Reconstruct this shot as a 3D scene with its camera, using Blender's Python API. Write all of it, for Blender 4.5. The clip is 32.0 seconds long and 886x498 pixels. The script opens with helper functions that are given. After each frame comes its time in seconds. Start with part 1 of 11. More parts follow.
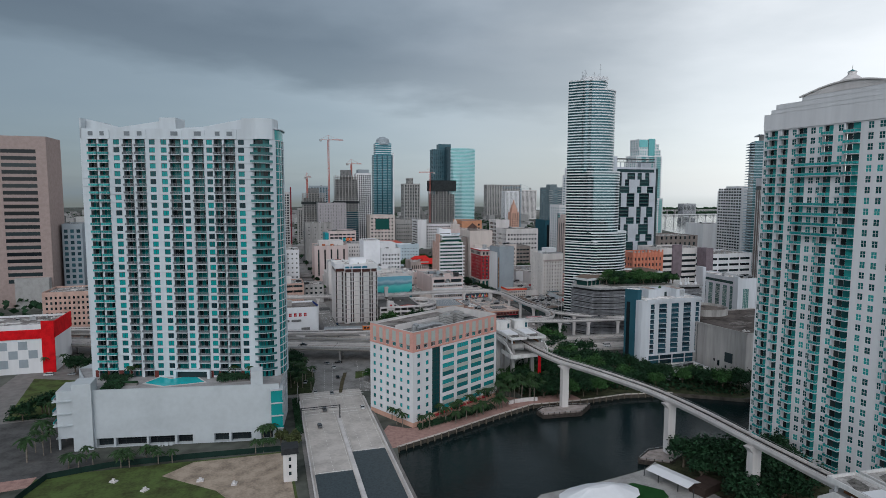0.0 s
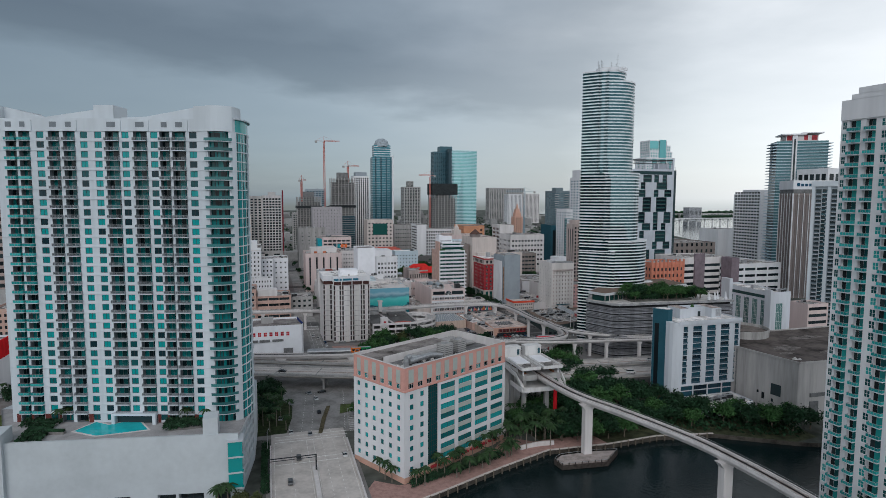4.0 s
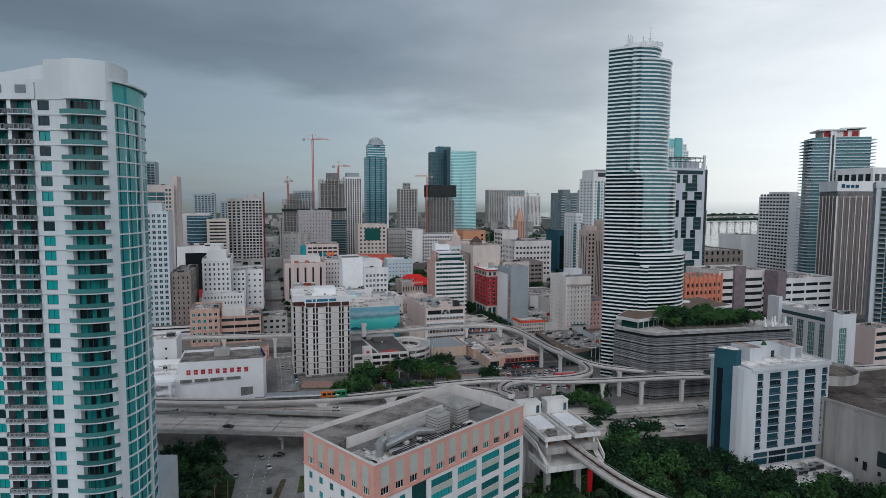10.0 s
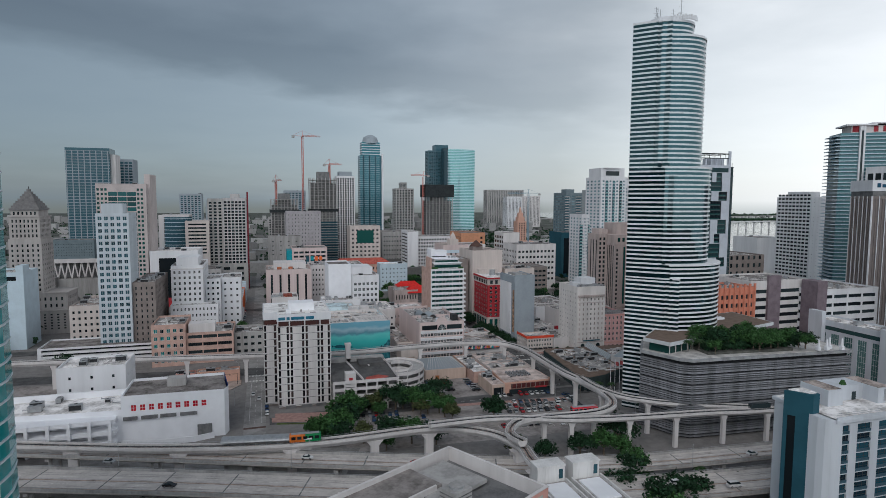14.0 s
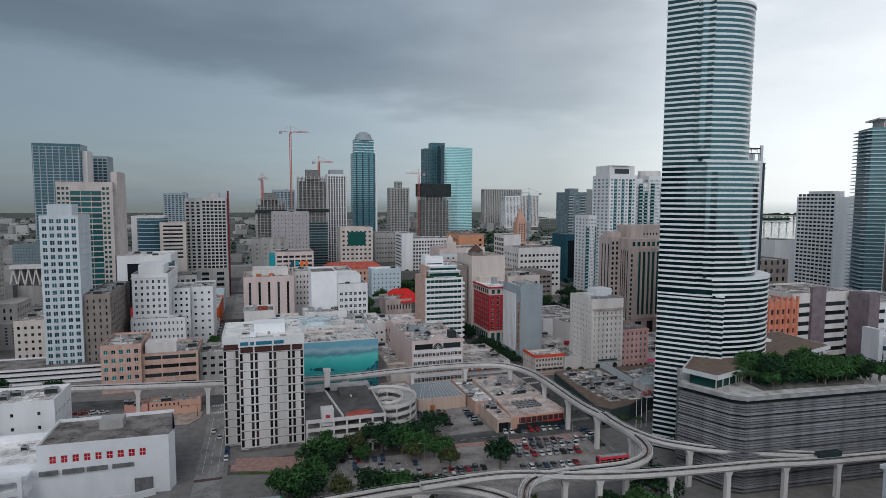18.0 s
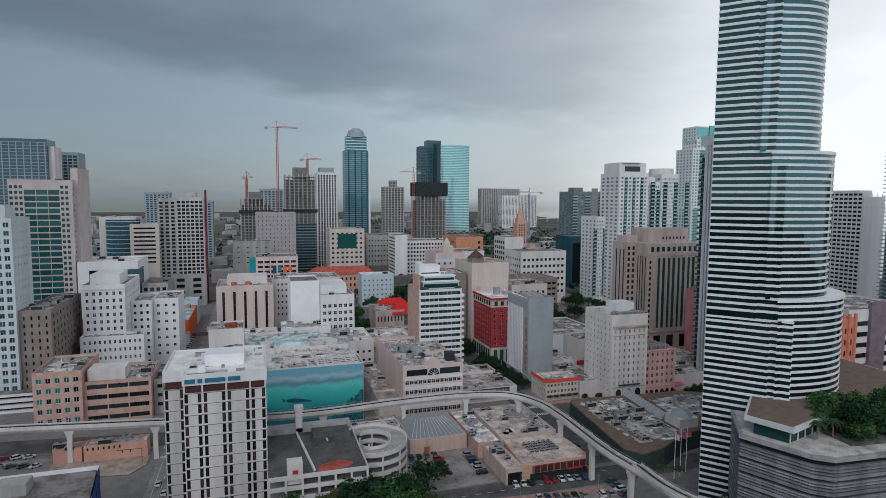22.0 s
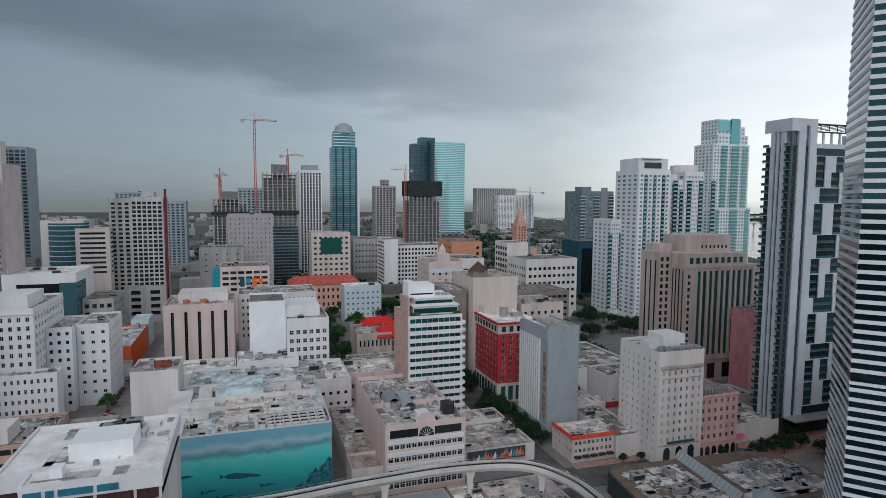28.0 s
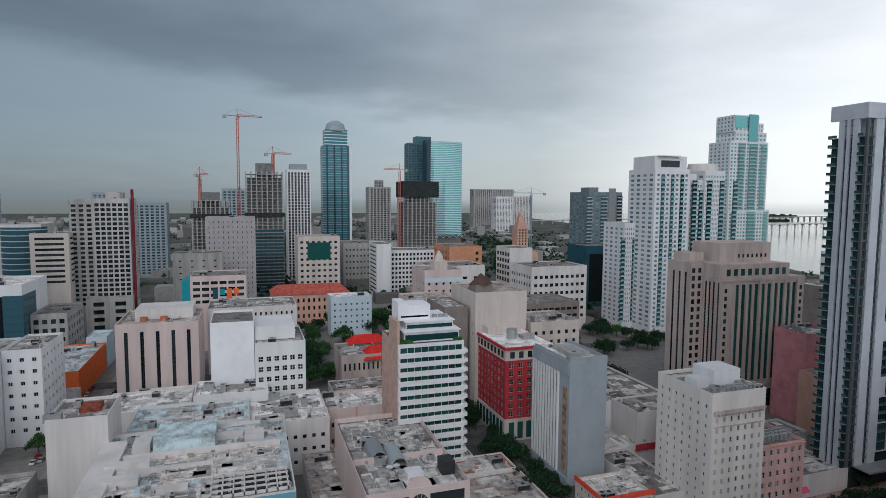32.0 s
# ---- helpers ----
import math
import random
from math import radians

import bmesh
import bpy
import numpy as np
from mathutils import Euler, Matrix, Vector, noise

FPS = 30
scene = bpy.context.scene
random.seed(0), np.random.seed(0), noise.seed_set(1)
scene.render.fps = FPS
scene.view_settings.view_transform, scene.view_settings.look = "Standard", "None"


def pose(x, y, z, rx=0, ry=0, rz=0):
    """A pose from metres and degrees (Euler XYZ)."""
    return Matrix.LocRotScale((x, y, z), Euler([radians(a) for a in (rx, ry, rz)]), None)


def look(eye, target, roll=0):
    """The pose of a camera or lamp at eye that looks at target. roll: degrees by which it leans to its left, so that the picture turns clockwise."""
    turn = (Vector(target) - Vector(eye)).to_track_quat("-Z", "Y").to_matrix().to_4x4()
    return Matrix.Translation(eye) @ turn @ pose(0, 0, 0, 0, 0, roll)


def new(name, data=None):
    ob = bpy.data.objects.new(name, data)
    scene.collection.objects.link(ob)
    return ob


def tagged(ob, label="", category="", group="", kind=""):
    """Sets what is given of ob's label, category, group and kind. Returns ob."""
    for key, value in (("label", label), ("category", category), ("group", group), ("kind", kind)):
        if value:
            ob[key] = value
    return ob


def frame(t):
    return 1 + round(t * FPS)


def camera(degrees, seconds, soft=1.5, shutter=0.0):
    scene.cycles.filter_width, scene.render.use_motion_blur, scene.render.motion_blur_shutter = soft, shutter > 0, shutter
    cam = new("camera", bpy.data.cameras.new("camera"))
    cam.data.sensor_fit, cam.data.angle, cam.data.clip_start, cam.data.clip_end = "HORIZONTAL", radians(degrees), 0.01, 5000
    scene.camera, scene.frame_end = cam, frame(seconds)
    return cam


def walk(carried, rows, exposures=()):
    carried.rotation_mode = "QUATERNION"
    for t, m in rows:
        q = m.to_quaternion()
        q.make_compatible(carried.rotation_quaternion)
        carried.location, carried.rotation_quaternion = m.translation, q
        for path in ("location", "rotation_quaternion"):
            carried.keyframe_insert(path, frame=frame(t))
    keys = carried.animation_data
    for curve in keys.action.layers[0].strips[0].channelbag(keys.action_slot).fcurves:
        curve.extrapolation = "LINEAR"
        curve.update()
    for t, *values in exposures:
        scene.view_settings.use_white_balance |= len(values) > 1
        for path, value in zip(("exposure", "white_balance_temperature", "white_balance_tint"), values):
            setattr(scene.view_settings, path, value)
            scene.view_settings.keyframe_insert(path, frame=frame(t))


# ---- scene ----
cam = camera(73.75, 32.0, soft=0.6)
# seconds, x, y, z, heading, tilt, roll
PATH = [
    (0.0, 1.46, -0.91, 99.44, -16.669, -5.319, 0.185),
    (1.0, 5.08, 10.30, 99.56, -16.617, -5.218, 0.190),
    (2.0, 8.77, 21.64, 99.68, -16.578, -5.130, 0.195),
    (3.0, 12.50, 33.10, 99.80, -16.550, -5.054, 0.200),
    (4.0, 16.27, 44.66, 99.92, -16.534, -4.988, 0.205),
    (5.0, 20.07, 56.32, 100.04, -16.529, -4.933, 0.211),
    (6.0, 23.89, 68.06, 100.16, -16.535, -4.889, 0.216),
    (7.0, 27.72, 79.87, 100.27, -16.550, -4.853, 0.221),
    (8.0, 31.56, 91.73, 100.39, -16.575, -4.825, 0.226),
    (9.0, 35.40, 103.63, 100.50, -16.608, -4.804, 0.232),
    (10.0, 39.23, 115.57, 100.62, -16.650, -4.791, 0.237),
    (11.0, 43.06, 127.54, 100.73, -16.699, -4.784, 0.242),
    (12.0, 46.87, 139.52, 100.83, -16.756, -4.782, 0.247),
    (13.0, 50.66, 151.52, 100.94, -16.819, -4.785, 0.253),
    (14.0, 54.43, 163.51, 101.05, -16.889, -4.791, 0.258),
    (15.0, 58.18, 175.50, 101.15, -16.964, -4.801, 0.263),
    (16.0, 61.92, 187.47, 101.26, -17.044, -4.813, 0.268),
    (17.0, 65.62, 199.44, 101.36, -17.127, -4.828, 0.274),
    (18.0, 69.30, 211.38, 101.46, -17.216, -4.843, 0.279),
    (19.0, 72.95, 223.29, 101.55, -17.308, -4.858, 0.284),
    (20.0, 76.59, 235.18, 101.65, -17.403, -4.874, 0.289),
    (21.0, 80.20, 247.03, 101.75, -17.500, -4.889, 0.295),
    (22.0, 83.79, 258.85, 101.85, -17.599, -4.902, 0.300),
    (23.0, 87.37, 270.63, 101.94, -17.698, -4.913, 0.305),
    (24.0, 90.94, 282.37, 102.03, -17.799, -4.921, 0.310),
    (25.0, 94.50, 294.07, 102.12, -17.900, -4.927, 0.316),
    (26.0, 98.06, 305.74, 102.21, -18.001, -4.927, 0.321),
    (27.0, 101.63, 317.36, 102.30, -18.101, -4.923, 0.326),
    (28.0, 105.21, 328.95, 102.38, -18.199, -4.914, 0.331),
    (29.0, 108.80, 340.51, 102.47, -18.296, -4.899, 0.336),
    (30.0, 112.43, 352.04, 102.55, -18.390, -4.877, 0.341),
    (31.0, 116.09, 363.54, 102.64, -18.481, -4.849, 0.347),
    (32.0, 119.79, 375.02, 102.72, -18.569, -4.813, 0.352),
]
walk(cam, [(t, pose(x, y, z, 90 + tilt, 0, yaw) @ pose(0, 0, 0, 0, 0, roll)) for t, x, y, z, yaw, tilt, roll in PATH],
     exposures=[(0.0, 0.0), (32.0, 0.0)])

# ---- sky and sun ----
world = bpy.data.worlds.new("overcast_sky")
scene.world = world
world.use_nodes = True
wn, wl = world.node_tree.nodes, world.node_tree.links
wn.clear()


def wnode(kind, **kw):
    n = wn.new(kind)
    for k, v in kw.items():
        n.inputs[k.replace("_", " ")].default_value = v
    return n


def wmath(op, a, b=None, clamp=False):
    n = wn.new("ShaderNodeMath")
    n.operation, n.use_clamp = op, clamp
    for i, v in enumerate((a, b)):
        if v is None:
            continue
        if isinstance(v, (int, float)):
            n.inputs[i].default_value = v
        else:
            wl.new(v, n.inputs[i])
    return n.outputs[0]


def wramp(fac, stops):
    n = wn.new("ShaderNodeValToRGB")
    while len(n.color_ramp.elements) < len(stops):
        n.color_ramp.elements.new(0.5)
    for e, (p, c) in zip(n.color_ramp.elements, stops):
        e.position, e.color = p, (*c, 1)
    wl.new(fac, n.inputs[0])
    return n.outputs[0]


def wmix(fac, a, b, blend="MIX"):
    n = wn.new("ShaderNodeMix")
    n.data_type, n.blend_type = "RGBA", blend
    for i, v in ((0, fac), (6, a), (7, b)):
        if isinstance(v, (int, float)):
            n.inputs[i].default_value = v
        elif isinstance(v, tuple):
            n.inputs[i].default_value = (*v, 1)
        else:
            wl.new(v, n.inputs[i])
    return n.outputs[2]


HEAD = radians(-17.0)
coord = wn.new("ShaderNodeTexCoord")
turn = wn.new("ShaderNodeMapping")
turn.inputs["Rotation"].default_value = (0, 0, -HEAD)
wl.new(coord.outputs["Generated"], turn.inputs[0])
sep = wn.new("ShaderNodeSeparateXYZ")
wl.new(turn.outputs[0], sep.inputs[0])
sx, sy, sz = sep.outputs
# cloud sheet: the direction laid on a flat ceiling, so that clouds flatten towards the horizon
den = wmath("MAXIMUM", wmath("ADD", sz, 0.12), 0.03)
comb = wn.new("ShaderNodeCombineXYZ")
wl.new(wmath("DIVIDE", sx, den), comb.inputs[0])
wl.new(wmath("DIVIDE", sy, den), comb.inputs[1])
n1 = wn.new("ShaderNodeTexNoise")
n1.inputs["Scale"].default_value, n1.inputs["Detail"].default_value, n1.inputs["Roughness"].default_value = 0.55, 6, 0.55
wl.new(comb.outputs[0], n1.inputs["Vector"])
n2 = wn.new("ShaderNodeTexNoise")
n2.inputs["Scale"].default_value, n2.inputs["Detail"].default_value = 1.7, 5
wl.new(comb.outputs[0], n2.inputs["Vector"])
# the storm lies to the left, the clear break to the right
side = wmath("ADD", wmath("SUBTRACT", sx, wmath("MULTIPLY", wmath("SUBTRACT", sz, 0.17), 0.55, True)), wmath("MULTIPLY", wmath("MULTIPLY", wmath("SUBTRACT", n1.outputs[0], 0.5), 0.5), wmath("MULTIPLY", sz, 4.0, True)))
base = wramp(wmath("ADD", wmath("MULTIPLY", side, 0.5), 0.5), [
    (0.0, (0.13, 0.175, 0.21)), (0.30, (0.205, 0.255, 0.293)), (0.40, (0.265, 0.322, 0.364)), (0.50, (0.365, 0.418, 0.458)), (0.59, (0.43, 0.47, 0.495)), (0.68, (0.70, 0.74, 0.765)), (0.77, (0.92, 0.95, 0.97)), (1.0, (0.80, 0.84, 0.87))])
# behind the storm front the overcast is thin and bright
rear = wmath("MULTIPLY", wmath("ADD", wmath("MULTIPLY", sy, -1.0), 0.25), 1.1, True)
base = wmix(rear, base, (0.88, 0.97, 1.05))
# a dark shelf of cloud above the rain
shelf = wramp(wmath("ADD", wmath("ADD", sz, wmath("MULTIPLY", wmath("ADD", sx, 0.47), 0.11)), wmath("MULTIPLY", wmath("SUBTRACT", n2.outputs[0], 0.5), 0.10)), [
    (0.0, (0.76, 0.80, 0.84)), (0.08, (0.95, 0.97, 1.0)), (0.18, (1.08, 1.08, 1.08)), (0.218, (0.63, 0.635, 0.64)), (0.25, (0.575, 0.58, 0.59)), (0.33, (0.76, 0.76, 0.77)), (0.45, (0.95, 0.95, 0.95)), (1.0, (1.1, 1.1, 1.1))])
left = wmath("MULTIPLY", wmath("MULTIPLY", wmath("SUBTRACT", 0.40, sx), 2.0, True), wmath("SUBTRACT", 1.0, rear))
clouds = wmix(1.0, base, wmix(left, (1.0, 1.0, 1.0), shelf), "MULTIPLY")
soft = wramp(n2.outputs[0], [(0.3, (0.86, 0.87, 0.88)), (0.65, (1.08, 1.07, 1.07))])
clouds = wmix(wmath("MULTIPLY", wmath("SUBTRACT", sz, 0.16), 8.0, True), clouds, wmix(1.0, clouds, soft, "MULTIPLY"))
# heavy cloud overhead
clouds = wmix(1.0, clouds, wramp(sz, [(0.0, (1, 1, 1)), (0.34, (1, 1, 1)), (0.6, (0.60, 0.60, 0.61)), (1.0, (0.46, 0.46, 0.48))]), "MULTIPLY")
# below the horizon: far haze
low = wmath("MULTIPLY", wmath("SUBTRACT", 0.0, sz), 60.0, True)
clouds = wmix(low, clouds, wramp(wmath("ADD", wmath("MULTIPLY", sx, 0.5), 0.5), [(0.0, (0.10, 0.125, 0.13)), (0.55, (0.17, 0.20, 0.21)), (0.66, (0.55, 0.60, 0.62)), (1.0, (0.6, 0.64, 0.66))]))
sky = wn.new("ShaderNodeTexSky")
sky.sky_type, sky.sun_disc = "NISHITA", False
sky.sun_elevation, sky.sun_rotation = radians(50), radians(200)
bg_sky = wnode("ShaderNodeBackground", Strength=0.02)
wl.new(sky.outputs[0], bg_sky.inputs[0])
bg_cloud = wnode("ShaderNodeBackground", Strength=0.95)
wl.new(clouds, bg_cloud.inputs[0])
both = wn.new("ShaderNodeAddShader")
wl.new(bg_sky.outputs[0], both.inputs[0])
wl.new(bg_cloud.outputs[0], both.inputs[1])
wl.new(both.outputs[0], wn.new("ShaderNodeOutputWorld").inputs[0])
sun_data = bpy.data.lights.new("sun", "SUN")
sun_data.energy, sun_data.angle, sun_data.color = 0.9, radians(40), (1.0, 0.98, 0.97)
sun = new("sun", sun_data)
sun.matrix_world = look((0, 0, 300), (90, 180, 130))

# ---- materials ----
MATS = {}


def mat(name, color, rough=0.85, var=0.18, scale=0.35, metal=0.0, bump=0.0, fine=6.0, spread=0.0, tint=None, spec=0.12, streak=False, det=4):
    """Painted or mineral surface: stains at one scale, grain at another, optional per-piece spread of lightness."""
    if name in MATS:
        return MATS[name]
    m = bpy.data.materials.new(name)
    m.use_nodes = True
    nt = m.node_tree
    p = nt.nodes["Principled BSDF"]
    p.inputs["Roughness"].default_value, p.inputs["Metallic"].default_value, p.inputs["Specular IOR Level"].default_value = rough, metal, spec
    tc = nt.nodes.new("ShaderNodeTexCoord")
    mp = nt.nodes.new("ShaderNodeMapping")
    nt.links.new(tc.outputs["Object"], mp.inputs[0])
    if streak:
        mp.inputs["Scale"].default_value = (1, 1, 0.12)
    a, b = nt.nodes.new("ShaderNodeTexNoise"), nt.nodes.new("ShaderNodeTexNoise")
    a.inputs["Scale"].default_value, a.inputs["Detail"].default_value = scale, det
    b.inputs["Scale"].default_value, b.inputs["Detail"].default_value = scale * fine, 3
    for n in (a, b):
        nt.links.new(mp.outputs[0], n.inputs["Vector"])
    add = nt.nodes.new("ShaderNodeMath")
    add.operation = "MULTIPLY_ADD"
    nt.links.new(b.outputs[0], add.inputs[0])
    add.inputs[1].default_value = 0.45
    nt.links.new(a.outputs[0], add.inputs[2])
    ramp = nt.nodes.new("ShaderNodeValToRGB")
    dark = tuple(max(0, c * (1 - 1.6 * var)) for c in (tint or color))
    lite = tuple(min(0.95, c * (1 + 0.6 * var)) for c in color)
    ramp.color_ramp.elements[0].position, ramp.color_ramp.elements[0].color = 0.45, (*dark, 1)
    ramp.color_ramp.elements[1].position, ramp.color_ramp.elements[1].color = 0.85, (*lite, 1)
    nt.links.new(add.outputs[0], ramp.inputs[0])
    out = ramp.outputs[0]
    if spread:
        oi, gi = nt.nodes.new("ShaderNodeObjectInfo"), nt.nodes.new("ShaderNodeNewGeometry")
        s = nt.nodes.new("ShaderNodeMath")
        s.operation = "ADD"
        nt.links.new(oi.outputs["Random"], s.inputs[0])
        nt.links.new(gi.outputs["Random Per Island"], s.inputs[1])
        fr = nt.nodes.new("ShaderNodeMath")
        fr.operation = "FRACT"
        nt.links.new(s.outputs[0], fr.inputs[0])
        mr = nt.nodes.new("ShaderNodeMapRange")
        mr.inputs[3].default_value, mr.inputs[4].default_value = 1 - spread, 1 + spread
        nt.links.new(fr.outputs[0], mr.inputs[0])
        mx = nt.nodes.new("ShaderNodeMix")
        mx.data_type, mx.blend_type = "RGBA", "MULTIPLY"
        mx.inputs[0].default_value = 1
        nt.links.new(out, mx.inputs[6])
        nt.links.new(mr.outputs[0], mx.inputs[7])
        out = mx.outputs[2]
    nt.links.new(out, p.inputs["Base Color"])
    if bump:
        bn = nt.nodes.new("ShaderNodeBump")
        bn.inputs["Strength"].default_value, bn.inputs["Distance"].default_value = bump, 0.15
        nt.links.new(b.outputs[0], bn.inputs["Height"])
        nt.links.new(bn.outputs[0], p.inputs["Normal"])
    MATS[name] = m
    return m


def glass(name, dark, lite, rough=0.12, share=0.5, metal=0.0, spec=0.3):
    """Facade glass: each pane between two tints, as blinds and rooms behind it vary."""
    if name in MATS:
        return MATS[name]
    m = bpy.data.materials.new(name)
    m.use_nodes = True
    nt = m.node_tree
    p = nt.nodes["Principled BSDF"]
    p.inputs["Roughness"].default_value, p.inputs["Metallic"].default_value, p.inputs["Specular IOR Level"].default_value = rough, metal, spec
    oi, gi = nt.nodes.new("ShaderNodeObjectInfo"), nt.nodes.new("ShaderNodeNewGeometry")
    s = nt.nodes.new("ShaderNodeMath")
    s.operation = "ADD"
    nt.links.new(oi.outputs["Random"], s.inputs[0])
    nt.links.new(gi.outputs["Random Per Island"], s.inputs[1])
    fr = nt.nodes.new("ShaderNodeMath")
    fr.operation = "FRACT"
    nt.links.new(s.outputs[0], fr.inputs[0])
    ramp = nt.nodes.new("ShaderNodeValToRGB")
    ramp.color_ramp.elements[0].position, ramp.color_ramp.elements[0].color = max(0.0, share - 0.25), (*dark, 1)
    ramp.color_ramp.elements[1].position, ramp.color_ramp.elements[1].color = min(1.0, share + 0.25), (*lite, 1)
    nt.links.new(fr.outputs[0], ramp.inputs[0])
    nt.links.new(ramp.outputs[0], p.inputs["Base Color"])
    MATS[name] = m
    return m


WHITE = mat("white_stucco", (0.69, 0.69, 0.705), var=0.08, scale=0.08, streak=True)
WHITE2 = mat("offwhite_concrete", (0.62, 0.59, 0.58), var=0.12, scale=0.1, streak=True)
BRIGHT = mat("white_paint", (0.78, 0.785, 0.81), var=0.06, scale=0.06)
CONC = mat("grey_concrete", (0.36, 0.35, 0.34), var=0.2, scale=0.2, streak=True)
# Dark concrete; also the painted shade in open shells and behind struts.
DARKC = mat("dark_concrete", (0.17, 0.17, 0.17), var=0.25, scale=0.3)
CREAM = mat("cream_stucco", (0.57, 0.505, 0.47), var=0.12, scale=0.12, streak=True)
PINKW = mat("pale_pink_stucco", (0.60, 0.49, 0.47), var=0.1, scale=0.1, streak=True)
PEACH = mat("peach_stucco", (0.60, 0.36, 0.28), var=0.1, scale=0.15)
PINK = mat("salmon_paint", (0.62, 0.33, 0.28), var=0.08, scale=0.15)
BROWNS = mat("brown_limestone", (0.48, 0.40, 0.375), var=0.18, scale=0.12, streak=True)
TAUPE = mat("taupe_concrete", (0.24, 0.205, 0.19), var=0.15, scale=0.15)
BRICKC = mat("tan_brick", (0.52, 0.35, 0.295), var=0.15, scale=0.3)
REDB = mat("red_paint", (0.42, 0.045, 0.055), var=0.15, scale=0.3)
ORANGE = mat("orange_paint", (0.75, 0.16, 0.05), var=0.1, scale=0.4)
TEALW = mat("deep_teal_paint", (0.022, 0.085, 0.115), var=0.1, scale=0.1, rough=0.6)
BLUEGREY = mat("blue_grey_panel", (0.30, 0.34, 0.37), var=0.08, scale=0.1)
LBLUE = mat("pale_blue_paint", (0.52, 0.62, 0.68), var=0.06, scale=0.15)
ROOFG = mat("gravel_roof", (0.22, 0.20, 0.19), var=0.52, scale=0.14, bump=0.2, tint=(0.20, 0.16, 0.14), det=8)
ROOFW = mat("white_membrane_roof", (0.78, 0.755, 0.74), var=0.36, scale=0.16, tint=(0.52, 0.46, 0.42), det=8)
ROSER = mat("rose_stained_roof", (0.60, 0.505, 0.465), var=0.34, scale=0.2, tint=(0.40, 0.29, 0.25), det=8)
ROOFB = mat("pale_blue_membrane_roof", (0.50, 0.60, 0.63), var=0.36, scale=0.2, tint=(0.36, 0.37, 0.37), det=8)
ROOFT = mat("tan_gravel_roof", (0.38, 0.32, 0.29), var=0.5, scale=0.2, tint=(0.26, 0.20, 0.17), det=8)
PATCH = mat("roof_patches", (0.47, 0.45, 0.435), var=0.35, scale=0.4, spread=0.42, det=7)
METALG = mat("galvanised_steel", (0.42, 0.43, 0.44), rough=0.45, metal=0.6, var=0.15, scale=0.8)
DMETAL = mat("dark_steel", (0.045, 0.047, 0.05), rough=0.5, metal=0.3, var=0.2, scale=0.8)
ASPH = mat("worn_asphalt", (0.105, 0.103, 0.102), var=0.3, scale=0.15, bump=0.05)
ROADC = mat("concrete_road", (0.52, 0.48, 0.45), var=0.18, scale=0.12, bump=0.05)
PAVE = mat("pale_pavement", (0.215, 0.203, 0.195), var=0.15, scale=0.25)
REDPAVE = mat("pink_brick_paving", (0.38, 0.235, 0.205), var=0.2, scale=0.5)
PAINTW = mat("road_paint", (0.70, 0.69, 0.66), var=0.2, scale=1.0)
GRASS = mat("lawn_grass", (0.075, 0.11, 0.035), var=0.4, scale=0.15, bump=0.3, tint=(0.11, 0.10, 0.05))
DIRT = mat("sandy_dirt", (0.36, 0.29, 0.23), var=0.3, scale=0.2, bump=0.2)
LEAF = mat("tree_leaves", (0.042, 0.105, 0.034), var=0.45, scale=0.35, spread=0.45, rough=0.7)
LEAFD = mat("dark_tree_leaves", (0.016, 0.046, 0.021), var=0.45, scale=0.35, spread=0.4, rough=0.6)
LEAFO = mat("olive_tree_leaves", (0.07, 0.085, 0.035), var=0.4, scale=0.35, spread=0.4, rough=0.6)
PALM = mat("palm_fronds", (0.028, 0.058, 0.022), var=0.4, scale=0.6, spread=0.3, rough=0.55)
BARK = mat("tree_bark", (0.16, 0.13, 0.10), var=0.3, scale=1.0)
CITY = mat("far_city_ground", (0.10, 0.105, 0.092), var=0.55, scale=0.02, fine=9, tint=(0.06, 0.085, 0.05))
G_TEAL = glass("teal_glass", (0.008, 0.035, 0.040), (0.010, 0.26, 0.26), share=0.42)
G_DARK = glass("dark_glass", (0.010, 0.014, 0.017), (0.03, 0.045, 0.05), share=0.6)
G_BLUE = glass("blue_glass", (0.02, 0.05, 0.065), (0.04, 0.11, 0.14), share=0.5)
G_GREEN = glass("green_glass", (0.010, 0.05, 0.045), (0.015, 0.09, 0.08), share=0.5)
G_MIRROR = glass("mirror_glass", (0.10, 0.30, 0.31), (0.16, 0.42, 0.42), rough=0.08, metal=0.6)
FRAME = mat("white_aluminium", (0.70, 0.71, 0.72), rough=0.5, var=0.05)


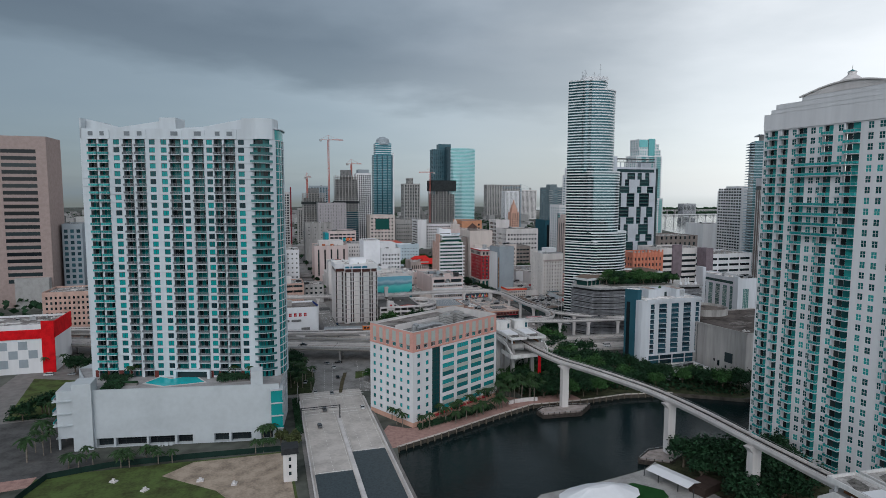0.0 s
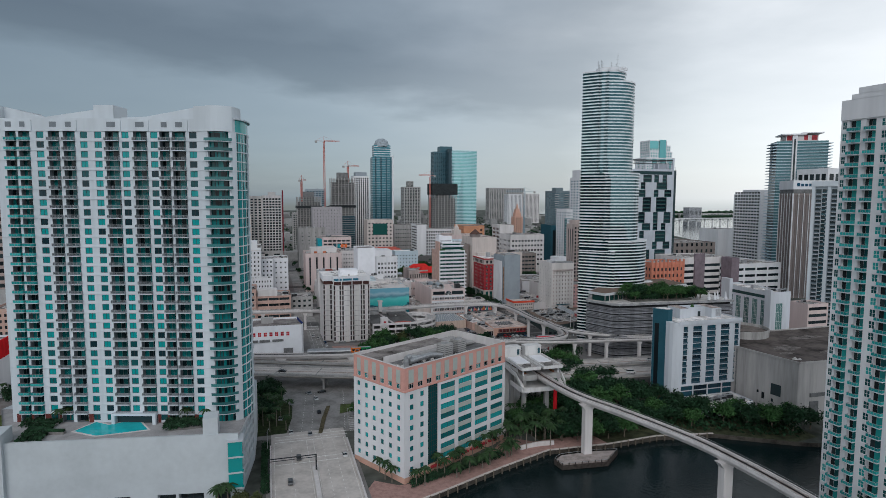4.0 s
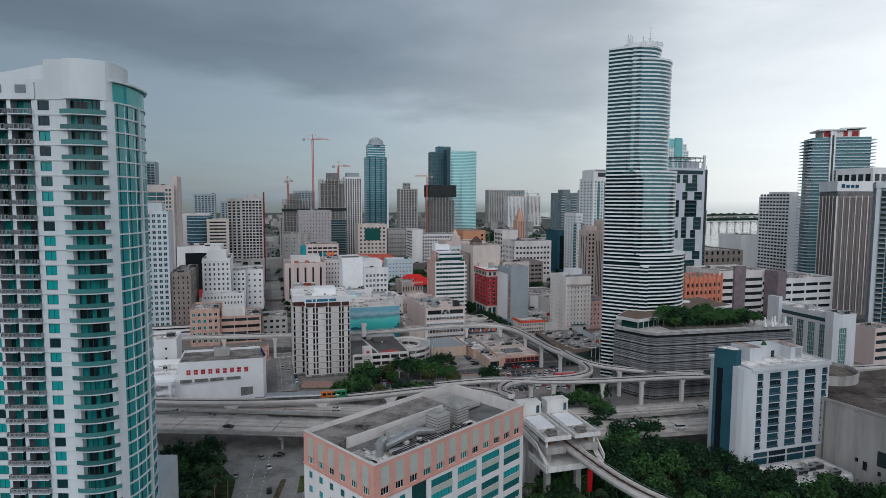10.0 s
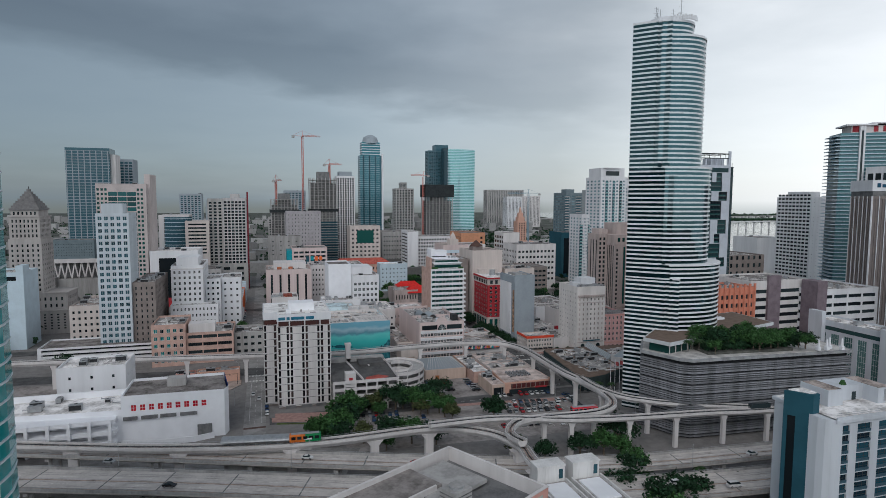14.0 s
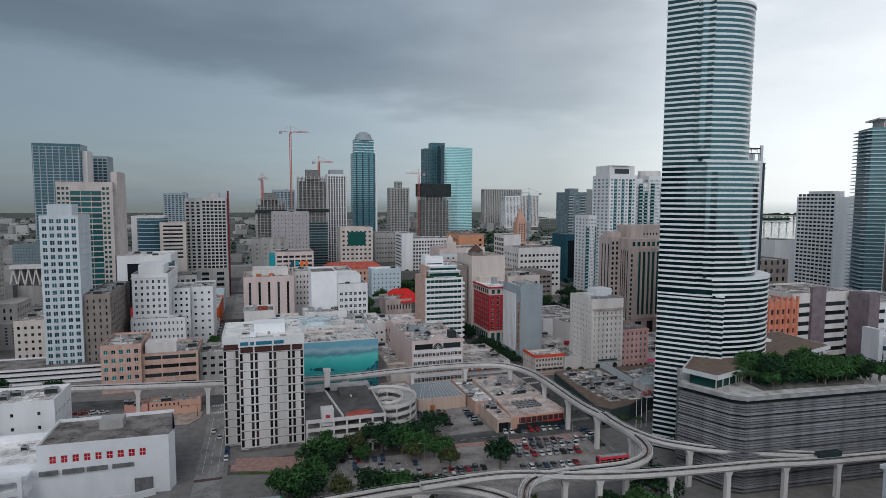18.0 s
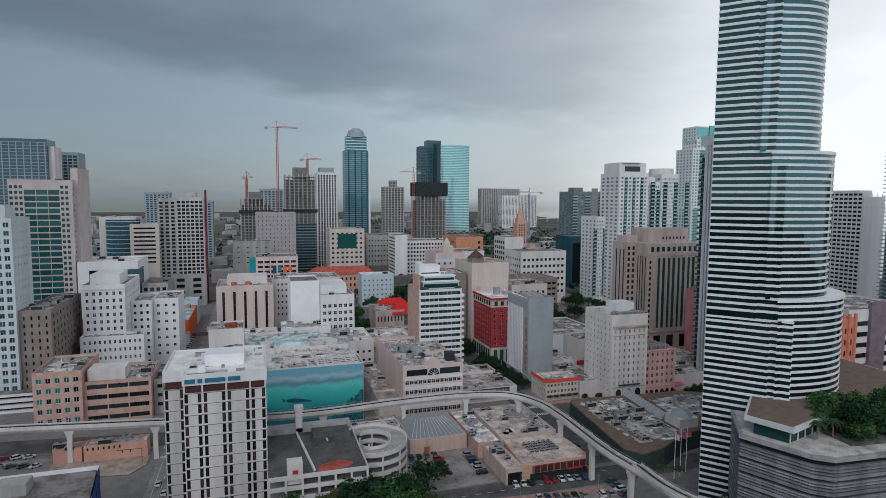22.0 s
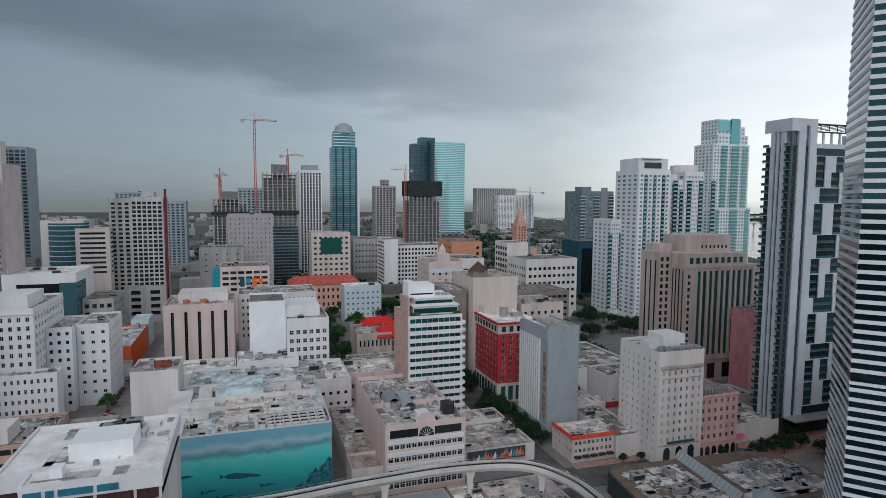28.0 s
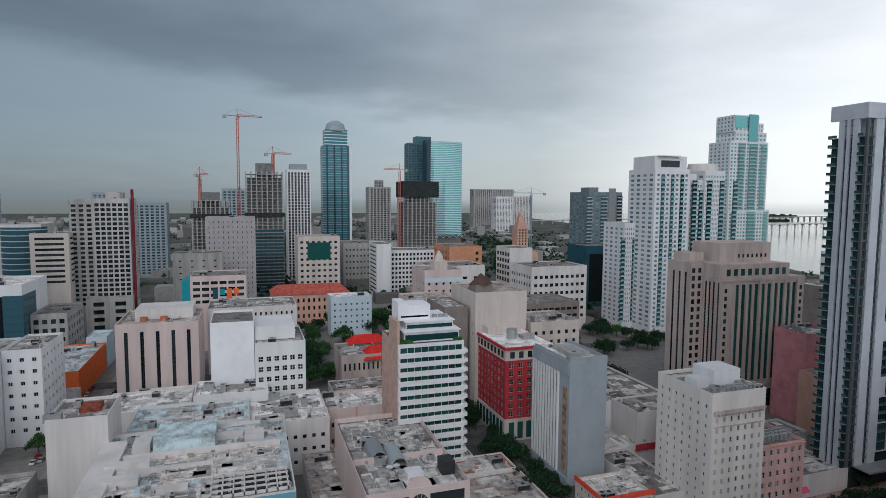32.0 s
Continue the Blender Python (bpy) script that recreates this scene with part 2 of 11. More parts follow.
# ---- builders ----
class Geo:
    """Vertices and faces of one mesh, with a material slot for each face."""

    def __init__(self):
        self.v, self.f, self.m = [], [], []

    def face(self, pts, m=0):
        n = len(self.v)
        self.v.extend(pts)
        self.f.append(tuple(range(n, n + len(pts))))
        self.m.append(m)

    def box(self, x0, x1, y0, y1, z0, z1, m=0, top=None):
        n = len(self.v)
        self.v.extend([(x0, y0, z0), (x1, y0, z0), (x1, y1, z0), (x0, y1, z0), (x0, y0, z1), (x1, y0, z1), (x1, y1, z1), (x0, y1, z1)])
        self.f.extend([(n, n + 3, n + 2, n + 1), (n + 4, n + 5, n + 6, n + 7), (n, n + 1, n + 5, n + 4), (n + 1, n + 2, n + 6, n + 5), (n + 2, n + 3, n + 7, n + 6), (n + 3, n, n + 4, n + 7)])
        self.m.extend([m, m if top is None else top, m, m, m, m])
        return self

    def prism(self, poly, z0, z1, m=0, top=None, caps=True):
        k, n = len(poly), len(self.v)
        self.v.extend([(x, y, z0) for x, y in poly] + [(x, y, z1) for x, y in poly])
        for i in range(k):
            j = (i + 1) % k
            self.f.append((n + i, n + j, n + k + j, n + k + i))
            self.m.append(m)
        if caps:
            self.f.append(tuple(range(n + k, n + 2 * k)))
            self.m.append(m if top is None else top)
            self.f.append(tuple(range(n + k - 1, n - 1, -1)))
            self.m.append(m)
        return self

    def cone(self, x, y, z0, z1, r0, r1, k=10, m=0, top=None):
        n = len(self.v)
        for r, z in ((r0, z0), (r1, z1)):
            self.v.extend([(x + r * math.cos(i * math.tau / k), y + r * math.sin(i * math.tau / k), z) for i in range(k)])
        for i in range(k):
            j = (i + 1) % k
            self.f.append((n + i, n + j, n + k + j, n + k + i))
            self.m.append(m)
        self.f.append(tuple(range(n + k, n + 2 * k)))
        self.m.append(m if top is None else top)
        self.f.append(tuple(range(n + k - 1, n - 1, -1)))
        self.m.append(m)
        return self

    def bar(self, a, b, w=0.1, m=0, k=4):
        """A straight bar between two points."""
        a, b = Vector(a), Vector(b)
        q = (b - a).to_track_quat("Z", "Y")
        n = len(self.v)
        for c in (a, b):
            for i in range(k):
                t = (i + 0.5) * math.tau / k
                self.v.append(tuple(c + q @ Vector((w * 0.7 * math.cos(t), w * 0.7 * math.sin(t), 0))))
        for i in range(k):
            j = (i + 1) % k
            self.f.append((n + i, n + j, n + k + j, n + k + i))
            self.m.append(m)
        self.f.append(tuple(range(n + k, n + 2 * k)))
        self.f.append(tuple(range(n + k - 1, n - 1, -1)))
        self.m.extend([m, m])
        return self

    def strip(self, pts, prof, m=0, closed=False):
        """A profile of (sideways, up) points swept along a path of (x, y, z)."""
        n, k = len(self.v), len(prof)
        for i, p in enumerate(pts):
            a, b = Vector(pts[max(i - 1, 0)]), Vector(pts[min(i + 1, len(pts) - 1)])
            d = Vector((b.x - a.x, b.y - a.y, 0)).normalized()
            s = Vector((d.y, -d.x, 0))
            self.v.extend([tuple(Vector(p) + s * u + Vector((0, 0, w))) for u, w in prof])
        for i in range(len(pts) - 1):
            for j in range(k if closed else k - 1):
                j2 = (j + 1) % k
                self.f.append((n + i * k + j, n + i * k + j2, n + (i + 1) * k + j2, n + (i + 1) * k + j))
                self.m.append(m)
        if closed:
            self.f.append(tuple(n + j for j in range(k - 1, -1, -1)))
            self.f.append(tuple(n + (len(pts) - 1) * k + j for j in range(k)))
            self.m.extend([m, m])
        return self

    def mesh(self, name, mats):
        me = bpy.data.meshes.new(name)
        me.from_pydata(self.v, [], self.f)
        for x in mats:
            me.materials.append(x)
        me.polygons.foreach_set("material_index", self.m)
        me.update()
        return me


def part(name, geo, mats, parent=None, label="", m=None, kind=""):
    """One mesh object under a thing or a part; geo is a Geo or a mesh that is shared."""
    mats = mats if isinstance(mats, (list, tuple)) else [mats]
    ob = new(name, geo if isinstance(geo, bpy.types.Mesh) else geo.mesh(name, mats))
    ob.parent = parent
    if m is not None:
        ob.matrix_basis = m
    return tagged(ob, label, kind=kind)


def thing(name, label, category, m=None, group="", kind=""):
    ob = new(name)
    ob.empty_display_size = 0.5
    if m is not None:
        ob.matrix_basis = m
    return tagged(ob, label, category, group, kind)


def solo(name, geo, mats, label, category, m=None, group="", kind=""):
    """A thing of one mesh."""
    ob = part(name, geo, mats, None, label, m, kind)
    return tagged(ob, category=category, group=group)


PANES = {}


def pane_mesh(w, h, glassm, framem, bars=1, cross=0):
    """A window of its own: a pane, its frame and its glazing bars; origin in the middle, facing -y."""
    key = (round(w, 1), round(h, 1), glassm.name, framem.name, bars, cross)
    if key not in PANES:
        g = Geo()
        t = min(0.09, w * 0.06)
        xs, zs = [-w / 2, -w / 2 + t], [-h / 2, -h / 2 + t]
        for i in range(bars):
            x = -w / 2 + w * (i + 1) / (bars + 1)
            xs += [x - t / 2, x + t / 2]
        for i in range(cross):
            z = -h / 2 + h * (i + 1) / (cross + 1)
            zs += [z - t / 2, z + t / 2]
        xs += [w / 2 - t, w / 2]
        zs += [h / 2 - t, h / 2]
        ids = {}

        def vid(i, k, y):
            if (i, k, y) not in ids:
                ids[i, k, y] = len(g.v)
                g.v.append((xs[i], y, zs[k]))
            return ids[i, k, y]

        for i in range(len(xs) - 1):
            for k in range(len(zs) - 1):
                pane = i % 2 and k % 2
                y = 0.0 if pane else -0.05
                c = [(i, k), (i + 1, k), (i + 1, k + 1), (i, k + 1)]
                g.f.append(tuple(vid(a, b, y) for a, b in c))
                g.m.append(0 if pane else 1)
                if pane:
                    for (a, b), (d, e) in zip(c, c[1:] + c[:1]):
                        g.f.append((vid(a, b, -0.05), vid(d, e, -0.05), vid(d, e, 0.0), vid(a, b, 0.0)))
                        g.m.append(1)
        PANES[key] = g.mesh("window", [glassm, framem])
    return PANES[key]


def cuts(n, a, b, frac, skip=()):
    """n openings spread from a to b, each taking frac of its bay."""
    s = (b - a) / n
    return [(a + s * (i + 0.5 - frac / 2), a + s * (i + 0.5 + frac / 2)) for i in range(n) if i not in skip]


def facade(g, p0, p1, z0, z1, us, zs, depth=0.3, m=0, found=None, skip=None):
    """A wall from p0 to p1 (outside on the right hand) with openings; found collects the openings' middles."""
    (ax, ay), (bx, by) = p0, p1
    ln = math.hypot(bx - ax, by - ay)
    dx, dy = (bx - ax) / ln, (by - ay) / ln
    nx, ny = dy, -dx

    def P(u, z, d=0.0):
        return (ax + dx * u - nx * d, ay + dy * u - ny * d, z)

    last = 0.0
    for ci, (u0, u1) in enumerate(us):
        if u0 > last + 1e-4:
            g.face([P(last, z0), P(u0, z0), P(u0, z1), P(last, z1)], m)
        zl = z0
        for ri, (w0, w1) in enumerate(zs):
            if skip and skip(ci, ri):
                continue
            if w0 > zl + 1e-4:
                g.face([P(u0, zl), P(u1, zl), P(u1, w0), P(u0, w0)], m)
            for q in ([P(u0, w0), P(u1, w0), P(u1, w0, depth), P(u0, w0, depth)], [P(u0, w1, depth), P(u1, w1, depth), P(u1, w1), P(u0, w1)],
                      [P(u0, w0), P(u0, w0, depth), P(u0, w1, depth), P(u0, w1)], [P(u1, w0, depth), P(u1, w0), P(u1, w1), P(u1, w1, depth)]):
                g.face(q, m)
            if found is not None:
                found.append((P((u0 + u1) / 2, (w0 + w1) / 2, depth), u1 - u0, w1 - w0, math.atan2(dy, dx)))
            zl = w1
        if z1 > zl + 1e-4:
            g.face([P(u0, zl), P(u1, zl), P(u1, z1), P(u0, z1)], m)
        last = u1
    if ln > last + 1e-4:
        g.face([P(last, z0), P(ln, z0), P(ln, z1), P(last, z1)], m)


def glaze(parent, found, glassm, single=False, framem=None, bars=1, cross=0):
    """Panes in the openings found: each an object of its own, or joined where they are too small to pick apart."""
    if not found:
        return
    if single:
        for c, w, h, a in found:
            part("window", pane_mesh(w, h, glassm, framem or FRAME, bars, cross), None, parent, m=Matrix.Translation(c) @ Matrix.Rotation(a, 4, "Z"))
        return
    g = Geo()
    for (x, y, z), w, h, a in found:
        dx, dy = math.cos(a) * w / 2, math.sin(a) * w / 2
        g.face([(x - dx, y - dy, z - h / 2), (x + dx, y + dy, z - h / 2), (x + dx, y + dy, z + h / 2), (x - dx, y - dy, z + h / 2)])
    part("window_glass", g, glassm, parent, "many small window panes", kind="stuff")


def roof_top(parent, poly, z, wallm, roofm, par=1.0, thick=0.35):
    """A roof below a parapet, as two parts."""
    cx, cy = sum(p[0] for p in poly) / len(poly), sum(p[1] for p in poly) / len(poly)
    inner = []
    for x, y in poly:
        d = math.hypot(cx - x, cy - y)
        k = thick * 1.4 / d if d else 0
        inner.append((x + (cx - x) * k, y + (cy - y) * k))
    g, n = Geo(), len(poly)
    for i in range(n):
        j = (i + 1) % n
        (ax, ay), (bx, by), (ex, ey), (fx, fy) = poly[i], poly[j], inner[j], inner[i]
        g.face([(ax, ay, z), (bx, by, z), (ex, ey, z), (fx, fy, z)])
        g.face([(fx, fy, z), (ex, ey, z), (ex, ey, z - par), (fx, fy, z - par)])
    part("parapet", g, wallm, parent)
    g = Geo()
    g.face([(x, y, z - par) for x, y in inner])
    part("roof", g, roofm, parent)


def unit_mesh(w, d, h):
    """A rooftop cooling unit with a louvred side and a fan ring."""
    g = Geo()
    g.box(-w / 2, w / 2, -d / 2, d / 2, 0.15, h)
    g.box(-w / 2 + 0.1, w / 2 - 0.1, -d / 2 - 0.03, -d / 2, 0.35, h - 0.25, 1)
    g.box(-w / 2, -w / 2 + 0.2, -d / 2, d / 2, 0, 0.15, 1)
    g.box(w / 2 - 0.2, w / 2, -d / 2, d / 2, 0, 0.15, 1)
    r = min(w, d) * 0.33
    g.cone(0, 0, h, h + 0.18, r, r, 10, 0, 1)
    return g.mesh("roof_unit", [METALG, DMETAL])


UNITS = [unit_mesh(*s) for s in ((2.2, 1.6, 1.3), (3.4, 2.2, 1.8), (1.3, 1.3, 1.0), (5.0, 2.4, 2.2))]


def roof_units(parent, rng, x0, x1, y0, y1, z, n):
    for _ in range(n):
        m = pose(rng.uniform(x0, x1), rng.uniform(y0, y1), z, 0, 0, rng.choice((0, 90, 0, 180)))
        part("roof_unit", rng.choice(UNITS), None, parent, m=m)
    g = Geo()
    for _ in range(max(2, n // 2)):
        x, y = rng.uniform(x0, x1), rng.uniform(y0, y1)
        g.cone(x, y, z, z + rng.uniform(0.5, 1.4), 0.12, 0.12, 6)
        a = rng.choice((0, 1))
        ln = rng.uniform(2, 7)
        bx, by = (min(x + ln, x1), y) if a else (x, min(y + ln, y1))
        g.bar((x, y, z + 0.3), (bx, by, z + 0.3), 0.22)
    part("roof_piping", g, METALG, parent, kind="stuff")


def roof_clutter(parent, rng, x0, x1, y0, y1, z, n):
    """Patches, kerbs, vents and cable runs on a flat roof, too many and small to pick apart."""
    g, s = Geo(), Geo()
    for i in range(n):
        x, y = rng.uniform(x0, x1), rng.uniform(y0, y1)
        w, d = rng.uniform(0.8, 4.5), rng.uniform(0.8, 3.5)
        g.box(max(x - w, x0), min(x + w, x1), max(y - d, y0), min(y + d, y1), z + 0.005, z + 0.02 + 0.004 * (i % 7))
    for i in range(n):
        x, y, k = rng.uniform(x0, x1), rng.uniform(y0, y1), rng.random()
        if k < 0.3:
            w = rng.uniform(0.3, 0.8)
            s.box(x - w, x + w, y - w * 0.8, y + w * 0.8, z, z + rng.uniform(0.3, 1.0))
        elif k < 0.6:
            s.cone(x, y, z, z + rng.uniform(0.4, 1.1), 0.22, 0.3, 7)
        elif k < 0.8:
            s.box(x, min(x + rng.uniform(2, 8), x1), y - 0.12, y + 0.12, z, z + 0.25)
        else:
            s.box(x - 0.12, x + 0.12, y, min(y + rng.uniform(2, 8), y1), z, z + 0.3)
    part("roof_patchwork", g, PATCH, parent, "weathered roof patches", kind="stuff")
    part("roof_clutter", s, PATCH, parent, "small vents and cable runs", kind="stuff")


def house(name, label, x0, x1, y0, y1, z1, wall, glassm, south=None, west=None, east=None, z0=0.0, roof=None, par=1.0, single=False,
          units=3, pent=None, category="building", turn=0.0, parent=None, depth=0.3, framem=None, bars=1, cross=0, group=""):
    """A block with a south, west and east front. A front is (columns, rows, wide, high, zlow, zhigh[, ulow, uhigh])."""
    cx, cy = (x0 + x1) / 2, (y0 + y1) / 2
    top = parent is None
    ob = thing(name, label, category, pose(cx, cy, z0, 0, 0, turn), group) if top else None
    if not top:
        ob = new(name)
        ob.parent, ob.matrix_basis = parent, pose(cx, cy, z0)
    w, d, h = (x1 - x0) / 2, (y1 - y0) / 2, z1 - z0
    g = Geo()
    found = []
    corners = [(-w, -d), (w, -d), (w, d), (-w, d)]
    for i, spec in enumerate((south, east, None, west)):
        p, q = corners[i], corners[(i + 1) % 4]
        ln = math.hypot(q[0] - p[0], q[1] - p[1])
        if spec is None:
            facade(g, p, q, 0, h, [], [])
            continue
        specs = spec if isinstance(spec, list) else [spec]
        n, r, fu, fz, a, b = specs[0][:6]
        ua, ub = (specs[0][6] * ln, specs[0][7] * ln) if len(specs[0]) > 6 else (ln * 0.03, ln * 0.97)
        facade(g, p, q, 0, h, cuts(n, ua, ub, fu), cuts(r, a - z0, b - z0, fz), depth, 0, found)
    part("wall", g, wall, ob)
    glaze(ob, found, glassm, single, framem, bars, cross)
    roof_top(ob, corners, h, wall, roof or ROOFG, par)
    rng = random.Random(name + str(round(x0)))
    if pent:
        a, b, c, e, ph = pent
        pg = Geo().box(-w + 2 * w * a, -w + 2 * w * b, -d + 2 * d * c, -d + 2 * d * e, h - par, h + ph)
        part("penthouse", pg, wall, ob)
    if units:
        roof_units(ob, rng, -w * 0.85, w * 0.85, -d * 0.85, d * 0.85, h - par, units)
        if z1 < 56 and y0 < 760:
            roof_clutter(ob, rng, -w * 0.9, w * 0.9, -d * 0.9, d * 0.9, h - par, min(70, int(8 + w * d * 0.07)))
    return ob

# ---- land, water, roads ----
STREET = -5.0
NBANK = [(-600, 120), (-200, 150), (0, 172), (44, 186), (49, 222), (72, 231), (100, 243), (124, 252), (152, 250.6), (177, 252.2), (203, 247.6), (232, 230), (300, 200), (420, 180), (700, 190), (900, 230)]
COAST = [(860, 700), (930, 1050), (1060, 1320), (1300, 1900), (1500, 2500), (2000, 4800)]
SBANK = [(-600, 70), (-200, 100), (40, 135), (89, 170.6), (113.5, 173), (124, 174.6), (135.4, 176.8), (146.2, 182.8), (151.4, 184.4), (168, 182), (200, 178), (260, 150), (400, 125), (700, 130), (1000, 150)]
g = Geo()
g.face([(x, y, 0) for x, y in NBANK + COAST + [(-4800, 4800), (-4800, 120)]])
g.face([(x, y, 0) for x, y in reversed(SBANK)] + [(-4800, 70, 0), (-4800, -1500, 0), (1400, -1500, 0)])
for bank in (NBANK, SBANK):
    for (ax, ay), (bx, by) in zip(bank, bank[1:]):
        g.face([(ax, ay, -4), (bx, by, -4), (bx, by, 0), (ax, ay, 0)], 1)
solo("ground", g, [CITY, mat("tide_stained_bulkhead", (0.075, 0.065, 0.055), var=0.45, scale=0.3, det=6)], "grey-green city ground with concrete quay walls", "ground", kind="structure")


def water_mat():
    m = bpy.data.materials.new("dark_water")
    m.use_nodes = True
    nt = m.node_tree
    p = nt.nodes["Principled BSDF"]
    p.inputs["Base Color"].default_value = (0.006, 0.014, 0.015, 1)
    p.inputs["Roughness"].default_value, p.inputs["Specular IOR Level"].default_value = 0.07, 0.14
    tc, n, n2, b = nt.nodes.new("ShaderNodeTexCoord"), nt.nodes.new("ShaderNodeTexNoise"), nt.nodes.new("ShaderNodeTexNoise"), nt.nodes.new("ShaderNodeBump")
    n.inputs["Scale"].default_value, n.inputs["Detail"].default_value = 0.8, 6
    n2.inputs["Scale"].default_value = 0.05
    mu = nt.nodes.new("ShaderNodeMath")
    mu.operation = "MULTIPLY"
    for t in (n, n2):
        nt.links.new(tc.outputs["Object"], t.inputs["Vector"])
    nt.links.new(n.outputs[0], mu.inputs[0])
    nt.links.new(n2.outputs[0], mu.inputs[1])
    b.inputs["Strength"].default_value, b.inputs["Distance"].default_value = 0.55, 0.4
    nt.links.new(mu.outputs[0], b.inputs["Height"])
    nt.links.new(b.outputs[0], p.inputs["Normal"])
    return m


WATER = water_mat()
g = Geo()
g.face([(-4800, -1500, -1.8), (4900, -1500, -1.8), (4900, 4900, -1.8), (-4800, 4900, -1.8)])
solo("water", g, WATER, "dark river and pale bay water with small ripples", "water", kind="structure")


def slab(name, label, poly, z, h, m, category="road", edge=None):
    return solo(name, Geo().prism(poly, z - h, z, 1 if edge else 0, 0), [m, edge] if edge else m, label, category, kind="structure")


def rect(x0, x1, y0, y1):
    return [(x0, y0), (x1, y0), (x1, y1), (x0, y1)]


JUNC = mat("pale_worn_asphalt", (0.27, 0.26, 0.25), var=0.28, scale=0.12, det=7)
# district paving under the blocks, then streets a little above it
slab("pavement_downtown", "pale worn concrete pavement under city blocks", rect(-140, 420, 296, 1000), 0.02, 0.3, PAVE, "pavement")
slab("road_avenue", "worn asphalt avenue running north between blocks", rect(41.2, 51.4, 300, 1600), 0.03, 0.3, JUNC)
slab("road_avenue_east", "worn asphalt avenue with parked cars", rect(207, 221, 452, 1500), 0.034, 0.3, ASPH)
slab("road_cross_street", "asphalt cross street below the guideway", rect(53, 330, 505, 522), 0.042, 0.3, ASPH)
slab("road_cross_street_west", "asphalt street running below the guideway", [(-200, 552), (-200, 568), (-38, 548), (53, 536), (53, 521)], 0.044, 0.3, ASPH)
slab("road_lot_street", "asphalt street beside the car park", rect(53, 260, 437, 449), 0.046, 0.3, ASPH)
slab("road_north_street", "asphalt cross street between low blocks", rect(-200, 420, 608, 622), 0.050, 0.3, ASPH)
slab("road_far_street", "asphalt cross street between far blocks", rect(-200, 520, 735, 748), 0.054, 0.3, ASPH)
slab("road_far_street_two", "asphalt cross street with street trees", rect(-300, 620, 890, 905), 0.058, 0.3, ASPH)
slab("road_bridge", "pale concrete bridge road with lane lines", rect(13.5, 45, 40, 300), 0.30, 2.5, ROADC, edge=CONC)
slab("road_junction", "grey asphalt road junction under the highway", [(13.5, 300), (45, 300), (52, 330), (70, 350), (90, 400), (-20, 430), (-60, 400), (10, 345)], 0.06, 0.3, JUNC)

# ---- roads raised on piers ----
def resample(pts, step=4.0):
    """A smooth run of points through the given ones."""
    out = []
    P = [Vector(p) for p in pts]
    for i in range(len(P) - 1):
        a, b, c, d = P[max(i - 1, 0)], P[i], P[i + 1], P[min(i + 2, len(P) - 1)]
        n = max(1, int((c - b).length / step))
        for k in range(n):
            t = k / n
            out.append(tuple(0.5 * ((2 * b) + (c - a) * t + (2 * a - 5 * b + 4 * c - d) * t * t + (3 * b - a - 3 * c + d) * t ** 3)))
    out.append(tuple(P[-1]))
    return out


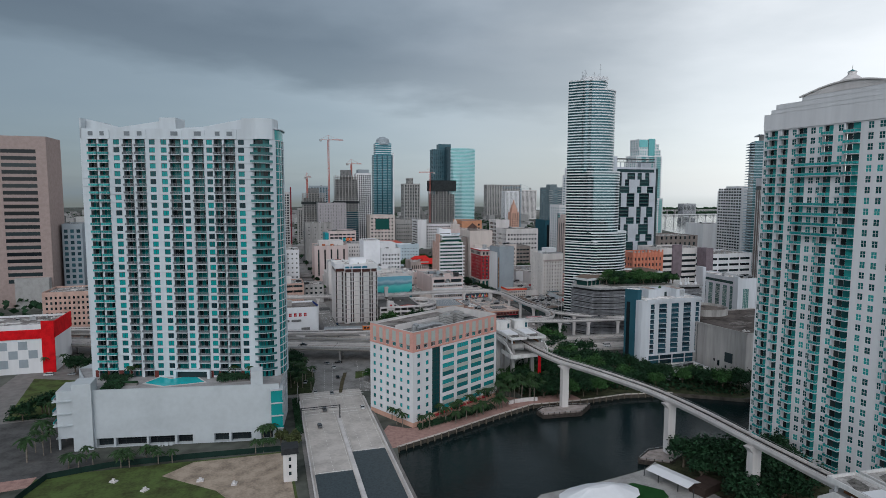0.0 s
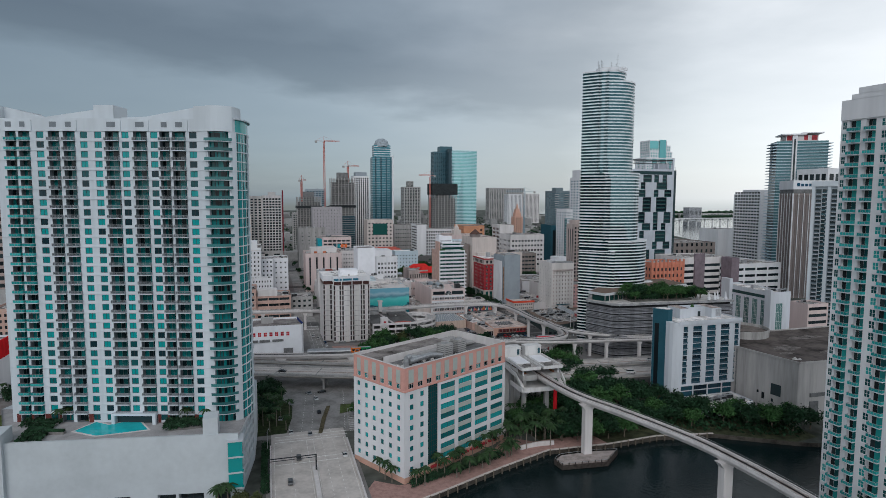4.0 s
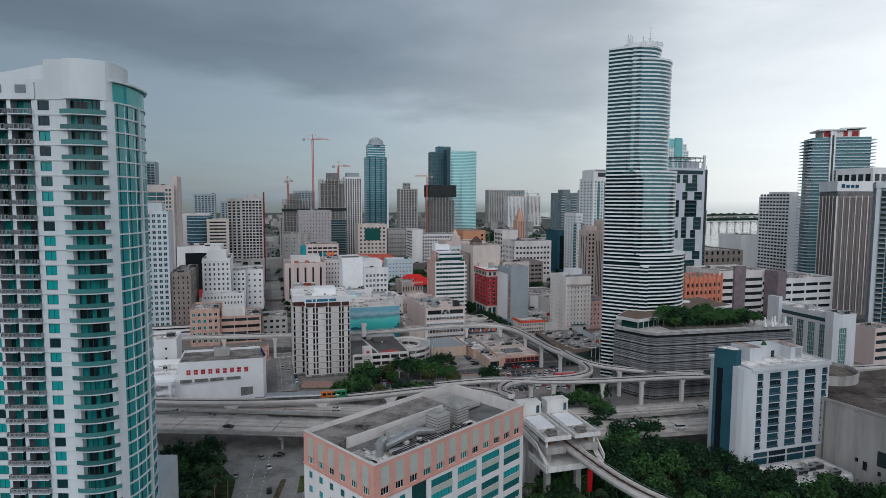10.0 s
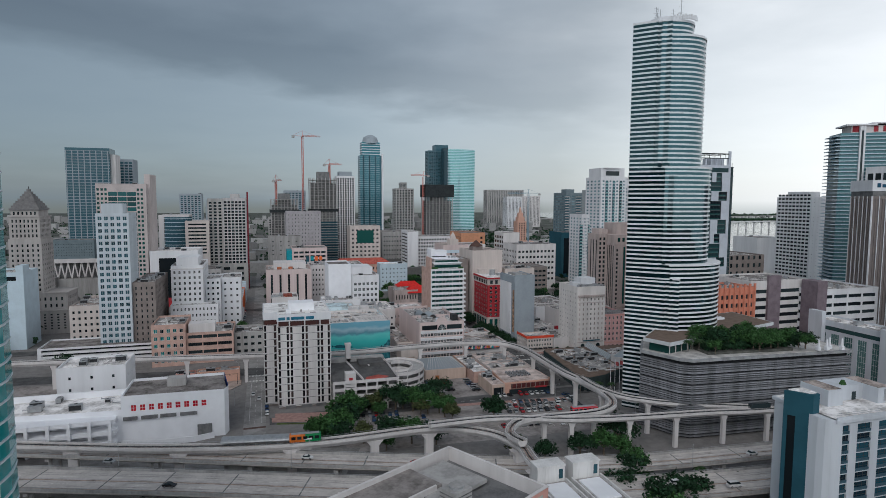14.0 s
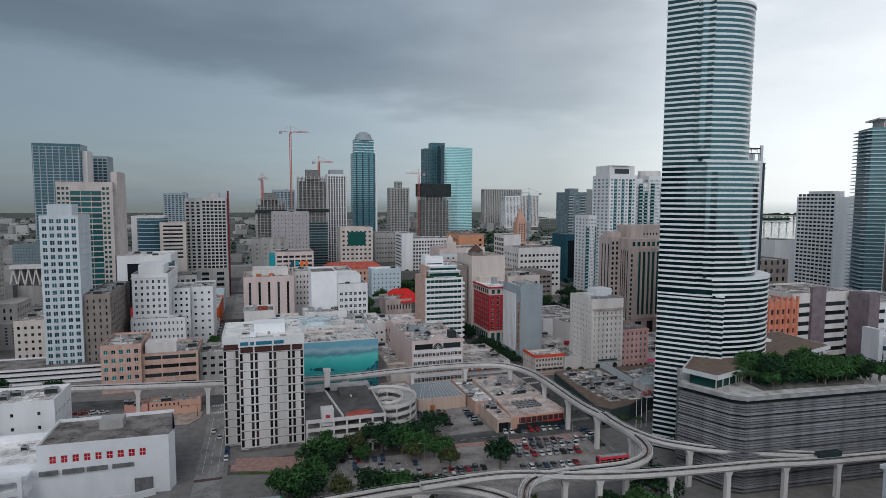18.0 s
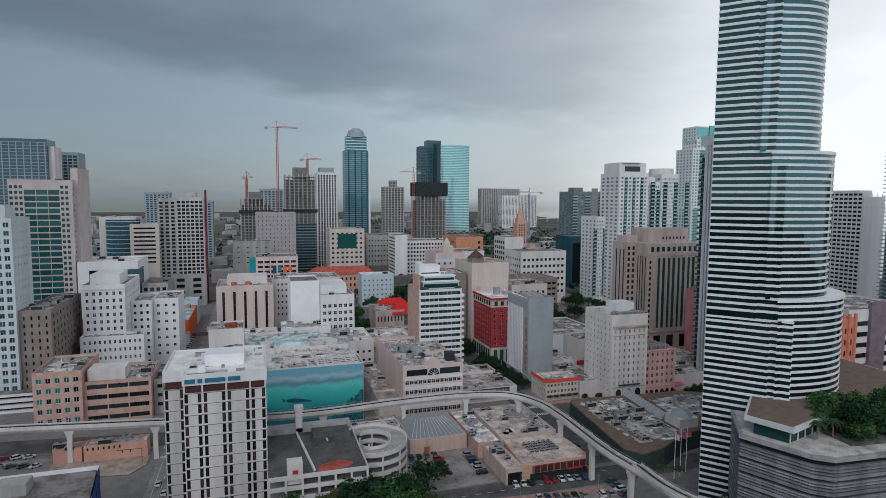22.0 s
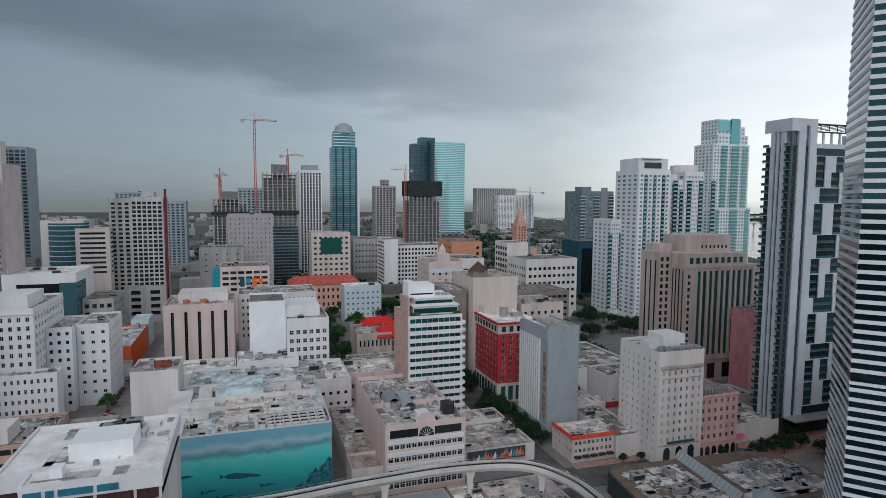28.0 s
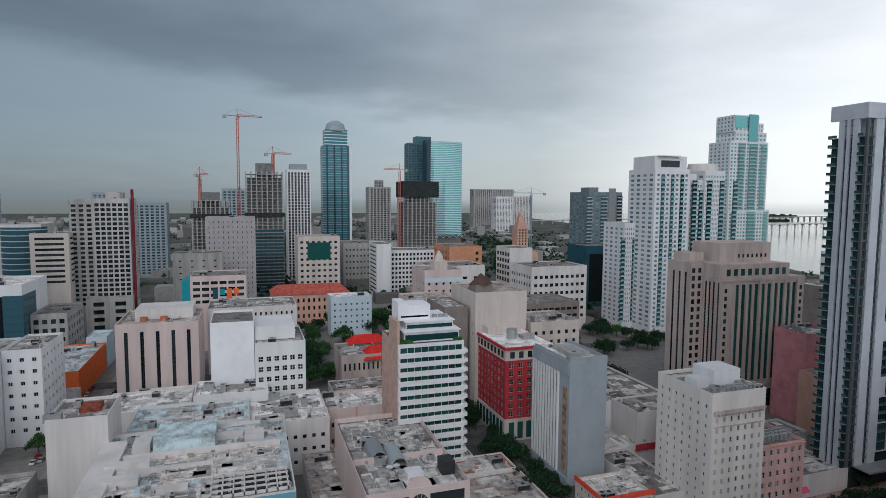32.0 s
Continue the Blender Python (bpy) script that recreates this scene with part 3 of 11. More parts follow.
def deck(name, label, pts, w, thick=1.5, pier_step=9, pier_w=1.3, cap=True):
    ob = thing(name, label, "highway", kind="structure")
    run = resample(pts)
    h = w / 2
    part("roadway", Geo().strip(run, [(-h, 0), (h, 0), (h, -0.5), (h - 1.5, -thick), (-h + 1.5, -thick), (-h, -0.5)], 0, True), ROADC, ob)
    for s in (-1, 1):
        part("barrier", Geo().strip(run, [(s * h - 0.18, 0), (s * h + 0.18, 0), (s * h + 0.12, 0.95), (s * h - 0.12, 0.95)], 0, True), CONC, ob, "grey concrete barrier")
    line = Geo()
    for s in (-h * 0.33, h * 0.33):
        solid = abs(s) > h * 0.5
        for i in range(0, len(run) - 1, 1 if solid else 3):
            line.strip(run[i:i + 2], [(s - 0.09, 0.02), (s + 0.09, 0.02)])
    worn = Geo()
    for s in (-h * 0.66, -h * 0.5, -h * 0.12, h * 0.12, h * 0.5, h * 0.66):
        worn.strip(run, [(s - 0.35, 0.008), (s + 0.35, 0.008)])
    joint = Geo()
    for i in range(6, len(run) - 1, 6):
        joint.strip([run[i], tuple(Vector(run[i]) + (Vector(run[i + 1]) - Vector(run[i])).normalized() * 0.5)], [(-h + 0.3, 0.012), (h - 0.3, 0.012)])
    part("expansion_joint", joint, DARKC, ob, "dark expansion joints", kind="stuff")
    part("stained_shoulder", Geo().strip(run, [(h - 2.6, 0.01), (h - 0.4, 0.01)]).strip(run, [(-0.5, 0.011), (0.3, 0.011)]), mat("rust_stained_road", (0.33, 0.255, 0.215), var=0.4, scale=0.25, det=7), ob, "brown stained shoulder")
    for s in (-1, 1):
        rg = Geo().strip(run, [(s * h - 0.05, 1.25), (s * h + 0.05, 1.25), (s * h + 0.05, 1.37), (s * h - 0.05, 1.37)], 0, True)
        for x, y, z in run[::2]:
            rg.box(x - 0.06, x + 0.06, y - 0.06, y + 0.06, z + 0.9, z + 0.92)
        part("barrier_rail", rg, METALG, ob, "grey steel rail on the barrier")
    part("tyre_track", worn, mat("tyre_darkened_road", (0.46, 0.425, 0.40), var=0.25, scale=0.2), ob, "darker worn wheel tracks", kind="stuff")
    part("lane_marking", line, PAINTW, ob, "white lane lines")
    for i in range(4, len(run) - 2, pier_step):
        x, y, z = run[i]
        d = Vector(run[i + 1]) - Vector(run[i - 1])
        a = math.degrees(math.atan2(d.y, d.x))
        if -4 < y < 250 and x < 48:
            continue
        pg = Geo()
        for s in (-h * 0.5, h * 0.5):
            pg.cone(0, s, 0, z - thick - 1, pier_w / 2, pier_w / 2, 8)
        pg.box(-0.8, 0.8, -h + 1, h - 1, z - thick - 1.1, z - thick)
        part("pier", pg, CONC, ob, m=pose(x, y, 0, 0, 0, a))
    return ob


deck("highway_north_deck", "raised concrete highway deck, pale barriers", [(-420, 552, 8.4), (-150, 457, 8.4), (-27, 411, 8.4), (80, 370, 8.4), (125, 354, 8.4), (171, 340, 8.4), (235, 333, 8.4), (330, 327, 8.4), (430, 324, 8)], 11)
deck("highway_south_deck", "raised concrete highway deck with lane lines", [(-420, 524, 8.2), (-150, 429, 8.2), (-19, 384, 8.2), (27, 368, 8.2), (75, 350, 8.2), (118, 335, 8.2), (160, 323, 8.2), (225, 314, 8.2), (330, 308, 8.2), (430, 304, 8)], 16)


def guideway(name, label, pts, piers, pier_w=1.8, rail=True, wide=1.0, deep=1.6):
    ob = thing(name, label, "guideway", kind="structure")
    run = resample(pts, 3.0)
    part("girder", Geo().strip(run, [(-1.8 * wide, 0), (1.8 * wide, 0), (1.8 * wide, -0.6), (0.95 * wide, -deep), (-0.95 * wide, -deep), (-1.8 * wide, -0.6)], 0, True), WHITE2, ob)
    part("track_bed", Geo().strip(run, [(-1.45 * wide, 0.012), (1.45 * wide, 0.012)]), mat("rusty_track_bed", (0.40, 0.31, 0.275), var=0.4, scale=0.4, tint=(0.26, 0.14, 0.09)), ob, "rust-stained track bed")
    for s in (-0.95 * wide, 0.95 * wide):
        part("running_rail", Geo().strip(run, [(s - 0.26, 0.02), (s + 0.26, 0.02), (s + 0.26, 0.24), (s - 0.26, 0.24)], 0, True), mat("tyre_worn_concrete", (0.46, 0.44, 0.42), var=0.3, scale=0.5), ob)
    for s in (-1.66 * wide, 1.66 * wide):
        part("edge_kerb", Geo().strip(run, [(s - 0.16, 0), (s + 0.16, 0), (s + 0.16, 0.5), (s - 0.16, 0.5)], 0, True), WHITE2, ob)
    part("power_rail", Geo().strip(run, [(-0.12, 0.02), (0.12, 0.02), (0.12, 0.4), (-0.12, 0.4)], 0, True), DMETAL, ob)
    if rail:
        for s in (-1.76 * wide, 1.76 * wide):
            rg = Geo().strip(run, [(s - 0.03, 1.0), (s + 0.03, 1.0), (s + 0.03, 1.08), (s - 0.03, 1.08)], 0, True)
            for p, q in zip(run[::2], run[1::2]):
                d = (Vector(q) - Vector(p)).normalized()
                x, y = p[0] + d.y * s, p[1] - d.x * s
                rg.box(x - 0.03, x + 0.03, y - 0.03, y + 0.03, p[2], p[2] + 1.0)
            part("handrail", rg, METALG, ob)
    for x, y in piers:
        q = min(run, key=lambda p: (p[0] - x) ** 2 + (p[1] - y) ** 2)
        z = q[2] - deep
        pg = Geo().prism([(-pier_w / 2, -pier_w * 0.4), (pier_w / 2, -pier_w * 0.4), (pier_w / 2, pier_w * 0.4), (-pier_w / 2, pier_w * 0.4)], -9, z - 2.0)
        n = len(pg.v)
        w, e = pier_w / 2, pier_w
        pg.v.extend([(-w, -w * 0.8, z - 2), (w, -w * 0.8, z - 2), (w, w * 0.8, z - 2), (-w, w * 0.8, z - 2), (-e, -w * 0.9, z), (e, -w * 0.9, z), (e, w * 0.9, z), (-e, w * 0.9, z)])
        for a in ((0, 1, 5, 4), (1, 2, 6, 5), (2, 3, 7, 6), (3, 0, 4, 7), (4, 5, 6, 7)):
            pg.f.append(tuple(n + i for i in a))
            pg.m.append(0)
        part("pier", pg, WHITE2, ob, m=pose(q[0], q[1], 0))
    return ob


guideway("guideway_over_river", "curved concrete people-mover guideway on tall piers", [(140, 20, 18), (152, 80, 18), (155.2, 112, 18.2), (155.8, 135, 18.2), (156, 155, 18.2), (156.4, 178, 18.2), (154.6, 203, 18.2), (150, 222, 18.2), (144.6, 240, 18.2), (139, 256, 18.2), (136.6, 272, 18.2), (135.6, 296, 18.2), (135.8, 312, 17.6), (138.5, 336, 14.5), (144, 360, 10), (138, 380, 8), (118, 392, 7), (72, 391, 7), (22, 400, 7), (-38, 420, 7), (-198, 478, 7)],
         [(138.8, 254), (154.8, 195), (156, 150), (137, 334), (143, 360), (119, 391), (94, 392), (62, 393), (22, 400), (-18, 413)], 3.4, True, 1.25, 2.1)
guideway("guideway_loop", "concrete people-mover loop curving between towers", [(142, 352, 15), (143, 366, 13), (152, 379, 12), (165, 381, 12), (188, 380, 12), (201, 386, 12), (206, 400, 12), (206, 420, 12), (204, 440, 12), (205, 475, 12), (203, 494, 12), (193, 508, 12), (169, 513, 12), (139, 512, 12), (99, 509, 12), (43, 517, 12), (-38, 530, 12), (-160, 545, 12)],
         [(165, 381), (188, 380), (206, 402), (206, 425), (204, 448), (205, 476), (198, 502), (176, 512), (145, 512), (110, 510), (80, 511), (43, 517), (10, 522), (-20, 527), (-60, 533)])
guideway("guideway_east", "straight concrete people-mover guideway beside the garage", [(116, 384, 11.6), (145, 384, 11.4), (172, 377, 10.6), (198, 373, 10), (238, 369, 9.6), (273, 364, 9.4), (420, 350, 9)],
         [(150, 383), (175, 376), (200, 373), (222, 371), (245, 368), (268, 365), (300, 361)])
guideway("guideway_branch", "concrete guideway branch passing below the striped tower", [(206, 424, 11.6), (206, 408, 11.5), (211, 395, 11), (220, 387, 10.6), (232, 380.5, 10.2), (262, 369, 9.6)], [(208, 402), (219, 388)])

# ---- striped round-cornered tower ----
# One mirror glass; its brighter and dimmer reflections are painted as two tints.
MTGLASS = glass("tinted_mirror_glass", (0.036, 0.09, 0.104), (0.052, 0.12, 0.135), rough=0.03, metal=0.92, spec=0.5)
WINGGL = glass("dark_mirror_glass", (0.012, 0.042, 0.048), (0.02, 0.06, 0.068), rough=0.04, metal=0.8, spec=0.5)
BAND = mat("white_metal_band", (0.70, 0.71, 0.73), rough=0.5, var=0.06, scale=0.2)


def bez(a, c, b, n=10):
    return [((1 - t) ** 2 * a[0] + 2 * t * (1 - t) * c[0] + t * t * b[0], (1 - t) ** 2 * a[1] + 2 * t * (1 - t) * c[1] + t * t * b[1]) for t in (i / n for i in range(n + 1))]


def grow(poly, d):
    """The polygon moved outwards by d, corner by corner."""
    out, n = [], len(poly)
    for i in range(n):
        a, b, c = Vector(poly[i - 1]), Vector(poly[i]), Vector(poly[(i + 1) % n])
        n1, n2 = Vector(((b - a).y, -(b - a).x)).normalized(), Vector(((c - b).y, -(c - b).x)).normalized()
        k = n1 + n2
        out.append(tuple(b + k * (d / max(0.4, k.dot(n1)))))
    return out


def striped_tower():
    ob = thing("striped_tower", "tall round-cornered tower of mirror glass and white bands", "tower")
    A, U, N = (229.7, 421.2), (0.66, -0.751), (0.751, 0.66)

    def at(u, d=0.0):
        return (A[0] + U[0] * u + N[0] * d, A[1] + U[1] * u + N[1] * d)

    step, high = 2.165, 0.86
    wings = [(19.1, STREET, 62.7), (14.9, 62.7, 113.1), (11.6, 113.1, 187.0)]
    tiers = [(21.3, (284.2, 424), (277.5, 396), STREET, 69.8), (17.3, (276.8, 423), (269.5, 397.5), 69.8, 117.4), (13.7, (271.0, 422), (263, 399.5), 117.4, 180.3), (13.9, (262.5, 420), (256, 403), 180.3, 187.0)]

    def bands(poly, z0, z1):
        me = Geo().prism(grow(poly, 0.14), 0, high).mesh("band", [BAND])
        z = 69.8 - high / 2 + step * math.ceil((z0 + high - 69.8) / step)
        while z < z1 - 0.5:
            part("band", me, None, ob, m=pose(0, 0, z))
            z += step

    for w, z0, z1 in wings:
        poly = [A, at(w), at(w, 0.9), at(w + 6.4, 0.9), (258, 424), (248, 440)]
        part("glass_wing", Geo().prism(poly, z0, z1), WINGGL, ob, "mirror glass wing")
        bands(poly, z0, z1)
        part("wing_cap", Geo().prism(grow(poly, 0.2), z1 - 0.4, z1 + 0.3), BAND, ob)
    for s, e, c, z0, z1 in tiers:
        p = at(s)
        poly = bez(p, c, e, 18) + [(e[0] - 3, e[1] + 8), (e[0] - 14, e[1] + 14), (252, 438), at(s, 9)]
        drum = part("glass_drum", Geo().prism(poly, z0, z1), MTGLASS, ob, "curved mirror glass drum")
        bands(poly, z0, z1)
        part("ledge", Geo().prism(grow(poly, 0.4), z1 - 0.8, z1 + 0.3), BAND, drum, "white ledge ring")
    top = part("crown_drum", Geo().cone(250, 423, 187, 191, 8, 8, 24), BAND, ob, "white rooftop drum")
    for i in range(13):
        a = radians(-128 + i * 5.4)
        x, y = 251 + 12 * math.cos(a), 424 + 17 * math.sin(a)
        part("sign_bar", Geo().box(x - 0.45, x + 0.45, y - 0.2, y + 0.2, 187.4, 189.2 + 0.3 * (i % 3)), BAND, ob)
    for x, y, h in ((238, 415, 6), (240, 417, 4), (244, 420, 7), (250, 418, 7), (254, 418, 6), (257, 421, 14), (247, 426, 10)):
        mast = Geo().bar((x, y, 186), (x, y, 188 + h), 0.18)
        for j in range(3):
            mast.bar((x - 1.6 + j * 0.3, y, 188 + h * (0.5 + 0.2 * j)), (x + 1.6 - j * 0.3, y, 188 + h * (0.5 + 0.2 * j)), 0.1)
        part("antenna", mast, METALG, top)
    return ob


striped_tower()


# ---- riverside apartment tower with its podium ----
RAILG = mat("grey_balcony_rail", (0.31, 0.325, 0.34), var=0.1, rough=0.6)
G_RAIL = glass("teal_rail_glass", (0.012, 0.22, 0.22), (0.03, 0.36, 0.35), share=0.5, rough=0.1)
# Grey of the roof louvres; on balcony recess walls it is painted shade.
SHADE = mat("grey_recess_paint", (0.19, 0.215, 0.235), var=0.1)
TOWW = mat("pale_tower_stucco", (0.555, 0.60, 0.635), var=0.10, scale=0.08, streak=True)
PODW = mat("pale_grey_paint", (0.49, 0.525, 0.55), var=0.07, scale=0.09)


def balcony_mesh(w, out=1.3, gl=None):
    g = Geo().box(-w / 2, w / 2, -out, 0.0, -0.22, 0, 0)
    g.box(-w / 2, w / 2, -out, -out + 0.06, 1.0, 1.1, 1)
    if gl:
        g.box(-w / 2 + 0.05, w / 2 - 0.05, -out + 0.01, -out + 0.05, 0.14, 0.96, 2)
    else:
        for i in range(int(w / 0.3)):
            g.box(-w / 2 + 0.1 + i * 0.3, -w / 2 + 0.15 + i * 0.3, -out + 0.01, -out + 0.05, 0.05, 1.0, 1)
    for s in (-1, 1):
        g.box(s * (w / 2 - 0.04) - 0.03, s * (w / 2 - 0.04) + 0.03, -out, 0, 1.0, 1.1, 1)
        g.box(s * (w / 2 - 0.04) - 0.02, s * (w / 2 - 0.04) + 0.02, -out + 0.1, 0, 0.14, 0.96, 2)
    for i in range(1, 4):
        x = -w / 2 + w * i / 4
        g.box(x - 0.04, x + 0.04, -out - 0.02, -out + 0.07, 0, 1.05, 1)
    return g.mesh("balcony", [TOWW, RAILG, gl or RAILG])


def river_tower():
    ob = thing("river_tower", "white apartment tower with teal glass and grey balconies", "tower", pose(-74.3, 289.9, 17.7, 0, 0, -16.55))
    FW, D, n, fh = 73.5, 24.0, 31, 3.39
    H = n * fh
    BAL = [(3.2, 6.9), (7.8, 11.7), (18.2, 22.1), (23.4, 27.6), (38.2, 43.0), (48.0, 52.8), (57.2, 60.7), (61.6, 66.3)]
    WIN = [(14.0, 16.6), (29.4, 31.9), (34.4, 36.9), (43.9, 46.4), (54.0, 56.5), (67.6, 70.2)]
    rows = [(k * fh + 0.8, k * fh + 3.0) for k in range(n)]
    rowb = [(k * fh + 0.02, k * fh + 3.12) for k in range(n)]
    g = Geo()
    wins, bals = [], []
    edges = sorted([(a, b, 0) for a, b in WIN] + [(a, b, 1) for a, b in BAL])
    last = 0.0
    for a, b, kind in edges:
        if a > last:
            facade(g, (last, 0), (a, 0), 0, H, [], [])
        if kind:
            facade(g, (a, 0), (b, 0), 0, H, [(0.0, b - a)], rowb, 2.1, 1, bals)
        else:
            facade(g, (a, 0), (b, 0), 0, H, [(0.0, b - a)], rows, 0.25, 0, wins)
        last = b
    facade(g, (last, 0), (FW, 0), 0, H, [], [])
    facade(g, (77.0, D), (0, D), 0, H, [], [])
    facade(g, (0, D), (0, 0), 0, H, cuts(4, 2, D - 2, 0.4), [(k * fh + 0.8, k * fh + 2.9) for k in range(n)], 0.3, 0, None)
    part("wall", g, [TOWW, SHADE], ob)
    glaze(ob, wins, G_TEALT, True, DMETAL, 1, 0)
    panes = []
    for (x, y, z), w, h, a in bals:
        for i in range(3):
            panes.append(((x - w / 3 + i * w / 3, y, z), w / 3 - 0.06, h, a))
    glaze(ob, panes, G_DARKT, False)
    for a, b in BAL:
        teal = a < 10
        me = balcony_mesh(b - a + 0.2, 1.1, G_RAIL if teal else None)
        for k in range(1, n):
            part("balcony", me, None, ob, m=pose((a + b) / 2, 0, k * fh))
    lines = Geo()
    for k in range(1, n + 1):
        lines.box(0, FW, -0.16, 0, k * fh - 0.2, k * fh)
    part("floor_edging", lines, TOWW, ob, "thin white floor edges", kind="stuff")
    # the round corner: a recessed stack of bowed balconies, a pier, then curved windows
    front = bez((FW, 1.6), (78.4, 1.0), (81.0, 3.6), 8)
    side = bez((82.3, 4.2), (84.6, 10.0), (81.8, 19.4), 12)
    core = front + side + [(79.6, D), (FW, D)]
    part("corner_glass", Geo().prism(core, 0, H), G_CORNER, ob, "curved teal glass corner")
    g = Geo()
    for (ax, ay), (bx, by) in zip(front, front[1:]):
        for k in range(n):
            g.face([(ax, ay - 0.05, k * fh + 0.1), (bx, by - 0.05, k * fh + 0.1), (bx, by - 0.05, k * fh + 3.0), (ax, ay - 0.05, k * fh + 3.0)])
    part("terrace_glass", g, G_DARKT, ob, "dark sliding doors behind the bowed balconies", kind="stuff")
    part("corner_pier", Geo().prism([(FW - 0.1, 0.0), (FW + 0.6, 0.0), (FW + 0.6, 2.4), (FW - 0.1, 2.4)], 0, H), TOWW, ob)
    part("corner_pier", Geo().prism([(80.6, 1.9), (81.4, 2.2), (82.7, 4.0), (82.1, 5.0)], 0, H), TOWW, ob)
    bow = bez((FW - 0.6, -0.6), (78.2, -1.9), (81.9, 2.0), 10)
    bal = Geo()
    bal.prism(bow + [(81.0, 3.6), (FW, 1.7)], -0.22, 0.02, 0)
    bal.strip([(x, y, 0) for x, y in bow], [(-0.04, 0.1), (0.04, 0.1), (0.04, 1.1), (-0.04, 1.1)], 1, True)
    bal = bal.mesh("corner_balcony", [TOWW, glass("smoky_rail_glass", (0.03, 0.11, 0.115), (0.05, 0.19, 0.19), share=0.5, rough=0.1)])
    ring = Geo().prism(grow(side + [(79.6, D), (79.0, 8.0)], 0.35), 0, 0.34).mesh("corner_band", [TOWW])
    for k in range(0, n + 1):
        part("corner_band", ring, None, ob, m=pose(0, 0, k * fh - 0.34))
        if 0 < k < n:
            part("corner_balcony", bal, None, ob, m=pose(0, 0, k * fh))
    for i in (2, 3, 5, 6):
        x, y = front[i]
        part("corner_mullion", Geo().box(x - 0.08, x + 0.08, y - 0.14, y + 0.05, 0, H), DMETAL, ob)
    for i in (1, 3, 4, 6, 7, 9):
        x, y = grow(core, 0.05)[len(front) + i]
        part("corner_mullion", Geo().box(x - 0.08, x + 0.08, y - 0.08, y + 0.08, 0, H), DMETAL if i % 3 else FRAME, ob)
    x, y = grow(core, 0.25)[len(front) + 8]
    part("corner_post", Geo().box(x - 0.34, x + 0.34, y - 0.34, y + 0.34, 0, H), TOWW, ob)
    # crown: a stepped parapet, two sloped sail walls, the high bowed corner band
    c = Geo()
    c.box(0, FW, 0, 0.5, H, H + 4.2)
    c.box(0, 0.5, 0, D, H, H + 8.6)
    for a, b in ((2.4, 12.6), (17.4, 28.4), (37.4, 43.8), (47.2, 53.6), (56.4, 67.2)):
        c.box(a, b, -0.3, 0.0, H - 0.2, H + 3.6)
    part("parapet", c, TOWW, ob)
    for a, b, h0, h1 in ((0, 15, 8.8, 5.2), (15, 37, 5.2, 8.4), (42, 51, 5.0, 5.4), (51, 70, 5.4, 9.0)):
        s = Geo()
        n0 = len(s.v)
        s.v.extend([(a, 4, H), (b, 4, H), (b, 4, H + h1), (a, 4, H + h0), (a, 5, H), (b, 5, H), (b, 5, H + h1), (a, 5, H + h0)])
        for q in ((0, 1, 2, 3), (5, 4, 7, 6), (3, 2, 6, 7), (1, 5, 6, 2), (4, 0, 3, 7)):
            s.f.append(tuple(n0 + i for i in q))
            s.m.append(0)
        part("sail_wall", s, TOWW, ob, "sloped white roof screen")
    part("lift_house", Geo().box(33, 40, 2.6, 12, H, H + 9.2), TOWW, ob)
    part("crown_pier", Geo().box(69.4, FW + 0.4, -0.1, 6.0, H, H + 8.6), TOWW, ob)
    low = bez((FW, -0.2), (78.2, -1.2), (81.8, 2.4), 10)
    crown = low + bez((82.0, 3.0), (83.2, 8.0), (81.4, 13.0), 8) + [(FW, 14.0)]
    part("corner_crown", Geo().prism(crown, H, H + 8.8), TOWW, ob, "high bowed white crown band")
    part("corner_ledge", Geo().prism(grow(side + [(79.6, D), (78.6, 6.0)], 0.9), H + 4.4, H + 4.8), TOWW, ob, "thin curved ledge")
    part("crown_glass", Geo().prism(side + [(79.6, D), (78.6, 8.0)], H, H + 4.3), G_TEALT, ob, "curved teal windows under the ledge")
    part("roof", Geo().box(0.5, FW, 0.5, D, H - 0.3, H + 0.2), ROOFG, ob)
    for a, b in ((3.6, 5.6), (8.6, 10.4), (19, 21.4), (24.6, 26.6), (39, 42), (49, 52), (58, 60), (63, 65.4)):
        part("roof_louvre", Geo().box(a, b, -0.4, -0.32, H + 1.2, H + 3.0), SHADE, ob, "grey roof louvre")
    # ground storey
    brick = mat("dark_red_brick", (0.14, 0.04, 0.035), var=0.2, scale=1.0)
    for a, b in ((1.5, 3.0), (6.9, 7.8), (11.9, 14.0), (16.6, 18.0), (27.8, 29.5), (53, 54), (56.5, 57.2), (66.4, 67.7), (70.2, 73)):
        part("brick_pier", Geo().box(a, b, -0.16, -0.02, 0.0, 3.1), brick, ob, "dark red brick pier")
    part("porch", Geo().box(37, 53, -2.2, 0, 3.2, 3.9).box(37, 38.2, -2.2, -1.0, 0, 3.2).box(51.8, 53, -2.2, -1.0, 0, 3.2).box(38.2, 51.8, -0.3, -0.1, 0, 3.2, 1), [TOWW, G_DARK], ob)
    return ob


G_DARKT = glass("dark_teal_glass", (0.006, 0.016, 0.02), (0.010, 0.20, 0.20), share=0.52)
G_TEALT = glass("clear_teal_glass", (0.006, 0.03, 0.04), (0.006, 0.29, 0.29), share=0.36)
G_CORNER = glass("corner_teal_glass", (0.010, 0.15, 0.165), (0.02, 0.29, 0.30), share=0.5, rough=0.06, spec=0.5)
river_tower()

POOLW = mat("turquoise_pool_water", (0.02, 0.44, 0.47), rough=0.05, var=0.1, scale=0.3)
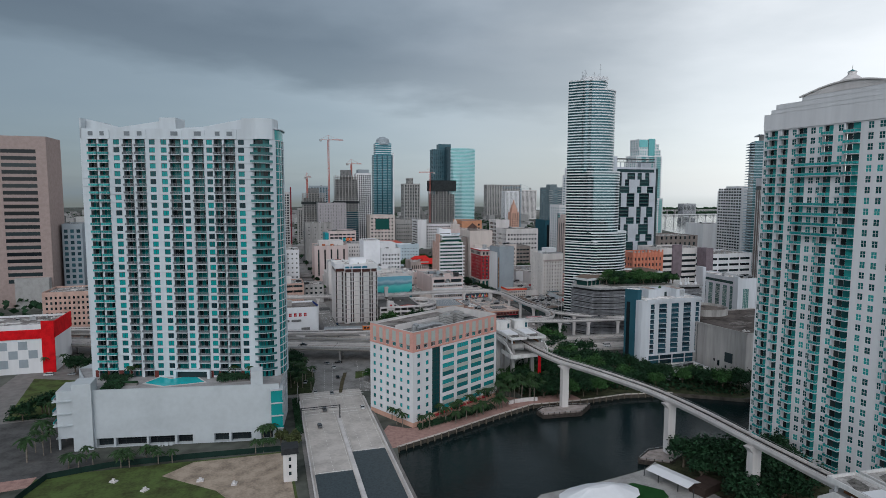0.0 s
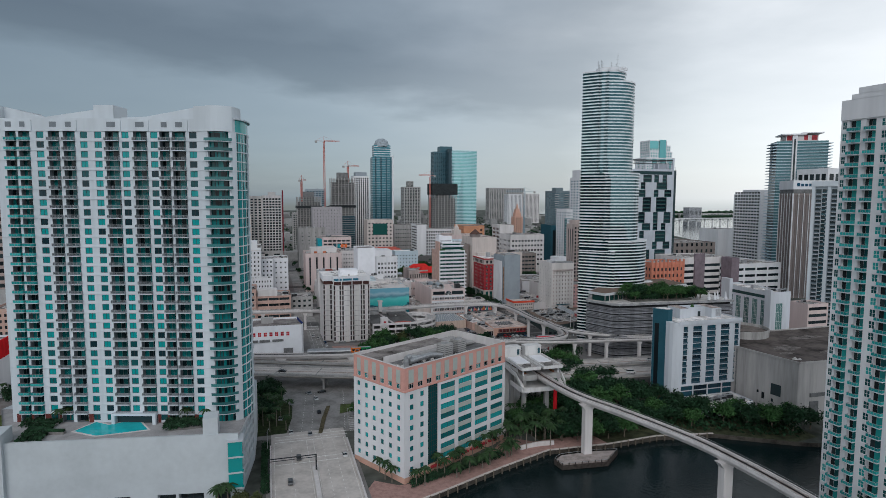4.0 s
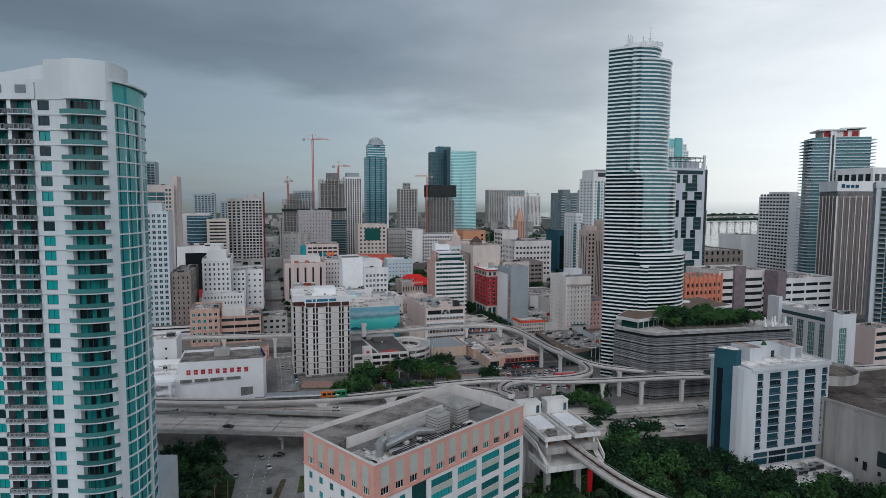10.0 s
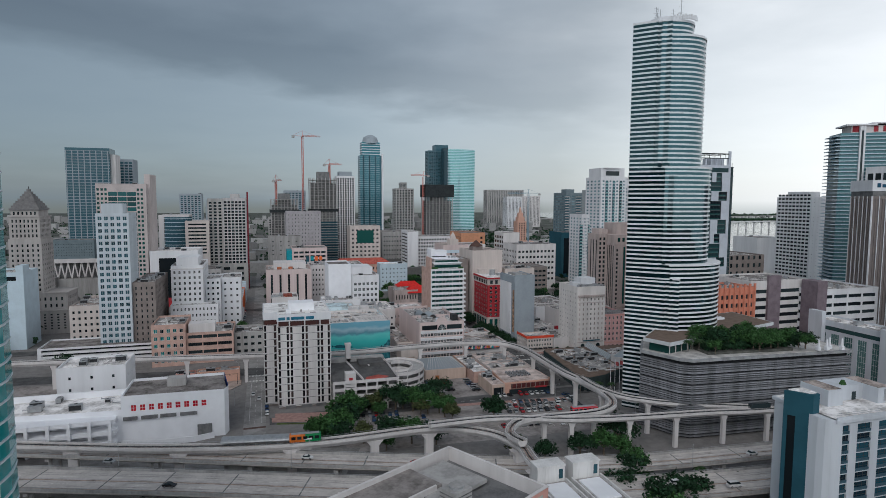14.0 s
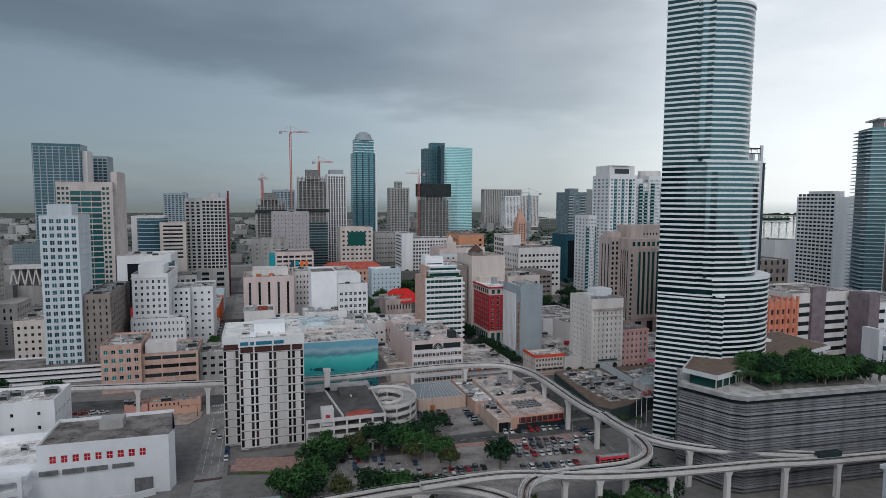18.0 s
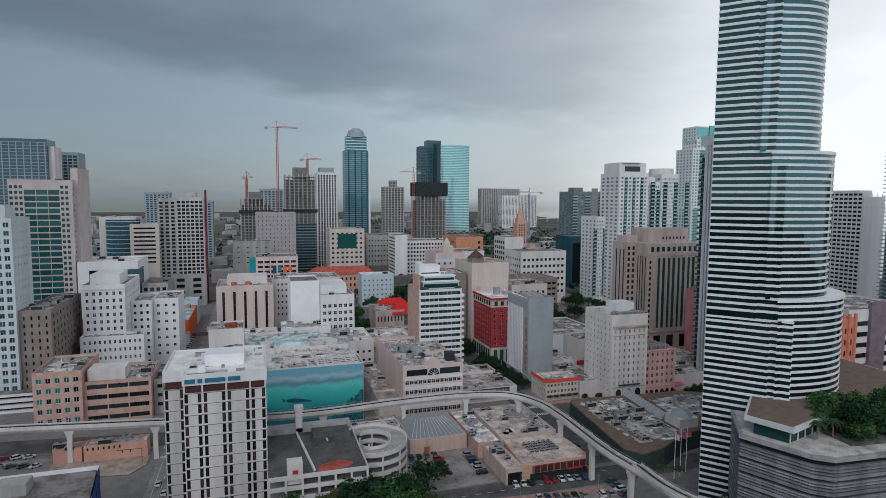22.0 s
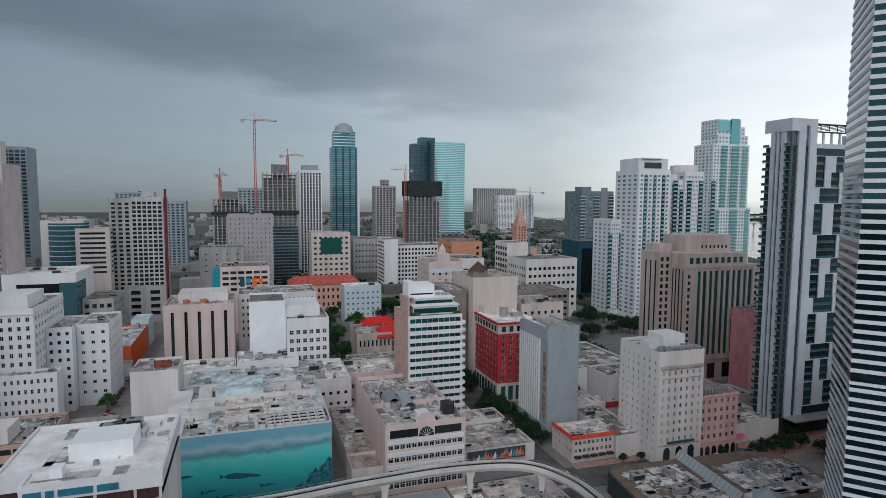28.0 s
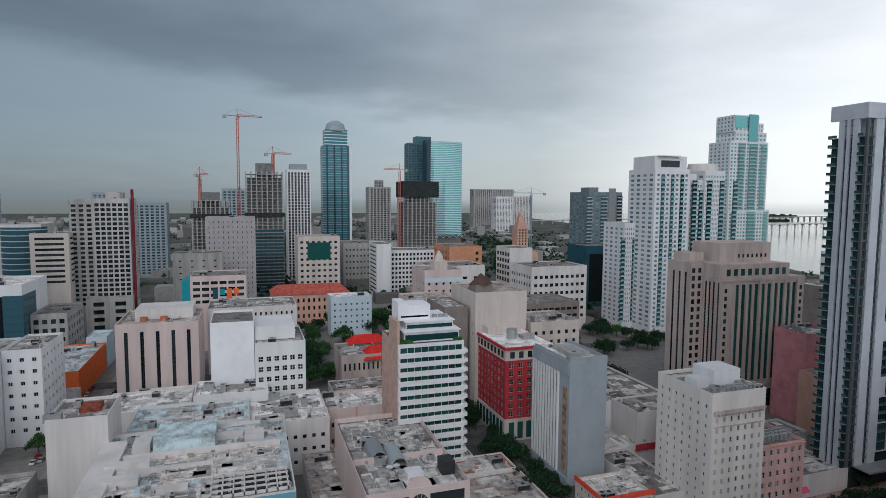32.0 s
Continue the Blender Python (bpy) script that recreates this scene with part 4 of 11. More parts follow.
TILED = mat("grey_pool_deck", (0.34, 0.33, 0.33), var=0.15, scale=0.3)


def podium():
    ob = thing("podium_block", "blank white garage podium with a pool deck", "building")
    A, B, top = (-68.4, 264.4), (5.0, 252.0), 19.2
    g = Geo()
    f = []
    facade(g, A, B, STREET, top, [(1.0, 7.6), (8.4, 20.5), (21.3, 31.6), (32.6, 38.8), (47.5, 53.5), (54.4, 62.6), (66.6, 71.4)], [(STREET + 0.2, STREET + 3.9)], 2.5, 0, f)
    facade(g, B, (9.4, 286), STREET, 18.4, cuts(7, 1, 33, 0.8), cuts(5, -2, 17.6, 0.62), 0.8, 0, f)
    facade(g, (-84, 306), A, STREET, 18.4, cuts(7, 2, 42, 0.7), cuts(5, -2, 17.6, 0.3), 0.8, 0, f)
    part("wall", g, PODW, ob)
    glaze(ob, [q for q in f if q[1] > 4.3 and abs(q[3]) < 0.5], G_DARK, True, DMETAL, 3, 1)
    glaze(ob, [q for q in f if abs(q[3]) > 0.5], G_TEAL, True, PODW, 1, 0)
    part("deck_floor", Geo().prism([(A[0], A[1] + 0.2), (B[0], B[1] + 0.2), (9.4, 286), (-84, 306)], 17.3, 17.7), TILED, ob, "grey tiled pool deck")
    part("rear_wall", Geo().prism([(-84, 306), (9.4, 286), (10, 318), (-70, 338)], STREET, 17.66), PODW, ob)
    part("front_parapet", Geo().prism([(A[0], A[1] + 0.4), (B[0], B[1] + 0.4), (B[0], B[1] + 1.2), (A[0], A[1] + 1.2)], 17.7, top - 0.04), PODW, ob)
    part("stair_tower", Geo().box(-75.2, -68.2, 262.6, 272, STREET, 22.6), PODW, ob)
    part("stair_wing", Geo().box(-81.6, -75.2, 265.8, 279, 0.2, 19.4).box(-82.2, -75.2, 265.4, 280, -0.2, 0.2), PODW, ob)
    for z in (5.0, 10, 15.2):
        part("wing_ledge", Geo().box(-83.0, -75.2, 265.0, 280, z, z + 0.3), PODW, ob)
        part("side_balcony", Geo().box(-83.8, -81.6, 268, 275, z, z + 0.3).box(-83.8, -83.6, 268, 275, z + 0.3, z + 1.2, 1), [PODW, G_RAIL], ob)
    part("wing_post", Geo().box(-81.6, -80.8, 266, 266.8, STREET, -0.1), PODW, ob)
    part("stair_tower", Geo().box(-6.4, -1.6, 254.2, 261, 17.7, 24.8), PODW, ob)
    part("corner_bay", Geo().box(1.6, 6.2, 251.2, 257, 0.6, 17.0), G_TEAL, ob, "teal glass corner bay")
    for z in (0.4, 5.9, 11.4, 17.0):
        part("bay_floor", Geo().box(1.4, 6.6, 250.8, 257.2, z - 0.22, z + 0.22), PODW, ob)
        if z < 15:
            part("bay_rail", Geo().box(5.9, 6.6, 250.7, 250.8, z + 0.3, z + 1.2), G_RAIL, ob)
    pool = [(-50.4, 273.8), (-45.3, 281.2), (-40.3, 276.8), (-31.2, 279.6), (-26.0, 268.4), (-33.3, 267.8), (-41.9, 267.3)]
    part("pool_edge", Geo().prism(grow(pool[::-1], 0.7), 17.6, 17.82), WHITE2, ob)
    part("pool_water", Geo().prism(pool[::-1], 17.6, 17.86), POOLW, ob, "turquoise pool water")
    for x, y in ((-47, 285), (-52, 287.6), (-58, 289.6), (-64, 292)):
        part("lawn", Geo().prism([(x - 2.6, y - 1.2), (x + 2.2, y - 2.6), (x + 3.0, y + 0.4), (x - 1.8, y + 1.8)], 17.6, 17.8), GRASS, ob)
    for x, y in ((-56, 274), (-62, 277), (-61, 283)):
        part("planter", Geo().prism([(x - 3.4, y - 0.6), (x + 3.0, y - 2.4), (x + 3.4, y - 0.8), (x - 3.0, y + 1.0)], 17.6, 18.6, 0).prism([(x - 3.2, y - 0.5), (x + 2.9, y - 2.2), (x + 3.2, y - 0.9), (x - 2.9, y + 0.8)], 18.6, 19.3, 1), [PAVE, LEAFD], ob, "low planter with a clipped hedge")
    part("planter", Geo().box(-19, -7, 265.0, 275, 17.6, 18.4), PAVE, ob)
    part("sign", Geo().box(-43, -42, 254.4, 254.5, -3.4, -2).box(-41.5, -41.1, 254.4, 254.5, -3.4, -2).box(-40.5, -39.2, 254.4, 254.5, -3.4, -2).box(-38.6, -37.4, 254.4, 254.5, -3.4, -2), PODW, ob, "pale letter bars")
    return ob


podium()


def lounger_mesh():
    g = Geo().box(-0.33, 0.33, -0.95, 0.4, 0.28, 0.38, 0)
    n = len(g.v)
    g.v.extend([(-0.33, 0.4, 0.3), (0.33, 0.4, 0.3), (0.33, 1.0, 0.75), (-0.33, 1.0, 0.75), (-0.33, 0.4, 0.38), (0.33, 0.4, 0.38), (0.33, 0.95, 0.83), (-0.33, 0.95, 0.83)])
    for q in ((0, 3, 2, 1), (4, 5, 6, 7), (0, 1, 5, 4), (1, 2, 6, 5), (2, 3, 7, 6), (3, 0, 4, 7)):
        g.f.append(tuple(n + i for i in q))
        g.m.append(0)
    for x in (-0.28, 0.28):
        for y in (-0.85, 0.75):
            g.box(x - 0.03, x + 0.03, y - 0.03, y + 0.03, 0, 0.3, 1)
    return g.mesh("sun_lounger", [BRIGHT, METALG])


lounge = lounger_mesh()
for i in range(22):
    x, y, a = (-27.0 + (i % 6) * 0.8, 281.5 - (i % 6) * 1.5, 100) if i < 6 else (-66 + (i - 6) * 1.5, 298.0 - (i - 6) * 0.46, 163)
    tagged(new("sun_lounger", lounge), "white sun lounger beside the roof pool", "lounger", "sun loungers on the deck").matrix_basis = pose(x + 3.2, y + 1.0, 17.82, 0, 0, a)


# ---- tower across the river, seen along its west front ----
G_TEALB = glass("bright_teal_glass", (0.012, 0.075, 0.08), (0.03, 0.36, 0.34), share=0.62)


def east_river_tower():
    ob = thing("east_river_tower", "white apartment tower with teal windows and balconies", "tower", Matrix.Translation((197.2, 195.8, 0)) @ Matrix.Rotation(radians(4.7), 4, "Z") @ Matrix.Translation((-200.6, -201.5, 0)))
    x0, y0, y1, n, fh = 200.6, 96.0, 201.5, 35, 3.6
    H = n * fh
    g, wins, bals = Geo(), [], []
    ln = y1 - y0
    rw = [(k * fh + 0.8, k * fh + 3.1) for k in range(n)]
    rb = [(k * fh + 0.05, k * fh + 3.3) for k in range(n)]
    bay = [("w", 0.4, 1.8), ("b", 2.6, 6.3), ("b", 8.0, 11.0), ("w", 12.6, 14.4), ("b", 14.8, 18.8), ("w", 20.2, 22.2), ("w", 23.3, 24.8), ("b", 25.2, 29.0), ("w", 30.7, 32.7), ("b", 33.4, 38.8), ("w", 41.3, 43.2), ("w", 45.0, 47.0)]
    spots = bay + [(k, a + 49.5, b + 49.5) for k, a, b in bay]
    last = 0.0
    for k, a, b in spots + [("-", ln, ln)]:
        facade(g, (x0, y1 - last), (x0, y1 - a), 0, H, [], [])
        if k == "w":
            facade(g, (x0, y1 - a), (x0, y1 - b), 0, H, [(0, b - a)], rw, 0.2, 0, wins)
        elif k == "b":
            facade(g, (x0, y1 - a), (x0, y1 - b), 0, H, [(0, b - a)], rb, 1.2, 0, bals)
        last = b
    facade(g, (x0 + 26, y1), (x0, y1), 0, H, cuts(5, 2, 24, 0.45), rw, 0.25, 0, bals)
    facade(g, (x0, y0), (x0 + 26, y0), 0, H, [], [])
    part("wall", g, WHITE, ob)
    near = [q for q in wins if q[0][1] > 140]
    glaze(ob, near[:300], G_TEALB, True, WHITE, 1, 1)
    glaze(ob, near[300:] + [q for q in wins if q[0][1] <= 140], G_TEALB)
    # behind each balcony a bright pane beside a dark open door
    doors = [((c[0] - math.cos(a) * w * 0.3, c[1] - math.sin(a) * w * 0.3, c[2]), w * 0.34, h, a) for c, w, h, a in bals]
    glaze(ob, [((c[0] + math.cos(a) * w * 0.18, c[1] + math.sin(a) * w * 0.18, c[2]), w * 0.6, h, a) for c, w, h, a in bals], G_TEALB)
    glaze(ob, doors, G_DARK)
    for k, a, b in spots:
        if k == "b" and y1 - b > 138:
            me = balcony_mesh(b - a, 1.3, G_RAIL)
            for f in range(1, n):
                part("balcony", me, None, ob, m=pose(x0, y1 - (a + b) / 2, f * fh, 0, 0, -90))
    for f in (24, 25, 26, 27, 30, 31):
        part("wide_balcony", balcony_mesh(16.0, 1.9, G_RAIL), None, ob, m=pose(x0, y1 - 24, f * fh, 0, 0, -90))
    part("parapet", Geo().box(x0 - 0.4, x0 + 26, y0, y1, H, H + 6.2).box(x0 - 0.5, x0 + 25, y0 + 8, y1 - 3.2, H + 6.2, H + 7.7).box(x0 - 0.6, x0 + 24, y0 + 10, y1 - 5.4, H + 7.7, H + 9.5).box(x0 - 0.7, x0 + 22, y1 - 52, y1 - 16.5, H + 9.5, H + 11.2), WHITE, ob)
    vault = Geo()
    prof = [(y1 - 15.6 - 36 * t, H + 11.2 + 3.2 * math.sin(math.pi * t)) for t in (i / 14 for i in range(15))]
    for (a, za), (b, zb) in zip(prof, prof[1:]):
        vault.face([(x0 - 1.3, a, za), (x0 + 22, a, za), (x0 + 22, b, zb), (x0 - 1.3, b, zb)])
        vault.face([(x0 - 1.3, a, za - 0.5), (x0 - 1.3, a, za), (x0 - 1.3, b, zb), (x0 - 1.3, b, zb - 0.5)])
        vault.face([(x0 - 1.3, a, za - 0.5), (x0 - 1.3, b, zb - 0.5), (x0 - 0.8, b, zb - 0.5), (x0 - 0.8, a, za - 0.5)])
        vault.face([(x0 - 0.8, a, H + 11), (x0 - 0.8, a, za - 0.5), (x0 - 0.8, b, zb - 0.5), (x0 - 0.8, b, H + 11)])
    part("vault_roof", vault, WHITE2, ob, "shallow curved roof vault")
    part("lantern", Geo().cone(x0 + 8, y1 - 29, H + 13.6, H + 14.6, 5.2, 5.0, 14).cone(x0 + 8, y1 - 29, H + 14.6, H + 17.2, 5.0, 1.6, 14).cone(x0 + 8, y1 - 29, H + 17.2, H + 18.4, 1.5, 1.4, 10).cone(x0 + 8, y1 - 29, H + 18.4, H + 19.2, 1.6, 0.2, 10, 1).cone(x0 + 8, y1 - 29, H + 19.2, H + 21, 0.15, 0.05, 6), [WHITE2, G_MIRROR], ob, "small rooftop lantern with a spike")
    return ob


east_river_tower()


# ---- pink and white river office ----
G_CYAN = glass("cyan_office_glass", (0.010, 0.13, 0.14), (0.018, 0.36, 0.37), share=0.6)


def pink_office():
    ob = thing("pink_office", "white and salmon office block with teal windows", "building", pose(62.2, 247.8, 0, 0, 0, 29))
    L, D, H = 58.0, 30.0, 38.5
    g, f = Geo(), []
    zs = [(k * 3.93 - 1.16, k * 3.93 + 0.74) for k in range(8)]
    # river front: two columns of square windows, a glass stair, four paired bays
    zr = zs
    facade(g, (0, 0), (12, 0), -2.6, 29.8, cuts(2, 1.0, 11.5, 0.34), zr, 0.25, 0, f)
    facade(g, (17, 0), (L, 0), -2.6, 29.8, cuts(4, 0.8, 40.6, 0.8), [(z0 - 0.1, z1 + 0.2) for z0, z1 in zs], 0.3, 0, wide := [])
    facade(g, (0, D), (0, 0), -2.6, 29.8, cuts(6, 0.8, D - 0.8, 0.36), zr, 0.25, 0, f)
    facade(g, (L, 0), (L, D), STREET, H, [], [])
    facade(g, (L, D), (0, D), STREET, H, [], [])
    part("wall", g, WHITE, ob)
    glaze(ob, f, G_CYAN, True, DMETAL, 0, 0)
    glaze(ob, wide, G_CYAN, True, DMETAL, 5, 0)
    glaze(ob, [((14.5, 0.3, 14.8), 5.0, 36.0, 0.0)], G_TEAL, True, DMETAL, 4, 16)
    pan = mat("pale_green_panel", (0.42, 0.46, 0.43), var=0.06)
    for k in range(4):
        for j in range(0, 8, 2):
            c = 17.8 + (k + 0.5) * 9.95
            part("spandrel_panel", Geo().box(c - 3.95, c + 3.95, -0.05, 0.06, zs[j][1] + 0.2, zs[j + 1][0] - 0.1), pan, ob)
    # salmon crown with tall panels
    t = Geo()
    up = []
    facade(t, (0, 0), (L, 0), 29.8, H, cuts(12, 1.0, L - 1.0, 0.55), [(30.3, 32.2)], 0.3, 0, up)
    facade(t, (0, D), (0, 0), 29.8, H, cuts(6, 1.0, D - 1.0, 0.5), [(30.3, 32.2)], 0.3, 0, up)
    t.box(0, L, -0.25, 0, 29.5, 30.0, 0).box(-0.25, 0, 0, D, 29.5, 30.0, 0)
    part("crown_wall", t, PINK, ob, "salmon painted crown")
    glaze(ob, up, G_DARKT, True, FRAME, 2, 0)
    for i in range(12):
        c = 1.0 + (i + 0.5) * (L - 2) / 12
        part("crown_panel", Geo().box(c - 1.25, c + 1.25, -0.06, 0.05, 32.5, 37.4), pan, ob)
    for i in range(6):
        c = 1.0 + (i + 0.5) * (D - 2) / 6
        part("crown_panel", Geo().box(-0.06, 0.05, c - 1.15, c + 1.15, 32.5, 37.4), pan, ob)
    part("base_wall", Geo().box(0.2, L, 0.2, D, STREET, -2.6).box(12, L - 6, -0.3, 0.2, STREET, -1.4), PEACH, ob)
    for i in range(7):
        part("awning", Geo().box(13 + i * 5.6, 17 + i * 5.6, -1.3, -0.3, -2.6, -1.9), REDB, ob, "red awning")
    part("entry_canopy", Geo().prism([(L - 4, -3), (L + 9, 4), (L + 7, 9), (L - 2, 4)], -1.0, -0.4), WHITE2, ob)
    # roof pit with plant
    part("parapet", Geo().box(0.06, L - 0.06, 0.06, 0.5, 33, H).box(0.06, 0.5, 0.5, D - 0.5, 33, H).box(0.06, L - 0.06, D - 0.5, D - 0.06, 33, H).box(L - 0.5, L - 0.06, 0.5, D - 0.5, 33, H), WHITE2, ob)
    part("coping", Geo().box(-0.15, L + 0.15, -0.15, 0.6, H, H + 0.15).box(-0.15, 0.6, 0.6, D, H, H + 0.15).box(0.6, L, D - 0.6, D + 0.1, H, H + 0.15).box(L - 0.6, L + 0.1, 0.6, D - 0.6, H, H + 0.15), WHITE2, ob)
    part("roof", Geo().box(0.5, L - 0.5, 0.5, D - 0.5, 34.8, 35.2), DARKC, ob)
    roof_clutter(ob, random.Random(61), 3, 44, 2, 16, 35.2, 70)
    part("upper_roof", Geo().box(0.5, L - 14, D - 11, D - 0.5, 33, 37.5), ROOFG, ob, "raised dark gravel roof strip")
    part("upper_wall", Geo().box(6, L - 16, D - 11.5, D - 11, 33, 38.0), WHITE2, ob)
    part("grey_mat", Geo().box(L - 20, L - 4, 14, D - 2, 36.0, 36.8).box(18, 34, 13.5, 18.2, 36, 36.8), CONC, ob)
    for x, y in ((29, 8), (38, 9)):
        tower = part("cooling_tower", Geo().box(x, x + 5, y, y + 4.6, 34, 40.6).cone(x + 2.5, y + 2.3, 40.6, 41.2, 1.6, 1.6, 14, 1, 0), [CONC, METALG], ob, "ribbed grey cooling tower")
        for k in range(6):
            part("louvre", Geo().box(x - 0.08, x + 5.08, y - 0.08, y + 4.68, 35.6 + k * 0.8, 35.82 + k * 0.8), DARKC, tower)
    duct = Geo()
    for a, b in (((9, 9, 35.2), (9, 9, 38.6)), ((9, 9, 38.6), (11, 9.5, 38.9)), ((11, 9.5, 37), (24, 11, 37)), ((24, 11, 37), (29, 9.5, 36)), ((15, 13, 37), (21, 13, 36)), ((12, 9, 35), (22, 7, 34.4))):
        duct.bar(a, b, 1.5, 0, 10)
    part("roof_duct", duct, METALG, ob, "silver roof ducts")
    pipes = Geo()
    for i in range(9):
        pipes.bar((12, 3 + i * 0.9, 35.6), (40, 3 + i * 0.9, 35.6), 0.22, 0, 6)
    part("roof_piping", pipes, DMETAL, ob, kind="stuff")
    return ob


pink_office()


# ---- hotel, garage, convention block ----
HOTW = mat("pale_hotel_stucco", (0.56, 0.585, 0.62), var=0.1, scale=0.1, streak=True)


def hotel():
    ob = thing("hotel_block", "white hotel slab with a teal stair end", "building")
    g, f = Geo(), []
    SB = glass("steel_blue_glass", (0.008, 0.022, 0.034), (0.02, 0.085, 0.12), share=0.5)
    SLATE = mat("slate_blue_panel", (0.05, 0.10, 0.13), rough=0.4, var=0.15)
    zs = [(6.0 + k * 2.99, 6.0 + k * 2.99 + 2.7) for k in range(10)]
    us = [(2.3, 5.1), (8.1, 13.6), (16.6, 22.0), (25.1, 30.5), (33.7, 36.4)]
    facade(g, (213, 290), (250.2, 290), 5.6, 36.6, us, zs, 0.5, 0, f)
    facade(g, (213, 312), (213, 290), STREET, 37, [], [])
    facade(g, (250.2, 290), (250.2, 312), STREET, 37, cuts(4, 1, 20, 0.5), zs, 0.4, 0, f)
    facade(g, (250.2, 312), (213, 312), STREET, 37, [], [])
    part("wall", g, HOTW, ob)
    glaze(ob, f, SB, True, DMETAL, 2, 1)
    for z0, z1 in zs:
        for u0, u1 in us:
            part("sill_panel", Geo().box(213 + u0, 213 + u1, 290.05, 290.42, z0 - 0.05, z0 + 0.8), SLATE, ob, "slate blue panel under a window")
    # rounded blank west corner
    part("west_corner", Geo().prism([(209.6, 299), (209.6, 293.4), (210.2, 291.4), (211.6, 290.2), (213.2, 289.7), (214.6, 289.6), (214.6, 299)], STREET, 37.6), HOTW, ob, "rounded blank white corner")
    part("lower_soffit", Geo().box(213, 250.2, 289.6, 291.6, 5.0, 5.6), HOTW, ob)
    low, lf = Geo(), []
    facade(low, (213.6, 291.2), (250.0, 291.2), STREET, 5.0, [(1.2 + i * 8.9, 9.4 + i * 8.9) for i in range(4)], [(-3.9, -1.3), (-0.9, 1.7), (2.1, 4.8)], 0.3, 0, lf)
    part("lower_wall", low, HOTW, ob)
    glaze(ob, lf, SB, True, DMETAL, 5, 0)
    part("roof_edge", Geo().box(212.4, 250.6, 289.5, 312.6, 36.6, 37.6), HOTW, ob)
    part("roof", Geo().box(213, 250, 290.2, 312, 37.6, 37.75), ROOFW, ob)
    part("parapet_wall", Geo().box(212.6, 250.5, 289.6, 289.9, 37.6, 38.4).box(250.2, 250.5, 289.9, 312.4, 37.6, 38.4), HOTW, ob)
    part("roof_rail", Geo().box(215, 244, 291.6, 291.66, 38.6, 38.7).box(215, 244, 291.6, 291.66, 38.1, 38.16), METALG, ob)
    pent = part("penthouse", Geo().box(220, 226, 299, 309, 37.7, 42.8).box(226, 238, 302, 309, 37.7, 42.6).box(238, 244, 297, 309, 37.7, 42.6), HOTW, ob)
    part("penthouse_roof", Geo().box(220.4, 225.6, 299.4, 308.6, 42.8, 42.95).box(238.4, 243.6, 297.4, 308.6, 42.6, 42.75), ROOFT, pent)
    part("roof_slot", Geo().box(233.4, 235, 301.86, 302, 37.8, 40.4), G_DARK, ob, "dark roof doorway")
    part("louvre_panel", Geo().box(240.5, 243.4, 296.88, 297, 38.4, 42.2), METALG, ob)
    part("roof_shrub", Geo().cone(231, 303.4, 42.4, 44.0, 1.2, 0.5, 7), LEAF, ob)
    part("stair_end", Geo().prism([(205.8, 302), (210.1, 295.6), (213, 296), (213, 302)], STREET, 43.5), TEALW, ob, "deep teal stair tower")
    part("stair_slot", Geo().prism([(206.4, 301.0), (207.6, 299.2), (207.7, 299.27), (206.5, 301.07)], 0, 36), G_DARK, ob, "tall dark glass slot")
    part("stair_roof", Geo().prism([(207, 301.6), (210.4, 296.6), (212.6, 296.8), (212.6, 301.6)], 43.5, 43.8), ROOFW, ob)
    part("porch_roof", Geo().prism([(214, 289.4), (214, 274.5), (217.5, 272), (243, 272), (246, 275), (246, 289.4)], -1.6, -0.2), HOTW, ob, "low white entrance roof")
    part("porch_wall", Geo().prism([(215, 289), (215, 275), (218, 273), (242.5, 273), (245, 275.6), (245, 289)], STREET, -1.6), HOTW, ob)
    part("porch_deck", Geo().box(215.4, 244.6, 273.6, 288.6, -0.2, -0.1), ROOFW, ob)
    for i in range(4):
        part("porch_opening", Geo().box(219 + i * 6.0, 223 + i * 6.0, 272.9, 272.98, STREET + 0.2, -2.0), G_DARK, ob, "dark porch opening")
    roof_units(ob, random.Random(7), 226, 242, 275, 286, -0.1, 7)
    return ob


hotel()


